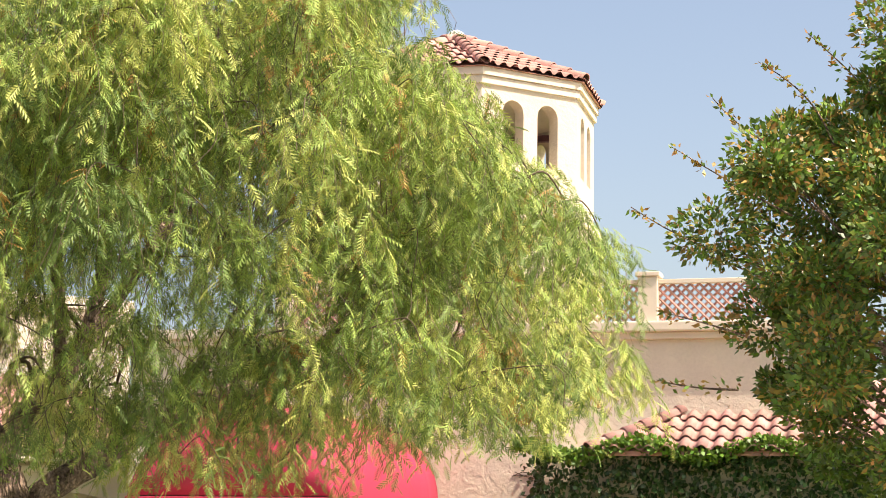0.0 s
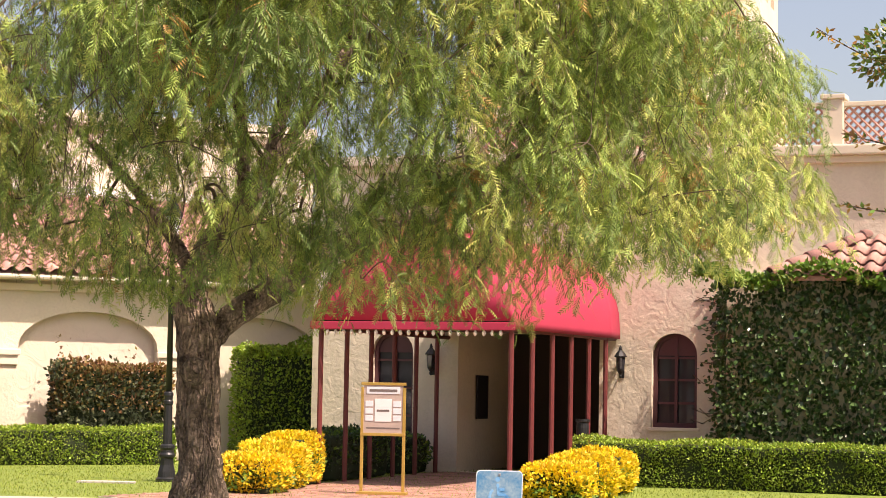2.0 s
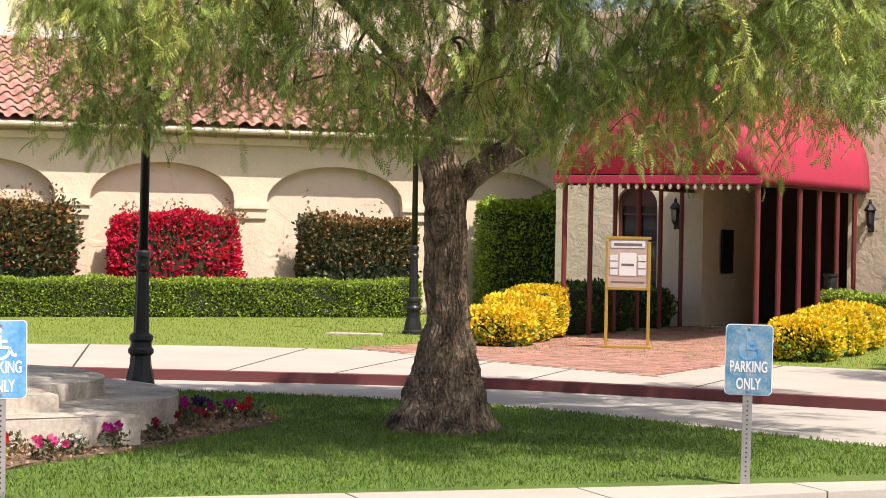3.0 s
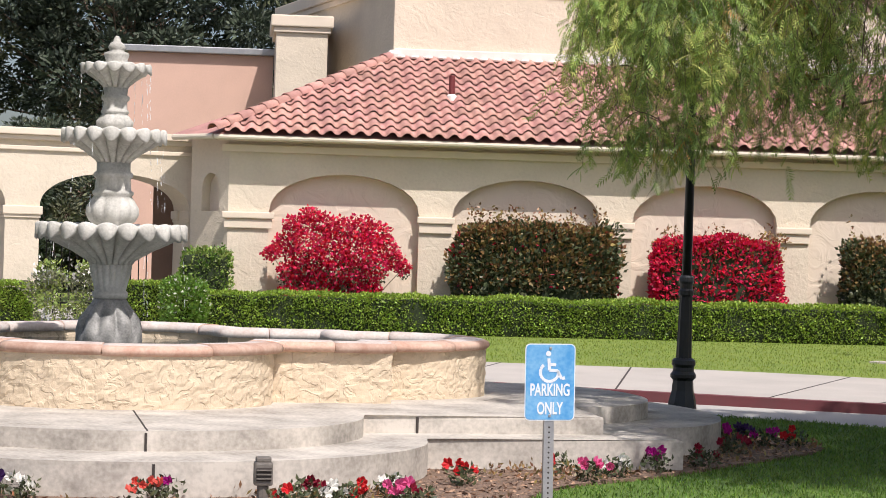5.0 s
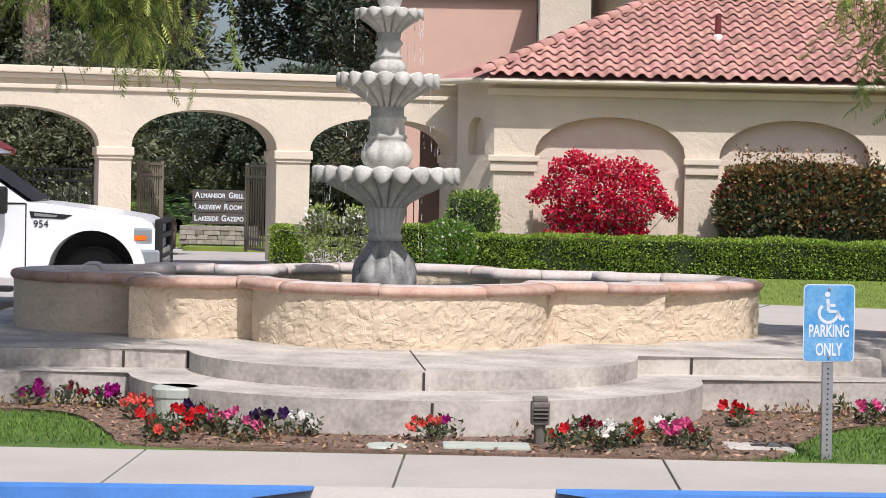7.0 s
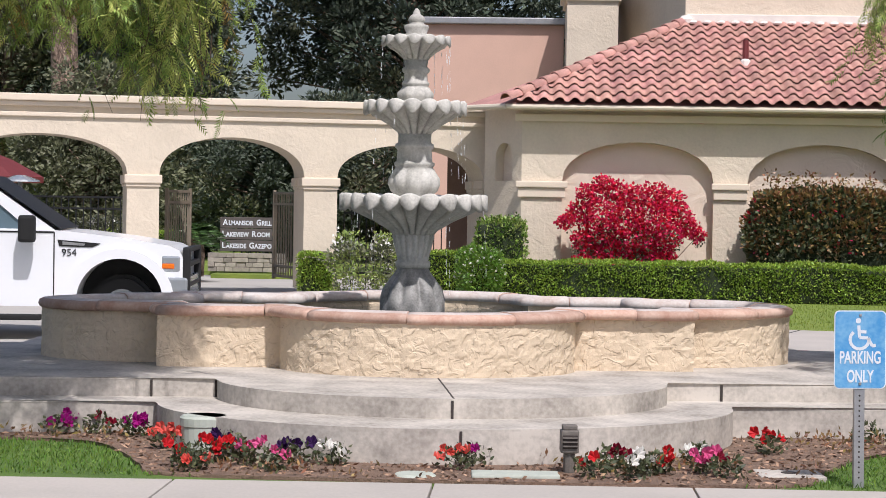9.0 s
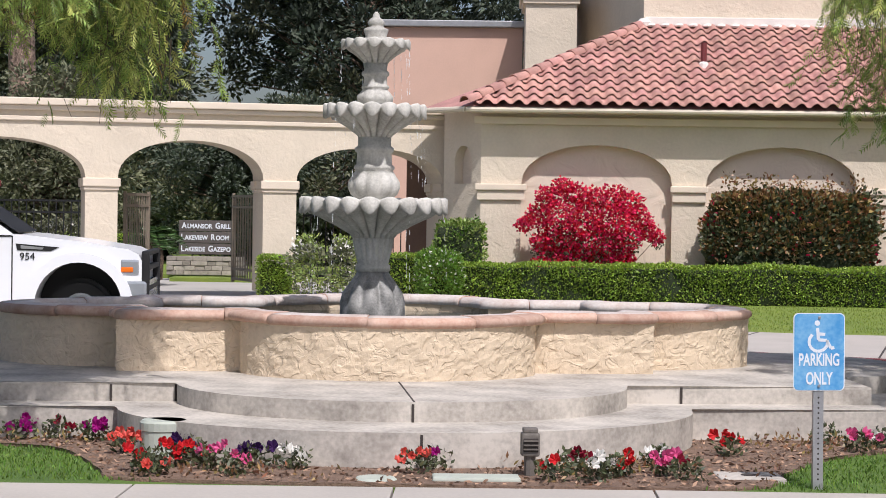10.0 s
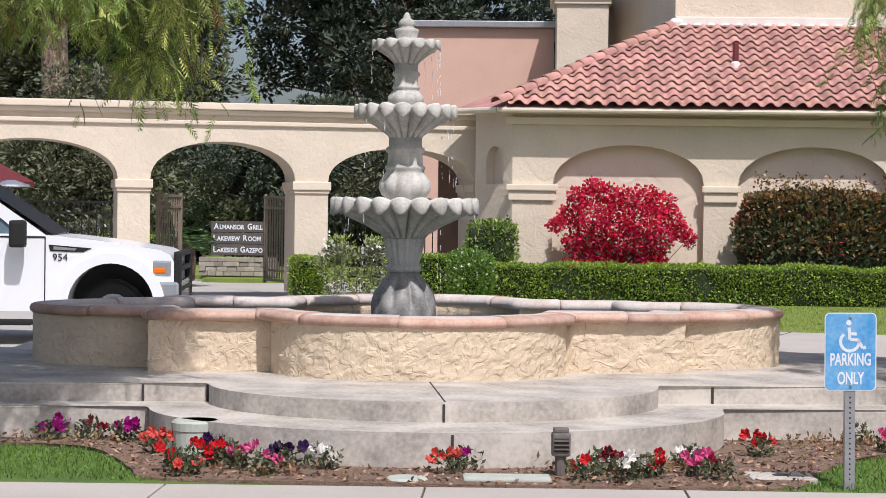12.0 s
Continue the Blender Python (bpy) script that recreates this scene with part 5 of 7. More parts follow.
def shrub(name, m, size, n, leaf, mats, label, category, seed, clumps=14, group="", core=True, loose=0.25, up=0.4, round_=0.7, gap=0.0, swell=0.10):
    """A shrub in a rounded box of that size (halves x, y; full height z): clumps of leaves over its surface. mats: (material, share, lowest, highest)."""
    g = np.random.default_rng(seed)
    t = thing(name, m, label, category, group)
    sx, sy, sz = size
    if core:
        # near-black block: its colour stands in for the shade between the leaves
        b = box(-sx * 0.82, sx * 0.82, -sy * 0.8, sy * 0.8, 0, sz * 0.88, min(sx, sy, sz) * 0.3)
        part("core", b, M["hedge_shade_core"], t)
    for mat, share, lo, hi in mats:
        k = int(n * share)
        v = g.uniform(-1, 1, (k, 3))
        ax = g.integers(0, 3, k)
        sg = np.where(g.random(k) < 0.5, -1.0, 1.0)
        sg = np.where(ax == 2, 1.0, np.where((ax == 1) & (g.random(k) < 0.75), -1.0, sg))
        depth = 1 - loose * g.random(k) ** 1.5
        v[np.arange(k), ax] = sg * depth
        rad = np.linalg.norm(v, axis=1, keepdims=True)
        mx = np.abs(v).max(1, keepdims=True)
        v = v * (1 - round_ * 0.45 * (rad / mx - 1) / 0.73)
        h = (v[:, 2] + 1) / 2
        keep = (h >= lo - 0.15 * g.random(k)) & (h <= hi + 0.15 * g.random(k))
        v, h = v[keep], h[keep]
        lump = np.zeros(len(v))
        cs = g.uniform(-1, 1, (clumps, 3))
        for c in cs:
            lump += np.exp(-((v - c) ** 2).sum(1) / 0.06)
        if gap:
            ok = lump > gap * g.random(len(v))
            v, h, lump = v[ok], h[ok], lump[ok]
        off = 1 + swell * (np.clip(lump, 0, 1.2) - 0.4)
        p = np.stack([v[:, 0] * sx * off, v[:, 1] * sy * off, h * sz * (0.96 + 0.08 * np.clip(lump, 0, 1.2))], 1)
        out = unit(v + np.array([0, 0, up])) + g.normal(size=p.shape) * 0.7
        L = leaf * g.uniform(0.6, 1.3, len(p))
        quads("foliage", leaf_quads(p, out, L, L * 0.62, g, 0.15), M[mat], t)
    return t


# long clipped hedges: near-black core for inner shade, and a coat of small leaves
def hedge(name, m, length, depth, height, n, seed, label, wob=0.03):
    g = np.random.default_rng(seed)
    n *= 2
    t = thing(name, m, label, "hedge")
    part("core", box(0.04, length - 0.04, 0.05, depth - 0.05, 0, height - 0.05, 0.08), M["hedge_shade_core"], t)
    areas = np.array([height * 1.2, depth, 0.25 * depth])
    k = g.random(n)
    w = areas / areas.sum()
    top = k < w[1]
    side = k > 1 - w[2]
    x = g.random(n) * length
    y = np.where(top, g.random(n) * depth, 0.0 + 0.05 * g.random(n))
    z = np.where(top, height - 0.03 * g.random(n), g.random(n) ** 0.9 * height)
    x = np.where(side, np.where(g.random(n) < 0.5, 0.0, length), x)
    y = np.where(side, g.random(n) * depth, y)
    bump = wob * (np.sin(x * 3.1 + 1.3) + np.sin(x * 7.7) * 0.6 + np.sin(z * 11 + x * 2.3) * 0.6)
    y = y + np.where(top, 0, bump)
    z = z + np.where(top, bump * 0.7, 0)
    p = np.stack([x, y, z], 1) + g.normal(size=(n, 3)) * 0.015
    nrm = np.stack([np.where(side, np.sign(x - length / 2), 0), np.where(top | side, 0, -1.0), np.where(top, 1.0, 0.35)], 1)
    L = g.uniform(0.03, 0.065, n)
    quads("foliage", leaf_quads(p, nrm + g.normal(size=(n, 3)) * 0.75, L, L * 0.6, g, 0.15), M["leaf_hedge"], t)
    return t
hedge("clipped_hedge", pose(-1.15, 35.05, 0), 14.3, 0.95, 0.66, 26000, 11, "long low clipped green hedge before the arched wall")
hedge("clipped_hedge", ENT @ pose(3.05, -2.6, 0), 7.6, 0.95, 0.72, 13000, 12, "low clipped green hedge below the arched window")
hedge("clipped_hedge", pose(-4.30, 36.3, 0), 0.62, 0.7, 0.66, 2200, 13, "small square clipped hedge beside a colonnade pier")
hedge("clipped_hedge", pose(-9.6, 43.6, 0), 2.2, 0.8, 0.95, 3600, 14, "clipped hedge beyond the colonnade")
hedge("clipped_hedge", pose(-2.55, 36.2, 0), 1.5, 0.8, 0.78, 3000, 15, "clipped green hedge at the wall corner")

def loose_bougainvillea(x0):
    """Crimson sprays on bare stems, with the wall showing between them."""
    g = np.random.default_rng(20)
    t = thing("bougainvillea", pose(x0, 36.5, 0), "loose crimson bougainvillea on a trellis against the wall", "shrub", "shrubs in the arches")
    stems = bmesh.new()
    co, leaf_co = [], []
    for x, z, r in ((-0.72, 1.86, 0.24), (-0.45, 2.04, 0.20), (-0.2, 1.88, 0.26), (0.12, 1.84, 0.24), (0.45, 1.86, 0.28), (0.75, 1.76, 0.28), (0.9, 1.5, 0.26), (-0.9, 1.5, 0.26), (-1.15, 1.35, 0.16), (-0.55, 1.5, 0.34), (-0.1, 1.45, 0.36),
                    (0.4, 1.45, 0.36), (1.1, 1.28, 0.2), (1.25, 1.15, 0.14), (0.72, 1.15, 0.28), (0.2, 1.08, 0.3), (-0.35, 1.1, 0.3), (-0.8, 1.02, 0.24), (-0.6, 0.72, 0.26), (-0.15, 0.72, 0.26), (0.35, 0.72, 0.26), (0.7, 0.75, 0.18), (-0.85, 0.62, 0.18)):
        y = g.uniform(-0.15, 0.15)
        tube([(x * 0.35, 0.1, 0), (x * 0.6, 0.05 + y * 0.5, z * 0.5), (x, y, z)], [0.014, 0.010, 0.005], 5, stems)
        n = int(3600 * r * r) + 90
        p = in_ball(n, g, 0.3) * np.array([1.1, 0.7, 0.95]) * r + np.array([x, y, z])
        L = g.uniform(0.05, 0.09, n)
        co.append(leaf_quads(p, g.normal(size=(n, 3)) + np.array([0, -0.5, 0.3]), L, L * 0.75, g, 0.2))
        k = int(n * (0.45 if z < 1.2 else 0.08))
        p = in_ball(k, g, 0.3) * r * 1.05 + np.array([x, y + 0.06, z - 0.08])
        leaf_co.append(leaf_quads(p, g.normal(size=(k, 3)), 0.06, 0.035, g, 0.15))
    part("stem", stems, M["bark"], t, "thin bare brown stems")
    quads("bract_spray", np.concatenate(co), M["bract"], t, "crimson bracts")
    quads("foliage", np.concatenate(leaf_co), M["leaf_bush"], t)
for k, (nm, half, hgt, mats, lb, n, lf, rd, loose) in enumerate((
    ("bougainvillea", 1.28, 2.15, (("bract", 0.75, 0.12, 1.0), ("leaf_bush", 0.22, 0.0, 0.7)), "loose crimson bougainvillea on a trellis against the wall", 24000, 0.075, 1.0, 0.6),
    ("clipped_shrub", 1.6, 2.1, (("leaf_bush", 0.7, 0.0, 0.75), ("leaf_bronze", 0.9, 0.5, 1.0), ("leaf_bush", 0.2, 0.5, 1.0), ("bract", 0.035, 0.4, 0.8)), "dark olive clipped shrub with bronze new growth", 12000, 0.10, 0.35, 0.3),
    ("bougainvillea", 1.3, 1.93, (("bract", 0.85, 0.0, 1.0), ("leaf_bronze", 0.22, 0.78, 1.0)), "dense crimson bougainvillea clipped to a block", 12000, 0.085, 0.35, 0.3),
    ("clipped_shrub", 1.2, 1.88, (("leaf_bush", 0.8, 0.0, 0.85), ("leaf_bronze", 0.55, 0.62, 1.0)), "dark olive clipped shrub with a few tall shoots", 11000, 0.09, 0.3, 0.3),
    ("clipped_shrub", 1.0, 2.35, (("leaf_hedge", 1.0, 0.0, 1.0),), "tall square clipped green shrub", 12000, 0.07, 0.2, 0.2))):
    if k == 0:
        loose_bougainvillea(ARCH_X - 0.18)
        continue
    x = ARCH_X + BAY * k + (0.25 if k == 3 else -0.15 if k == 0 else (0.35 if k == 4 else 0.1))
    sh = shrub(nm, pose(x, 36.45, 0), (half, 0.42, hgt), n, lf, mats, lb, "shrub", 20 + k, 26, "shrubs in the arches", loose=loose, round_=rd, swell=0.14)
    g = np.random.default_rng(50 + k)
    if k in (1, 2, 3):
        ns = 46 if k == 1 else 16 if k == 2 else 3
        px = g.uniform(-half * 0.8, half * 0.8, ns)
        pts = []
        for a in px:
            hh = g.uniform(0.08, 0.28) if k != 3 else g.uniform(0.1, 0.55)
            for j in range(int(hh / 0.03) + 2):
                pts.append((a + g.normal() * 0.03, g.uniform(-0.3, 0.3), hgt * 0.97 + j * 0.03))
        pts = np.array(pts)
        tagged(quads("shoot", leaf_quads(pts, g.normal(size=pts.shape) + np.array([0, 0, 0.6]), 0.08, 0.045, g, 0.15), M["leaf_bronze"], sh), kind="stuff")
tr_m = thing("trellis", pose(ARCH_X - 0.15, 36.86, 0), "thin brown wooden trellis behind the bougainvillea", "trellis")
for k in range(7):
    part("upright", box(-0.75 + 0.25 * k - 0.012, -0.75 + 0.25 * k + 0.012, -0.01, 0.01, 0, 1.5), M["wood"], tr_m)
for k in range(6):
    part("cross_bar", box(-0.8, 0.8, -0.022, -0.0105, 0.2 + 0.24 * k, 0.225 + 0.24 * k), M["wood"], tr_m)
shrub("round_shrub", pose(-0.62, 36.3, 0), (0.5, 0.45, 1.5), 5200, 0.065, (("leaf_fresh", 0.5, 0, 1), ("leaf_rose", 0.5, 0.2, 1)), "tall olive green shrub at the wall corner", "shrub", 31, loose=0.5)
shrub("rose_bush", pose(-3.0, 35.2, 0), (0.74, 0.6, 1.2), 8500, 0.07, (("leaf_rose", 0.62, 0, 1), ("leaf_olive", 0.38, 0.2, 1), ("petal_white", 0.06, 0.4, 1)), "loose rose bush with pale blooms", "rose bush", 32, loose=0.8, swell=0.4, round_=1.0, gap=0.1, core=False)
shrub("rose_bush", pose(-0.95, 34.9, 0), (0.45, 0.5, 0.95), 4200, 0.06, (("leaf_fresh", 0.9, 0, 1), ("petal_white", 0.06, 0.4, 1)), "green rose bush with a few white blooms", "rose bush", 33, loose=0.8, core=False)
shrub("rose_bush", pose(-8.6, 40.3, 0), (0.9, 0.5, 1.35), 4200, 0.07, (("leaf_olive", 0.85, 0, 1), ("petal_white", 0.12, 0.5, 1)), "white rose bush behind the colonnade", "rose bush", 34, loose=0.8, core=False)

# golden flowering shrubs on both sides of the brick walk
ENT_A = 41.03
for x, y, hx, hy, hz, sd in ((11.05, 26.2, 0.6, 0.5, 0.58, 41), (11.75, 27.15, 0.6, 0.5, 0.70, 42), (12.45, 28.1, 0.6, 0.45, 0.84, 48), (14.1, 23.0, 0.7, 0.5, 0.58, 43), (15.1, 24.0, 0.8, 0.5, 0.66, 44), (16.2, 25.2, 0.7, 0.5, 0.68, 45)):
    shrub("golden_shrub", pose(x, y, 0, 0, 0, 46), (hx, hy, hz), 11000, 0.065, (("yellow", 1.0, 0.15, 1), ("leaf_fresh", 0.3, 0, 0.5)), "golden yellow leaved shrub beside the brick walk", "shrub", sd, 22, "golden shrubs", loose=0.5, swell=0.16, up=0.7)
shrub("green_shrub", ENT @ pose(-0.75, -3.3, 0), (0.55, 1.5, 0.85), 4200, 0.07, (("leaf_ivy", 0.6, 0, 1), ("leaf_fresh", 0.4, 0.4, 1)), "dark green shrub beside the canopy posts", "shrub", 46)
shrub("green_shrub", ENT @ pose(-1.25, -0.75, 0), (1.2, 0.5, 0.75), 3600, 0.07, (("leaf_ivy", 0.6, 0, 1), ("leaf_fresh", 0.4, 0.4, 1)), "dark green shrub under the entrance window", "shrub", 47)

# ivy on the wing
def ivy_coat():
    g = np.random.default_rng(61)
    t = thing("ivy", ENT, "thick dark green ivy hanging over the wing wall", "ivy")
    n = 17000
    u = 5.1 + g.random(n) * 8.5
    z = g.random(n) * 3.55
    lump = 0.12 * np.sin(u * 2.9 + z) + 0.1 * np.sin(z * 3.7 + u * 1.3)
    p = np.stack([u, -0.98 + 0.06 * lump - 0.12 * g.random(n), z], 1)
    d = np.stack([g.normal(size=n) * 0.5, -0.8 + g.normal(size=n) * 0.3, -0.6 + g.normal(size=n) * 0.5], 1)
    quads("leaves", leaf_quads(p, d, g.uniform(0.07, 0.14, n), g.uniform(0.06, 0.11, n), g, 0.2), M["leaf_ivy"], t)
    n = 2600
    u = 4.75 + g.random(n) ** 0.6 * 1.0
    edge = 5.2 - 0.35 * g.random(n) - 0.25 * (np.sin(g.random(n) * 6))
    p = np.stack([5.15 + 0.15 * g.normal(size=n), -0.9 + g.random(n) * 0.95, g.random(n) * 3.5], 1)
    quads("leaves", leaf_quads(p, g.normal(size=(n, 3)) + np.array([-0.8, 0, -0.4]), g.uniform(0.06, 0.12, n), g.uniform(0.05, 0.1, n), g, 0.2), M["leaf_ivy"], t)
    n = 4200
    u = 4.7 + g.random(n) * 8.5
    p = np.stack([u, -1.0 - 0.25 * g.random(n), 3.35 + 0.22 * g.random(n) + 0.12 * np.sin(u * 3)], 1)
    quads("leaves", leaf_quads(p, g.normal(size=(n, 3)) + np.array([0, -0.3, 0.2]), 0.1, 0.075, g, 0.2), M["leaf_fresh"], t)
    vb_ = bmesh.new()
    for k in range(26):
        z = g.uniform(0.5, 3.3)
        u0 = 5.15
        ln = g.uniform(0.25, 0.75)
        pts = [(u0 - ln * j / 4, -0.012, z + 0.12 * ln * j / 4 * g.uniform(-1, 1.5)) for j in range(5)]
        tube(pts, 0.007, 4, vb_)
    part("tendril", vb_, M["bark"], t)
ivy_coat()


# ---- trees ----
def limb(b, pts, r0, r1, sides=9, rough=0.0, seed=0):
    p = spline(pts, 5)
    n = len(p)
    g = random.Random(seed)
    return tube(p, [(r0 + (r1 - r0) * i / (n - 1)) * (1 + rough * g.uniform(-1, 1)) for i in range(n)], sides, b)


def pinnate(n_pair=6):
    """Leaflets of one feathery leaf along +x, one long: an array (2 n, 3, 3)."""
    out = []
    for i in range(n_pair):
        x = 0.08 + 0.88 * i / (n_pair - 1)
        ln = 0.40 * (1 - 0.45 * abs(2 * i / (n_pair - 1) - 0.9))
        for s in (-1, 1):
            a = radians(50)
            dx, dy = math.cos(a) * ln, s * math.sin(a) * ln
            w = 0.62 / n_pair
            out.append([(x - w * 0.6, 0, 0), (x + w, dy * 0.15, 0.01), (x + dx, dy, -0.05)])
    return np.array(out)


def weep(name, parent, starts, outdirs, lens, mat, seed, per=0.05, leaf=0.17, n_pair=6):
    """Hanging strands with feathery leaves that spread and droop."""
    g = np.random.default_rng(seed)
    P, D = [], []
    sv = []
    for s, o, ln in zip(starts, outdirs, lens):
        k = max(3, int(ln / per))
        tt = np.linspace(0, 1, k)[:, None]
        sway = g.normal(size=3) * 0.14
        line = s + o * (0.36 * np.sin(tt * 1.5)) * min(0.8, ln) + np.array([0, 0, -1.0]) * ln * tt ** 1.3 + sway * tt ** 2 * ln
        a = g.random(k) * 2 * math.pi
        d = np.stack([np.cos(a), np.sin(a), np.full(k, -0.85) + g.normal(size=k) * 0.45], 1) + o * 0.3
        P.append(line)
        D.append(d)
        w = 0.0018
        mids = line[:: max(1, k // 4)]
        for q0, q1 in zip(mids, mids[1:]):
            r = np.array([w, 0, 0])
            sv.append([q0 - r, q0 + r, q1 + r * 0.6, q1 - r * 0.6])
    if not P:
        return sv
    P, D = np.concatenate(P), unit(np.concatenate(D))
    n = len(P)
    base = pinnate(n_pair)
    side = unit(np.cross(D, np.array([0, 0, 1.0])) + g.normal(size=(n, 3)) * 0.45)
    side = unit(side - D * (side * D).sum(1, keepdims=True))
    up = np.cross(side, D)
    L = (leaf * g.uniform(0.65, 1.3, n))[:, None, None, None]
    X = base[None, :, :, 0:1] * D[:, None, None, :] + base[None, :, :, 1:2] * side[:, None, None, :] + (base[None, :, :, 2:3] - 0.25 * base[None, :, :, 0:1] ** 2) * up[:, None, None, :]
    co = P[:, None, None, :] + X * L
    quads(name, co.reshape(-1, 3, 3), mat, parent)
    return sv


def pepper_tree(m, lobes, low_fn, keep_fn, n_clump, strands, seed, limbs, trunk, label, leaf=0.125, size=(0.17, 0.36)):
    """A weeping tree: mops of hanging strands at the ends of its twigs, with gaps between them."""
    g = np.random.default_rng(seed)
    t = thing("pepper_tree", m, label, "tree")
    part("trunk", trunk, M["bark"], t, "thick gnarled brown trunk", True)
    for i, (pts, r0, r1) in enumerate(limbs):
        part("limb", limb(bmesh.new(), pts, r0, r1, 10, 0.12, seed + i), M["bark"], t, smooth=True)
    lb = bmesh.new()
    c = np.array(lobes[0][0])
    cl = np.zeros((0, 3))
    turn = 0
    while len(cl) < n_clump and turn < 400:
        centre, radii, share = lobes[turn % len(lobes)]
        turn += 1
        q = in_ball(share, g, 0.42)
        q[:, 2] = np.where(g.random(share) < 0.5, np.abs(q[:, 2]), q[:, 2])
        q = np.array(centre) + q * np.array(radii)
        q = q[(q[:, 2] > low_fn(q) + 0.22) & keep_fn(q, g)]
        for p in q:
            if len(cl) < n_clump and (len(cl) == 0 or np.linalg.norm(cl - p, axis=1).min() > 0.2):
                cl = np.vstack([cl, p])
    n_clump = len(cl)
    # each twig springs from the nearest wood that already grows
    nodes = np.array([tuple(v) for pts, r0, r1 in limbs for v in spline(pts, 5)[6:]])
    wood = [0.02] * len(nodes)
    reach = np.array([np.linalg.norm(nodes - q, axis=1).min() for q in cl])
    for k in np.argsort(reach):
        q = cl[k]
        i = int(np.argmin(np.linalg.norm(nodes - q, axis=1)))
        e = Vector(nodes[i])
        mid_ = e.lerp(Vector(q), 0.5) + Vector(g.normal(size=3) * 0.09) + Vector((0, 0, 0.1))
        limb(lb, [e, mid_, Vector(q)], wood[i], wood[i] * 0.65, 5, 0.05, 3)
        nodes = np.vstack([nodes, q])
        wood.append(max(0.005, wood[i] * 0.74))
    tagged(part("branchwork", lb, M["twig"], t, "thin dark branches", True), kind="stuff")
    cr = g.uniform(size[0], size[1], n_clump)
    tone = g.random(n_clump)
    n = n_clump * strands
    w = cr ** 2
    idx = g.choice(n_clump, n, p=w / w.sum())
    u = unit(g.normal(size=(n, 3)))
    u[:, 2] = np.abs(u[:, 2]) * 0.9 - 0.25
    rad = cr[idx] * g.uniform(0.35, 1.0, n) ** 0.6
    st = cl[idx] + u * rad[:, None] * np.array([1, 1, 0.62])
    od = unit(u * np.array([1, 1, 0.5]) + g.normal(size=(n, 3)) * 0.25)
    lo = low_fn(st) + np.abs(g.normal(size=n)) * 0.2
    ln = np.where(g.random(n) < 0.10, g.uniform(0.6, 1.3, n), g.uniform(0.15, 0.5, n)) * (0.6 + cr[idx] * 1.3)
    ln = np.minimum(ln, st[:, 2] - lo)
    ok = ln > 0.10
    st, od, ln, tn = st[ok], od[ok], ln[ok], (tone[idx] + g.normal(size=n) * 0.25)[ok]
    dry = g.random(len(st)) < 0.035
    sv = []
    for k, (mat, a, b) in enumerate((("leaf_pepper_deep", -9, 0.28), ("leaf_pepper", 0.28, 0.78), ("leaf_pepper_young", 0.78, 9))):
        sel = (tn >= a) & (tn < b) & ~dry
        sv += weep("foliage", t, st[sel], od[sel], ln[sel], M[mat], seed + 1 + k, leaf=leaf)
    sv += weep("dry_foliage", t, st[dry], od[dry], ln[dry] * 0.7, M["leaf_dry"], seed + 7, leaf=leaf)
    # bare dead twigs inside the crown
    for k in range(n_clump * 5):
        q = c + (cl[g.integers(0, n_clump)] - c) * g.uniform(0.6, 1.0) + g.normal(size=3) * 0.2
        if q[2] < low_fn(q[None])[0] + 0.3:
            continue
        for j in range(3):
            q1 = q + np.array([g.normal() * 0.09, g.normal() * 0.09, -g.uniform(0.08, 0.2)])
            r = np.array([0.004 - 0.001 * j, 0.001, 0])
            sv.append([q - r, q + r, q1 + r * 0.7, q1 - r * 0.7])
            q = q1
    tagged(quads("twig", np.array(sv), M["twig"], t), kind="stuff")
    return t


def gnarled_trunk(x, y, rings, seed):
    """A trunk from (height, radius, shift x, shift y) rings with burls and ridges."""
    b = bmesh.new()
    rows = []
    n = 64
    pts = []
    for (h0, r0, a0, b0), (h1, r1, a1, b1) in zip(rings, rings[1:]):
        k = max(2, int((h1 - h0) / 0.035))
        for j in range(k):
            f = j / k
            pts.append((h0 + (h1 - h0) * f, r0 + (r1 - r0) * f, a0 + (a1 - a0) * f, b0 + (b1 - b0) * f))
    pts.append(rings[-1])
    for h, r, dx, dy in pts:
        row = []
        for s in range(n):
            a = 2 * math.pi * s / n
            q = Vector((math.cos(a) * 2.2, math.sin(a) * 2.2, h * 2.4 + seed))
            k = 1 + 0.16 * noise.noise(q * 1.3) + 0.13 * noise.noise(q * 3.1) + 0.07 * noise.noise(q * 6.5) + 0.10 * abs(noise.noise(Vector((math.cos(a) * 9, math.sin(a) * 9, h * 1.6))))
            if h < 0.18:
                k += 0.12 * math.cos(5 * a + 1) * (0.18 - h) / 0.18
            row.append(b.verts.new((x + dx + r * k * math.cos(a), y + dy + r * k * math.sin(a), h)))
        rows.append(row)
    for p, q in zip(rows, rows[1:]):
        for s in range(n):
            b.faces.new((p[s], p[(s + 1) % n], q[(s + 1) % n], q[s]))
    b.faces.new(rows[-1])
    return b


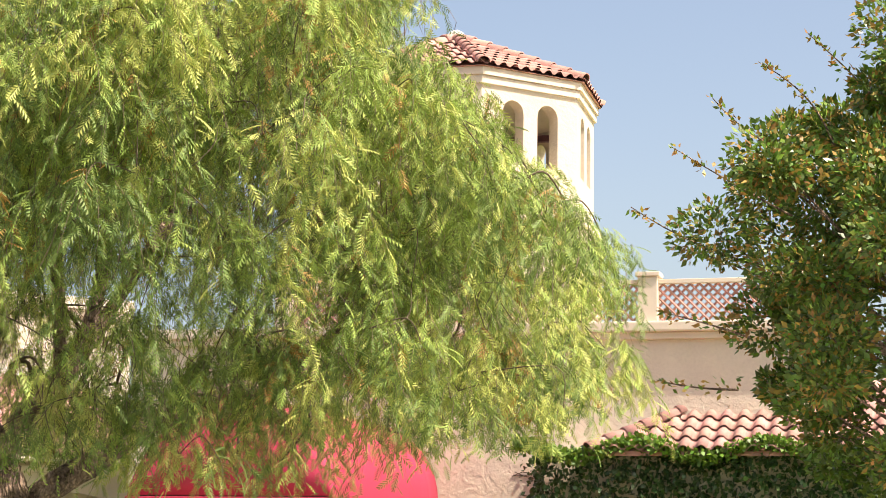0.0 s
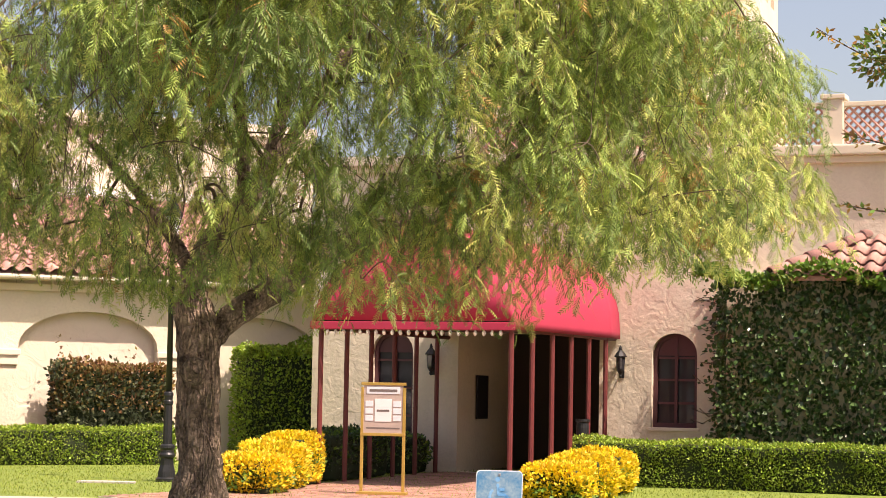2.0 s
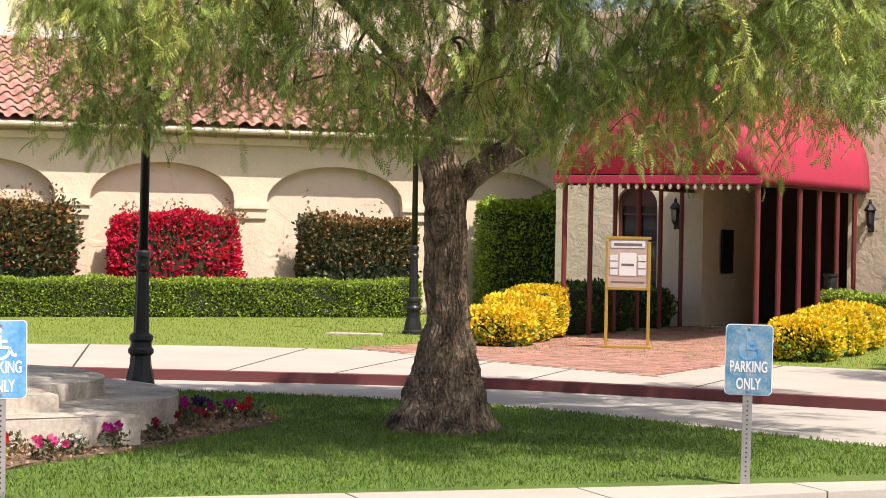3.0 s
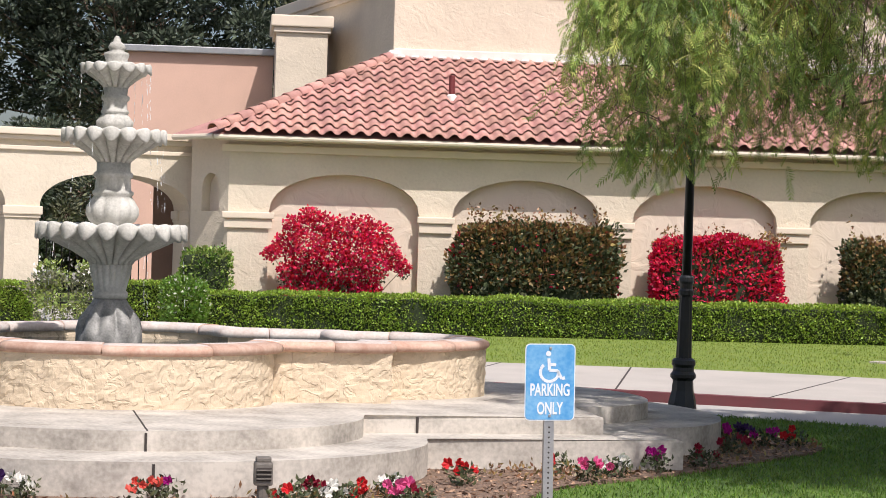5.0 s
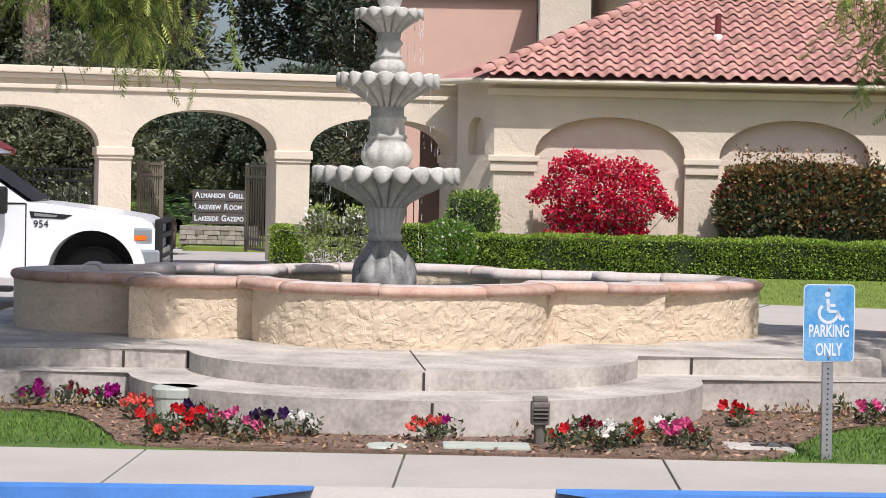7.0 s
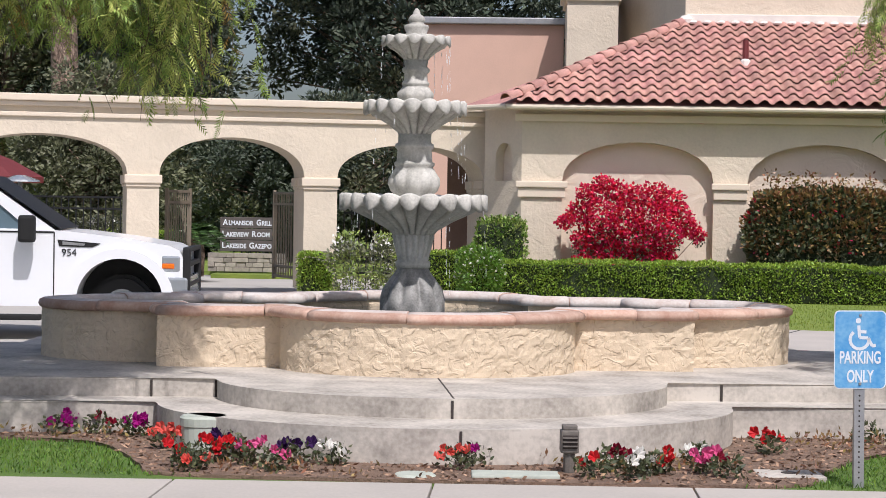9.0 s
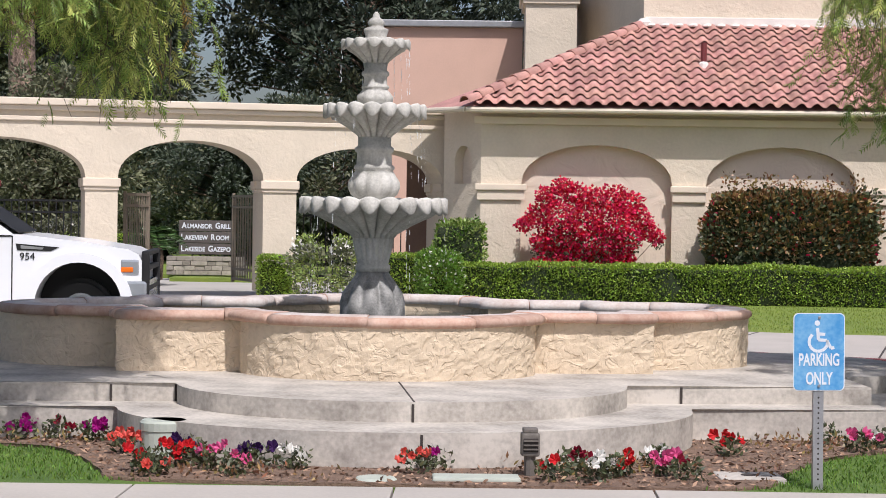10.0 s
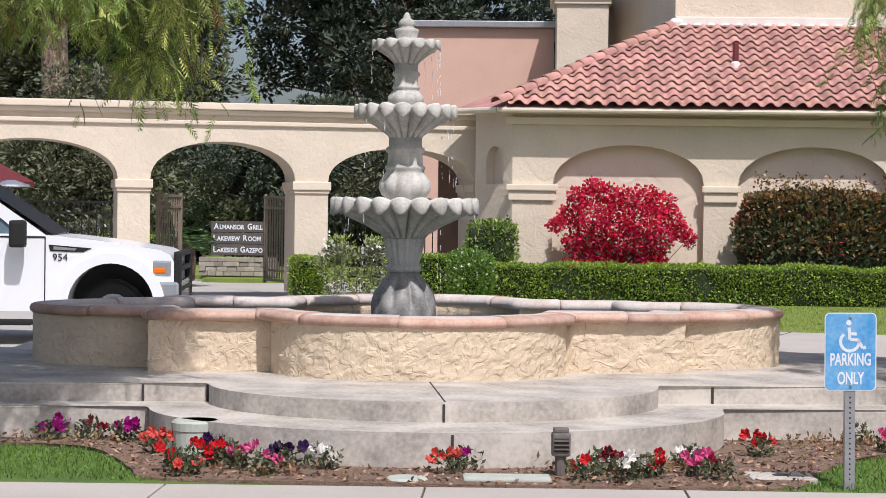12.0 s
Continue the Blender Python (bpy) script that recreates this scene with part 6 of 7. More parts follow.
TX, TY = 5.95, 15.12
trunk_b = gnarled_trunk(TX - 0.03, TY, [(-0.1, 0.50, 0, 0), (0.0, 0.44, 0, 0), (0.12, 0.37, -0.02, 0), (0.27, 0.315, 0.0, 0), (0.5, 0.255, 0.02, 0), (0.73, 0.195, 0.03, 0), (0.85, 0.172, 0.03, 0), (1.0, 0.162, 0.02, 0),
                               (1.3, 0.158, 0.0, 0), (1.5, 0.168, -0.01, 0), (1.65, 0.158, -0.01, 0), (1.9, 0.158, -0.02, 0), (2.1, 0.165, -0.04, 0), (2.25, 0.135, -0.08, 0)], 3.0)
bs = bmesh.new()
bmesh.ops.create_icosphere(bs, subdivisions=3, radius=0.11)
for v in bs.verts:
    v.co = v.co * (1 + 0.25 * noise.noise(v.co * 14)) + Vector((TX - 0.12, TY - 0.14, 1.66))
merge(trunk_b, bs)
limbs_main = [
    ([(TX - 0.06, TY, 2.1), (5.85, 15.1, 2.45), (6.12, 15.15, 2.9), (6.45, 15.2, 3.25), (6.75, 15.4, 4.1), (6.9, 15.6, 5.4)], 0.12, 0.04),
    ([(TX + 0.02, TY, 1.92), (6.2, 15.1, 2.12), (6.6, 15.05, 2.38), (7.0, 15.0, 2.66), (7.6, 14.9, 2.98), (8.1, 14.9, 3.05), (8.9, 14.9, 3.45), (9.35, 15.0, 4.15), (9.9, 15.0, 4.62), (10.8, 15.1, 4.7)], 0.12, 0.035),
    ([(5.85, 15.1, 2.4), (5.6, 15.3, 2.9), (5.0, 15.6, 3.6), (4.3, 15.9, 4.2)], 0.065, 0.02),
    ([(6.45, 15.2, 3.2), (7.3, 15.8, 4.2), (8.1, 16.3, 5.2), (8.7, 16.4, 6.0)], 0.07, 0.025),
    ([(6.3, 15.15, 3.0), (5.9, 14.4, 3.9), (5.5, 13.6, 4.8)], 0.07, 0.025),
    ([(8.1, 14.9, 3.05), (8.6, 14.0, 3.8), (9.2, 13.4, 4.5)], 0.06, 0.02),
]
def main_low(st):
    # the skirt hangs lower over the canopy side and at the left, and opens round the fork
    slope = np.interp(st[:, 0] / st[:, 1], (0.18, 0.23, 0.25, 0.30, 0.34, 0.375, 0.41, 0.46, 0.57, 0.62, 0.68, 0.82), (0.041, 0.038, 0.047, 0.058, 0.046, 0.036, 0.046, 0.036, 0.037, 0.047, 0.070, 0.078))
    return 1.55 + slope * st[:, 1]
def main_keep(q, g):
    # the crown slopes down towards the tower and thins out there
    k = q[:, 0] / q[:, 1]
    top = 1.6 + q[:, 1] * np.interp(k, (0.17, 0.25, 0.34, 0.42, 0.50, 0.545, 0.60, 0.64, 0.68, 0.72, 0.77, 0.83), (0.15, 0.21, 0.30, 0.38, 0.41, 0.42, 0.40, 0.345, 0.295, 0.265, 0.24, 0.215))
    return (q[:, 2] < top - 0.32 + 0.4 * g.random(len(q)) ** 4) & (k > 0.18) & (k < 0.80) & (g.random(len(q)) < np.interp(k, (0.18, 0.232, 0.245, 0.31, 0.34, 0.62, 0.70, 0.80), (1.0, 1.0, 0.6, 0.85, 1.0, 0.9, 0.55, 0.45)))
MAIN_LOBES = (((7.5, 14.4, 4.4), (4.9, 3.8, 3.0), 120), ((3.5, 16.2, 3.5), (1.2, 1.5, 1.5), 18), ((9.0, 12.3, 4.0), (1.7, 1.7, 1.9), 24))
pepper_tree(None, MAIN_LOBES, main_low, main_keep, 720, 18, 71, limbs_main, trunk_b, "large weeping pepper tree with feathery green leaves and a gnarled trunk")
LX, LY = -6.6, 13.9
trunk2 = gnarled_trunk(LX, LY, [(-0.1, 0.36, 0, 0), (0.1, 0.28, 0, 0), (0.6, 0.22, 0, 0), (1.4, 0.19, 0.05, 0), (2.2, 0.17, 0.1, 0)], 9.0)
limbs2 = [([(LX + 0.1, LY, 2.0), (-6.0, 13.9, 2.9), (-5.1, 14.1, 3.7), (-3.9, 14.1, 4.3)], 0.11, 0.03),
          ([(LX + 0.08, LY, 2.1), (-6.7, 13.9, 3.2), (-6.8, 14.1, 4.4)], 0.11, 0.03),
          ([(-5.8, 13.9, 3.1), (-5.5, 13.0, 3.8), (-5.0, 12.5, 4.2)], 0.06, 0.02)]
def side_low(st):
    yaw = np.degrees(np.arctan2(-st[:, 0], st[:, 1]))
    return 1.6 + np.interp(yaw, (8.9, 9.3, 11.6, 12.0), (0.145, 0.047, 0.047, 0.075)) * np.hypot(st[:, 0], st[:, 1])
def side_keep(q, g):
    return (q[:, 0] < 0.27 * q[:, 2] - 3.2) & ((np.degrees(np.arctan2(-q[:, 0], q[:, 1])) > 9.9) | (q[:, 2] > 1.9 + 0.145 * np.hypot(q[:, 0], q[:, 1])))
pepper_tree(None, (((-3.5, 13.4, 4.5), (2.9, 2.4, 2.2), 100), ((-2.52, 13.3, 3.1), (0.25, 0.6, 0.75), 7)), side_low, side_keep, 440, 17, 81, limbs2, trunk2, "weeping pepper tree beside the fountain with hanging feathery leaves")


def leafy_tree(name, m, centre, radii, n, leaf, mats, label, seed, trunk_r, n_clump, spread, sprigs=(), far=False):
    g = np.random.default_rng(seed)
    t = thing(name, m, label, "tree")
    c, R = np.array(centre), np.array(radii)
    tb_ = bmesh.new()
    limb(tb_, [(0, 0, -0.1), (0.1 * trunk_r, 0.05, centre[2] * 0.35), (centre[0] * 0.6, centre[1] * 0.6, centre[2] * 0.7), tuple(centre)], trunk_r, trunk_r * 0.4, 12, 0.06, seed)
    part("trunk", tb_, M["bark"], t, smooth=True)
    lb = bmesh.new()
    cl = c + in_ball(n_clump, g, 0.25 if far else 0.5) * R
    for q in cl[:110]:
        e = Vector((centre[0] * 0.5, centre[1] * 0.5, max(centre[2] * 0.5, q[2] - np.linalg.norm(q[:2] - c[:2]) * 0.7)))
        limb(lb, [e, e.lerp(Vector(q), 0.5) + Vector(g.normal(size=3) * 0.1 * spread), Vector(q)], trunk_r * 0.22, trunk_r * 0.05, 5, 0.0, 1)
    # leafy shoots that stand out of the crown: foot, tip
    pts, dd = [], []
    for a, b in sprigs:
        a, b = np.array(a), np.array(b)
        ln = np.linalg.norm(b - a)
        bend = g.normal(size=3) * 0.08
        path = [a + (b - a) * f + bend * math.sin(f * math.pi) for f in np.linspace(0, 1, 5)]
        limb(lb, [Vector(p) for p in path], 0.016, 0.005, 5, 0.0, 1)
        for j in range(int(ln / 0.02)):
            f = g.random()
            pts.append(a + (b - a) * f + bend * math.sin(f * math.pi) + g.normal(size=3) * 0.07 * (1.25 - f))
            dd.append(unit(b - a) * 0.6 + g.normal(size=3) * 0.8)
    tagged(part("branchwork", lb, M["bark"], t, smooth=True), kind="stuff")
    if pts:
        pts, dd = np.array(pts), np.array(dd)
        L = leaf * g.uniform(0.6, 1.2, len(pts))
        q = leaf_quads(pts, dd, L, L * 0.5, g, 0.15)
        half = g.random(len(q)) < 0.6
        tagged(quads("shoot", q[half], M["leaf_rust"], t), kind="stuff")
        tagged(quads("shoot", q[~half], M["leaf_fresh"], t), kind="stuff")
    idx = g.integers(0, n_clump, n)
    off = in_ball(n, g, 0.25) * np.array([1, 1, 0.75]) * spread * g.uniform(0.6, 1.25, n_clump)[idx][:, None]
    p = cl[idx] + off
    d = unit(off) + np.array([0, 0, 0.1]) + g.normal(size=(n, 3)) * (0.35 if far else 0.6)
    shade = g.random(n_clump)[idx] + g.normal(size=n) * 0.15
    order = np.argsort(shade) if far else g.permutation(n)
    k0 = 0
    for mat, share in mats:
        k1 = min(n, k0 + int(n * share))
        sel = order[k0:k1]
        k0 = k1
        if mat == "leaf_rust":
            sel = sel[np.argsort(-(p[sel] @ np.array([-0.6, -0.2, 0.5])))[: int(len(sel) * 0.7)]]
        L = leaf * g.uniform(0.6, 1.35, len(sel))
        quads("crown", leaf_quads(p[sel], d[sel], L, L * (0.52 if not far else 0.42), g, 0.15), M[mat], t)
    return t
SHOOTS = (((-1.7, 1.0, 5.6), (-3.0, 1.6, 6.35)), ((-2.0, 1.2, 5.0), (-3.35, 1.9, 5.65)), ((-1.9, 1.1, 4.8), (-2.95, 1.7, 5.2)), ((-1.4, 0.6, 6.4), (-2.2, 1.0, 7.35)), ((-1.6, 0.8, 6.2), (-2.55, 1.4, 6.95)),
          ((-0.8, 0.0, 7.0), (-1.3, 0.2, 7.8)), ((-0.4, -0.2, 7.2), (-0.7, -0.2, 8.1)), ((0.1, -0.4, 7.3), (0.0, -0.6, 8.3)), ((-1.0, 0.3, 6.9), (-1.7, 0.7, 7.7)), ((-2.0, 1.4, 4.2), (-2.9, 2.0, 4.5)), ((-2.1, 1.5, 3.6), (-2.9, 2.0, 3.7)))
leafy_tree("myrtle_tree", pose(17.5, 15.75, 0), (0.0, 0.0, 5.05), (3.0, 2.8, 2.9), 100000, 0.095, (("leaf_myrtle", 0.50), ("leaf_fresh", 0.28), ("leaf_rust", 0.22)), "rounded tree with glossy dark leaves and rusty new shoots", 91, 0.14, 120, 0.5, sprigs=SHOOTS)

# far trees behind the colonnade
for i, (x, y, cz, rx, rz, n, mat, sd) in enumerate((
    (-3.9, 66, 10.5, 6.4, 7.5, 11000, "leaf_far", 1), (4.8, 72, 11.0, 5.0, 7.0, 6500, "leaf_far", 2), (-12.0, 60, 6.0, 2.7, 4.6, 4500, "leaf_far", 3),
    (-16.5, 62, 8.0, 4.6, 6.0, 5500, "leaf_olive", 4), (-17.0, 74, 7.0, 5.5, 6.5, 5000, "leaf_far", 5), (11.5, 70, 10.5, 4.6, 6.5, 4500, "leaf_far", 6), (-5.6, 58, 2.2, 4.8, 2.4, 6500, "leaf_far", 7), (-10.8, 61, 2.2, 3.6, 2.4, 5500, "leaf_far", 10), (-0.5, 57, 2.0, 3.0, 2.6, 4000, "leaf_far", 11), (-11.2, 50.5, 2.4, 2.0, 2.6, 2200, "leaf_olive", 8), (-21, 64, 8.0, 4.5, 6.5, 4000, "leaf_far", 9))):
    leafy_tree("background_tree", pose(x, y, 0), (0.0, 0.0, cz), (rx, rx * 0.8, rz), n * (8 if rz > 4 else 13), 0.22 if rz > 4 else 0.15, ((mat, 0.80), ("leaf_olive", 0.20)), "tall dark evergreen tree beyond the colonnade" if mat == "leaf_far" else "pale olive tree beyond the colonnade", 100 + sd, 0.32, 240, 0.85 if rz > 4 else 0.55, far=True)
tall = thing("tall_trunk", pose(-12.36, 52, 0), "tall bare tree trunk with peeling orange bark", "tree trunk")
part("trunk", limb(bmesh.new(), [(0, 0, -0.1), (0.05, 0, 3), (-0.05, 0.1, 7), (0, 0, 12)], 0.40, 0.3, 14, 0.04, 5), M["bark"], tall, smooth=True)
palm = thing("cycad", pose(-7.36, 43.2, 0), "dark green cycad with arching fronds", "palm")
gp = np.random.default_rng(5)
pp, dd = [], []
for k in range(60):
    a = gp.uniform(0, 2 * math.pi)
    el = gp.uniform(0.15, 1.35)
    for j in range(22):
        f = j / 21
        r = f * 0.72
        base_p = np.array([math.cos(a) * math.cos(el) * r, math.sin(a) * math.cos(el) * r, 0.85 + math.sin(el) * r - 0.42 * f * f])
        for s in (-1, 1):
            pp.append(base_p)
            dd.append(np.array([math.cos(a) * 0.6 - s * math.sin(a), math.sin(a) * 0.6 + s * math.cos(a), 0.15]))
quads("fronds", leaf_quads(np.array(pp), np.array(dd), 0.2, 0.03, gp), M["leaf_ivy"], palm)
part("stem", lathe([(0.2, 0), (0.22, 0.5), (0.15, 0.9)], 12), M["bark"], palm)

# ---- grass, soil and flowers ----
def turf(name, n, area, seed, label, h=0.06, mat="blade"):
    g = np.random.default_rng(seed)
    p = area(n, g)
    d = g.normal(size=(len(p), 3)) * 0.45 + np.array([0, 0, 1.0])
    L = h * g.uniform(0.5, 1.3, len(p))
    q = leaf_quads(p, d, L, 0.009, g)
    return tagged(quads(name, q, M[mat]), label, "grass", kind="stuff")
bed_outline = [(tuple(p))[:2] for p in spline([(-2.40, 12.0, 0), (-2.12, 11.62, 0), (-0.5, 11.56, 0), (1.4, 11.66, 0), (1.75, 12.3, 0), (2.2, 13.2, 0), (3.0, 13.9, 0), (3.9, 14.9, 0), (4.8, 16.0, 0), (4.7, 16.8, 0),
                                              (4.2, 17.0, 0), (2.0, 16.0, 0), (0, 15.5, 0), (-2.4, 14.2, 0), (-3.6, 13.9, 0), (-3.7, 13.3, 0), (-2.95, 13.1, 0), (-2.6, 12.5, 0)], 4, True)]
soil_ob = tagged(finish("flower_bed", prism(bed_outline, -0.1, 0.022, 0.01), M["soil"]), "brown bark-covered flower bed round the steps", "soil", kind="structure")
def inside(poly, p):
    x, y = p[:, 0], p[:, 1]
    c = np.zeros(len(p), bool)
    j = len(poly) - 1
    for i in range(len(poly)):
        xi, yi = poly[i]
        xj, yj = poly[j]
        hit = ((yi > y) != (yj > y)) & (x < (xj - xi) * (y - yi) / (yj - yi + 1e-12) + xi)
        c ^= hit
        j = i
    return c
def area_near(n, g):
    p = np.stack([g.uniform(-4.5, 9.5, n), g.uniform(11.6, 19.5, n), np.zeros(n)], 1)
    return p[inside(island_plan, p) & ~inside(bed_outline, p)]
turf("grass", 150000, area_near, 7, "short green mown grass blades on the island", 0.034, "shade_blade")
def area_far(n, g):
    p = np.stack([g.uniform(2.0, 19.0, n), g.uniform(21.0, 35.0, n), np.zeros(n)], 1)
    q = [(x, y) for x, y in walk_edge] + [(60, 8), (60, 46), (-1, 46)]
    return p[inside(q, p)]
turf("grass", 42000, area_far, 8, "short sunlit green grass blades before the hedge", 0.045)
def chips():
    g = np.random.default_rng(17)
    n = 22000
    p = np.stack([g.uniform(-3.8, 5, n), g.uniform(11.5, 17, n), np.full(n, 0.024)], 1)
    p = p[inside(bed_outline, p)]
    d = g.normal(size=(len(p), 3)) * np.array([1, 1, 0.25])
    tagged(quads("bark_chips", leaf_quads(p, d, g.uniform(0.02, 0.06, len(p)), 0.02, g), material("bark chips", (0.33, 0.21, 0.14), 0.95, 0.5, 4, 40, 0.0, island=0.7)), "reddish brown bark chips on the flower bed", "bark chips", kind="stuff")
    n = 11000
    p = np.stack([g.uniform(-3.8, 5, n), g.uniform(11.5, 17, n), np.full(n, 0.02)], 1)
    p = p[inside(bed_outline, p)]
    k = np.sin(p[:, 0] * 3.3) + np.sin(p[:, 1] * 4.1 + p[:, 0]) > 0.1
    p = p[k]
    p[:, 2] += g.random(len(p)) * 0.07
    tagged(quads("low_foliage", leaf_quads(p, g.normal(size=(len(p), 3)) + np.array([0, 0, 0.8]), g.uniform(0.03, 0.06, len(p)), 0.02, g, 0.1), M["leaf_bronze"]), "sparse brownish bedding foliage", "plants", kind="stuff")
chips()


def petunia(x, y, key, n, spread, seed, h=0.16):
    """A bedding plant: small leaves and open trumpet flowers of five petals."""
    g = np.random.default_rng(seed)
    colour = {"petal_red": "red", "petal_pink": "pink", "petal_magenta": "magenta", "petal_violet": "dark violet", "petal_white": "white", "petal_coral": "coral red", "petal_wine": "wine red"}[key]
    t = thing("petunia", pose(x, y, 0), colour + " petunia in bloom in the flower bed", "flower", "bedding flowers")
    k = 110
    p = in_ball(k, g) * np.array([spread, spread, 0.5 * h]) + np.array([0, 0, 0.5 * h])
    quads("leaves", leaf_quads(p, g.normal(size=(k, 3)) + np.array([0, 0, 0.5]), g.uniform(0.03, 0.055, k), 0.022, g, 0.1), M["leaf_bush"], t)
    for j in range(n):
        a = g.uniform(0, 2 * math.pi)
        r = spread * math.sqrt(g.random())
        c = Vector((r * math.cos(a), r * math.sin(a), h * g.uniform(0.65, 1.1)))
        nrm = Vector((g.normal() * 0.5, -0.9 + g.normal() * 0.4, 0.6 + 0.3 * g.normal())).normalized()
        s1 = nrm.cross(Vector((0, 0, 1))).normalized()
        s2 = nrm.cross(s1)
        b = bmesh.new()
        R_ = g.uniform(0.027, 0.041)
        ring_ = [b.verts.new(c + (s1 * math.cos(i * math.pi / 10) + s2 * math.sin(i * math.pi / 10)) * R_ * (1.0 - 0.16 * (i % 4 == 0)) + nrm * 0.012 * math.sin(i * 1.9)) for i in range(20)]
        cv = b.verts.new(c - nrm * 0.03)
        for i in range(20):
            b.faces.new((ring_[i], ring_[(i + 1) % 20], cv))
        part("blossom", b, M[key], t)
BED = [(-3.24, 13.45, "petal_magenta", 7), (-2.98, 13.5, "petal_wine", 4), (-2.72, 13.4, "petal_magenta", 8), (-2.38, 12.75, "petal_coral", 7), (-2.02, 12.15, "petal_red", 5), (-1.85, 12.25, "petal_red", 7),
       (-1.72, 12.05, "petal_pink", 4), (-1.56, 11.80, "petal_pink", 3), (-1.92, 12.55, "petal_violet", 6), (-1.46, 12.2, "petal_violet", 6), (-1.52, 12.45, "petal_white", 5), (-1.24, 12.15, "petal_white", 5),
       (-0.48, 12.05, "petal_coral", 6), (-0.40, 12.25, "petal_magenta", 4), (0.45, 12.2, "petal_wine", 5), (0.33, 11.8, "petal_red", 2), (0.55, 11.78, "petal_white", 3), (0.72, 12.05, "petal_red", 4), (0.64, 12.0, "petal_white", 3),
       (1.02, 12.1, "petal_pink", 8), (1.12, 11.88, "petal_wine", 2), (1.52, 13.15, "petal_red", 5), (-2.1, 11.9, "petal_red", 2), (-2.05, 11.75, "petal_coral", 3), (2.45, 13.5, "petal_pink", 6), (2.66, 13.75, "petal_white", 5), (2.28, 13.95, "petal_red", 2),
       (3.02, 14.1, "petal_magenta", 5), (3.45, 14.5, "petal_wine", 5), (3.55, 15.6, "petal_pink", 4), (4.2, 16.3, "petal_violet", 8), (4.35, 16.1, "petal_magenta", 4), (4.62, 16.2, "petal_red", 3), (3.9, 15.4, "petal_wine", 4), (1.0, 12.5, "petal_white", 2), (3.95, 16.2, "petal_magenta", 4)]
for i, (x, y, key, n) in enumerate(BED):
    petunia(x, y, key, n, 0.12, 300 + i)

# ---- roof tiles, ridge tiles and bricks ----
def s_tile(w, l):
    """One S-shaped clay tile lying along +y (up the roof), w wide."""
    b = bmesh.new()
    prof_ = [(-0.5, 0.02), (-0.36, 0.0), (-0.2, 0.0), (-0.1, 0.03), (0.02, 0.062), (0.18, 0.08), (0.34, 0.07), (0.46, 0.035), (0.54, 0.015)]
    a = [b.verts.new((x * w, 0, z * w / 0.28 + 0.048)) for x, z in prof_]
    c = [b.verts.new((x * w, l, z * w / 0.28)) for x, z in prof_]
    d = [b.verts.new((x * w, 0, z * w / 0.28 + 0.033)) for x, z in prof_]
    for i in range(len(prof_) - 1):
        b.faces.new((a[i], a[i + 1], c[i + 1], c[i]))
        b.faces.new((d[i], d[i + 1], a[i + 1], a[i]))
    me = bpy.data.meshes.new("tile")
    b.to_mesh(me)
    b.free()
    for p in me.polygons:
        p.use_smooth = True
    return me


def tile_field(parent, frame_m, cols, rows_, pw, pl, keep, single, mats, seed=0):
    """Tiles over a slope: keep(c, r) says where there is roof, single(c, r) which become parts of their own."""
    g = random.Random(seed)
    me = s_tile(pw, pl * 1.12)
    me.materials.append(M["tile"])
    vs = [v.co.copy() for v in me.vertices]
    fs = [tuple(p.vertices) for p in me.polygons]
    jv, jf = [], []
    for r in range(rows_):
        for c in range(cols):
            if not keep(c, r):
                continue
            m = frame_m @ Matrix.Translation((c * pw + g.uniform(-0.006, 0.006), r * pl + g.uniform(-0.01, 0.01), g.uniform(0, 0.006))) @ Matrix.Rotation(g.uniform(-0.012, 0.012), 4, "Z")
            if single(c, r):
                ob = new("tile", me)
                ob.parent = parent
                ob.matrix_basis = m
            else:
                o = len(jv)
                jv += [tuple(m @ v) for v in vs]
                jf += [tuple(o + i for i in f) for f in fs]
    if jv:
        tagged(raw("tiles", jv, jf, M["tile_far"], parent, smooth=True), kind="stuff")


RL = math.hypot(R_Y - E_Y, R_Z - E_Z)
PW, PL = 0.285, RL / 12
FRAME = Matrix.Translation((-0.5, E_Y - 0.03, E_Z - 0.02)) @ Matrix.Rotation(SLOPE, 4, "X")
def on_main(c, r):
    x = -0.5 + c * PW
    return x > -0.5 + (HIP_X + 0.5) * (r + 0.2) / 12 and x < 16.9
tile_field(main_roof, FRAME, 62, 12, PW, PL, on_main, lambda c, r: 2 < c < 29, None, 5)
# hip and top courses of half-round tiles
def barrel(r, l):
    b = bmesh.new()
    n = 8
    a = [b.verts.new((r * math.cos(math.pi * i / n), 0, r * math.sin(math.pi * i / n) + 0.02)) for i in range(n + 1)]
    c = [b.verts.new((r * 0.85 * math.cos(math.pi * i / n), l, r * 0.85 * math.sin(math.pi * i / n))) for i in range(n + 1)]
    d = [b.verts.new((r * 0.86 * math.cos(math.pi * i / n), 0.0, r * 0.86 * math.sin(math.pi * i / n) + 0.02)) for i in range(n + 1)]
    for i in range(n):
        b.faces.new((a[i], a[i + 1], c[i + 1], c[i]))
        b.faces.new((d[i], d[i + 1], a[i + 1], a[i]))
    me = bpy.data.meshes.new("ridge_tile")
    b.to_mesh(me)
    b.free()
    me.materials.append(M["tile"])
    for p in me.polygons:
        p.use_smooth = True
    return me
hip_me = barrel(0.13, 0.42)
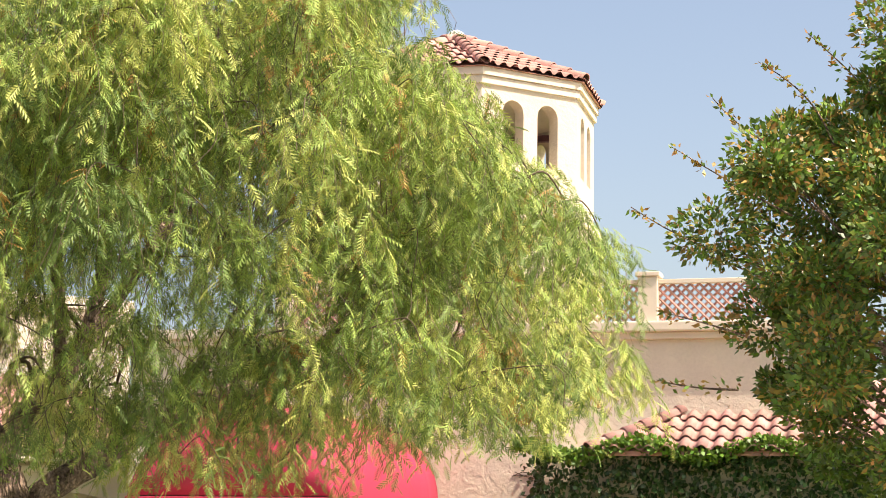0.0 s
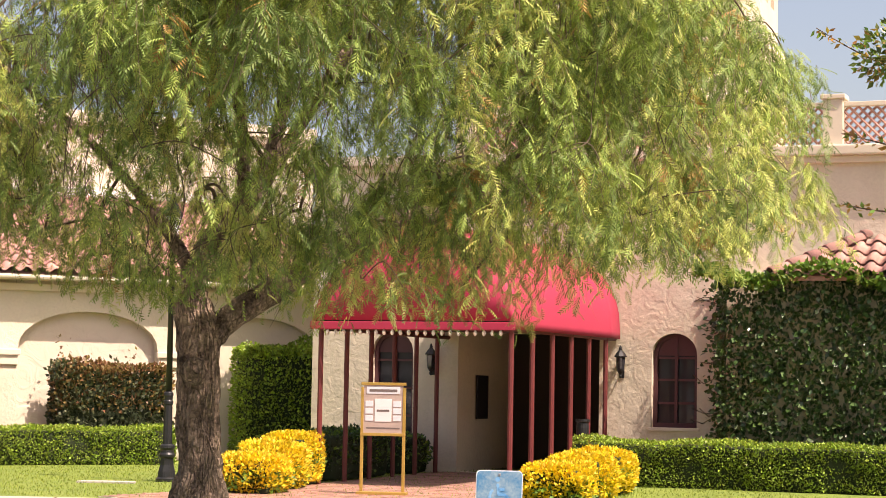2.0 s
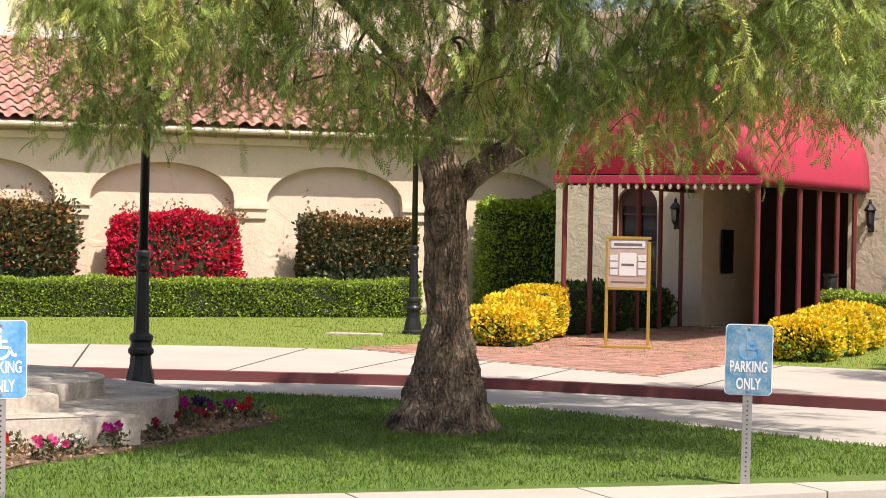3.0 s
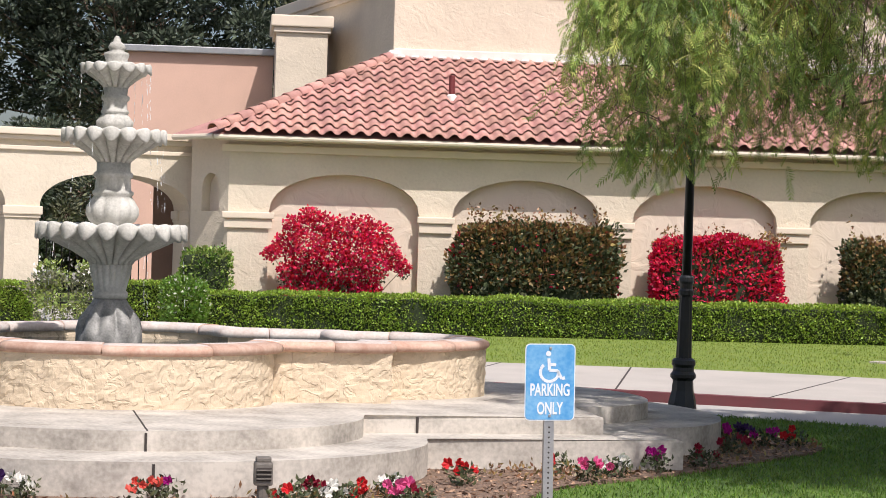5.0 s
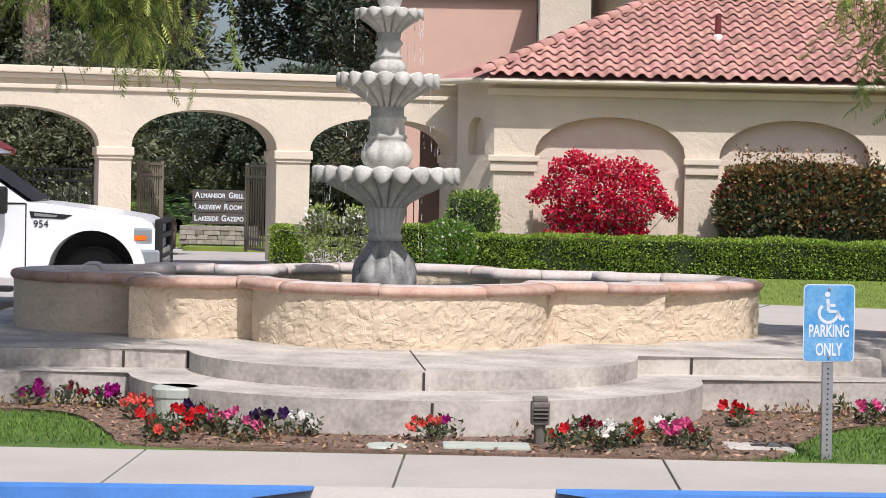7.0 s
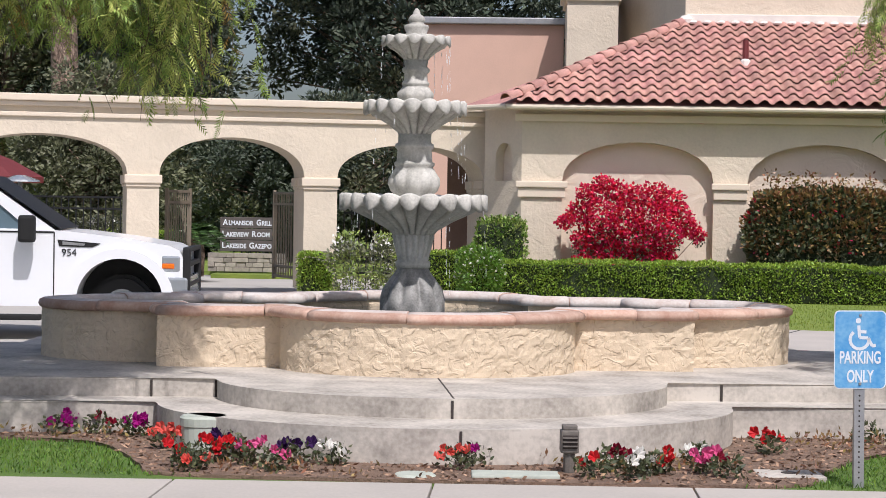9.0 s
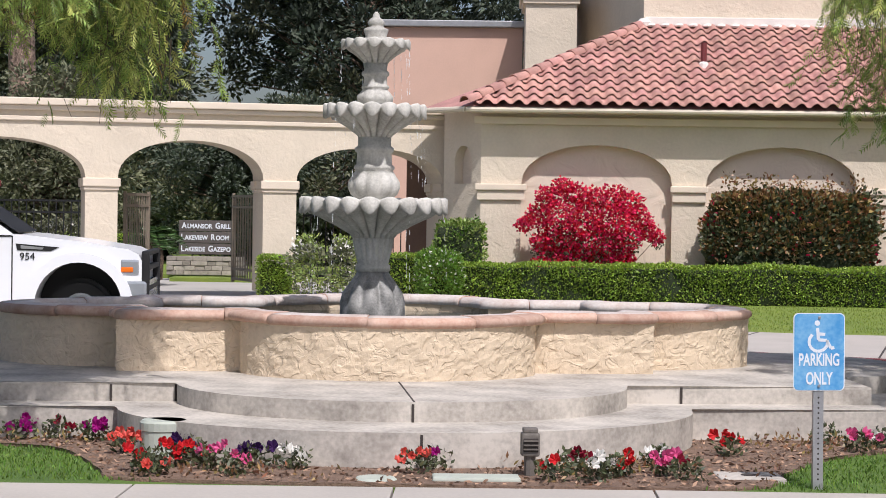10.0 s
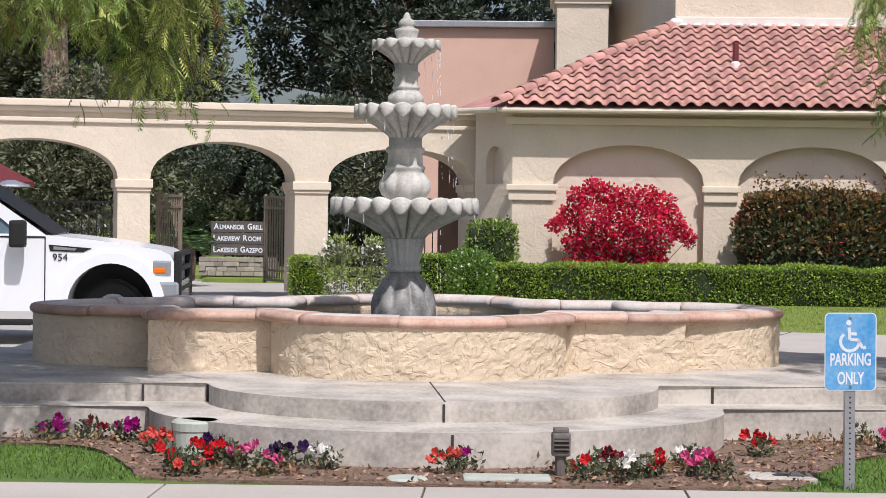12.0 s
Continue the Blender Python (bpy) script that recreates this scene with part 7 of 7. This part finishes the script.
def ridge_row(parent, a, b, me, step):
    a, b = Vector(a), Vector(b)
    d = b - a
    n = int(d.length / step)
    q = d.to_track_quat("Y", "Z").to_matrix().to_4x4()
    for k in range(n):
        ob = new("ridge_tile", me)
        ob.parent = parent
        ob.matrix_basis = Matrix.Translation(a + d * (k / n)) @ q
ridge_row(main_roof, (-0.56, E_Y - 0.05, E_Z + 0.02), (HIP_X, R_Y, R_Z + 0.03), hip_me, 0.36)
# narrow side slope: a run of small tiles
mort = bmesh.new()
for k in range(int((17 - HIP_X) / 0.285)):
    lathe([(0.0, 0), (0.085, 0.02), (0.10, 0.05), (0.06, 0.09), (0.0, 0.1)][1:], 8, mort, axis=(HIP_X + 0.15 + 0.285 * k, R_Y - 0.1))
mo = tagged(finish("mortar_caps", mort, M["white_matt"]), "white mortar dabs along the top of the roof tiles", "mortar", kind="stuff")
mo.location.z = R_Z - 0.03
cap_end = lathe([(0.14, 0.0), (0.15, 0.08), (0.08, 0.16)], 12)
tagged(finish("hip_cap", cap_end, M["white_matt"]), "white mortar cap at the top of the hip", "mortar", kind="structure").location = (HIP_X, R_Y - 0.05, R_Z)

# tower roof tiles
for i in range(8):
    am = angle0 + 45 * (i + 0.5)
    r_e = TR * 1.055 * math.cos(math.pi / 8)
    sl = math.atan2(1.2, r_e)
    ln = math.hypot(1.2, r_e)
    wid = 2 * TR * 1.055 * math.sin(math.pi / 8)
    fm = pose(r_e * math.cos(radians(am)), r_e * math.sin(radians(am)), 10.5, 0, 0, am + 90) @ Matrix.Rotation(sl, 4, "X")
    nc, nr = 9, 8
    pw = wid / nc
    fm = fm @ Matrix.Translation((-wid / 2 + pw / 2, 0, 0.0))
    tile_field(tower_roof, fm, nc, nr, pw, ln / nr, lambda c, r: abs((c - (nc - 1) / 2) / (nc / 2)) < 1 - (r + 0.3) / nr, lambda c, r: False, None, 30 + i)
    ca = radians(angle0 + 45 * i)
    ridge_row(tower_roof, (TR * 1.065 * math.cos(ca), TR * 1.065 * math.sin(ca), 10.52), (0.05 * math.cos(ca), 0.05 * math.sin(ca), 11.73), hip_me, 0.36)
part("roof_cap", lathe([(0.2, 11.66), (0.22, 11.75), (0.13, 11.87), (0.05, 11.91)], 14), M["white_matt"], tower, "white mortar roof cap")

# wing roof tiles
wl_ = math.hypot(2.35, 1.31)
WF = Matrix.Translation((6.1, -1.2, 3.42)) @ Matrix.Rotation(math.atan2(1.31, 2.35), 4, "X")
tile_field(wing_roof, WF, 28, 7, 0.285, wl_ / 7, lambda c, r: c * 0.285 > 2.5 * (r + 0.3) / 7, lambda c, r: False, None, 50)
ridge_row(wing_roof, (6.0, -1.18, 3.45), (8.6, 1.2, 4.8), hip_me, 0.36)

# brick walk in the entrance's frame
M["brick"] = material("worn red-brown brick", (0.36, 0.18, 0.135), 0.85, 0.35, 2.0, 50, 0.3, per_object=0.28, hue=0.01, tint=(0.28, 0.19, 0.15))
M["brick_far"] = material("worn red-brown brick joined", (0.36, 0.18, 0.135), 0.85, 0.35, 2.0, 50, 0.3, island=0.28, hue=0.01, tint=(0.28, 0.19, 0.15))
walk_ob = thing("brick_walk", ENT, "red-brown brick walk leading to the entrance", "walk", kind="structure")
part("mortar_bed", prism([(-1.15, -10.2), (4.3, -12.4), (3.7, -0.001), (-0.15, -0.001), (-0.15, -5.6)], -0.05, 0.012), M["concrete"], walk_ob)
bbm = box(-0.097, 0.097, -0.047, 0.047, -0.03, 0.0, 0.006)
bme = bpy.data.meshes.new("brick")
bbm.to_mesh(bme)
bbm.free()
bme.materials.append(M["brick"])
bvs = [v.co.copy() for v in bme.vertices]
bfs = [tuple(p.vertices) for p in bme.polygons]
bed_poly = [(-1.1, -10.15), (4.2, -12.3), (3.65, -0.05), (-0.1, -0.05), (-0.1, -5.6)]
jv, jf, singles = [], [], 0
gb_ = random.Random(3)
for r in range(124):
    v_ = -12.35 + r * 0.1
    for c in range(28):
        u_ = -1.2 + c * 0.2 + (0.1 if r % 2 else 0)
        if not inside(bed_poly, np.array([[u_, v_]]))[0]:
            continue
        m = Matrix.Translation((u_, v_, 0.022 + gb_.uniform(-0.003, 0.003))) @ Matrix.Rotation(gb_.uniform(-0.02, 0.02), 4, "Z")
        if v_ < -7.9 and singles < 300 and u_ > -0.6:
            ob = new("brick", bme)
            ob.parent = walk_ob
            ob.matrix_basis = m
            singles += 1
        else:
            o = len(jv)
            jv += [tuple(m @ w) for w in bvs]
            jf += [tuple(o + i for i in f) for f in bfs]
tagged(raw("bricks", jv, jf, M["brick_far"], walk_ob), kind="stuff")
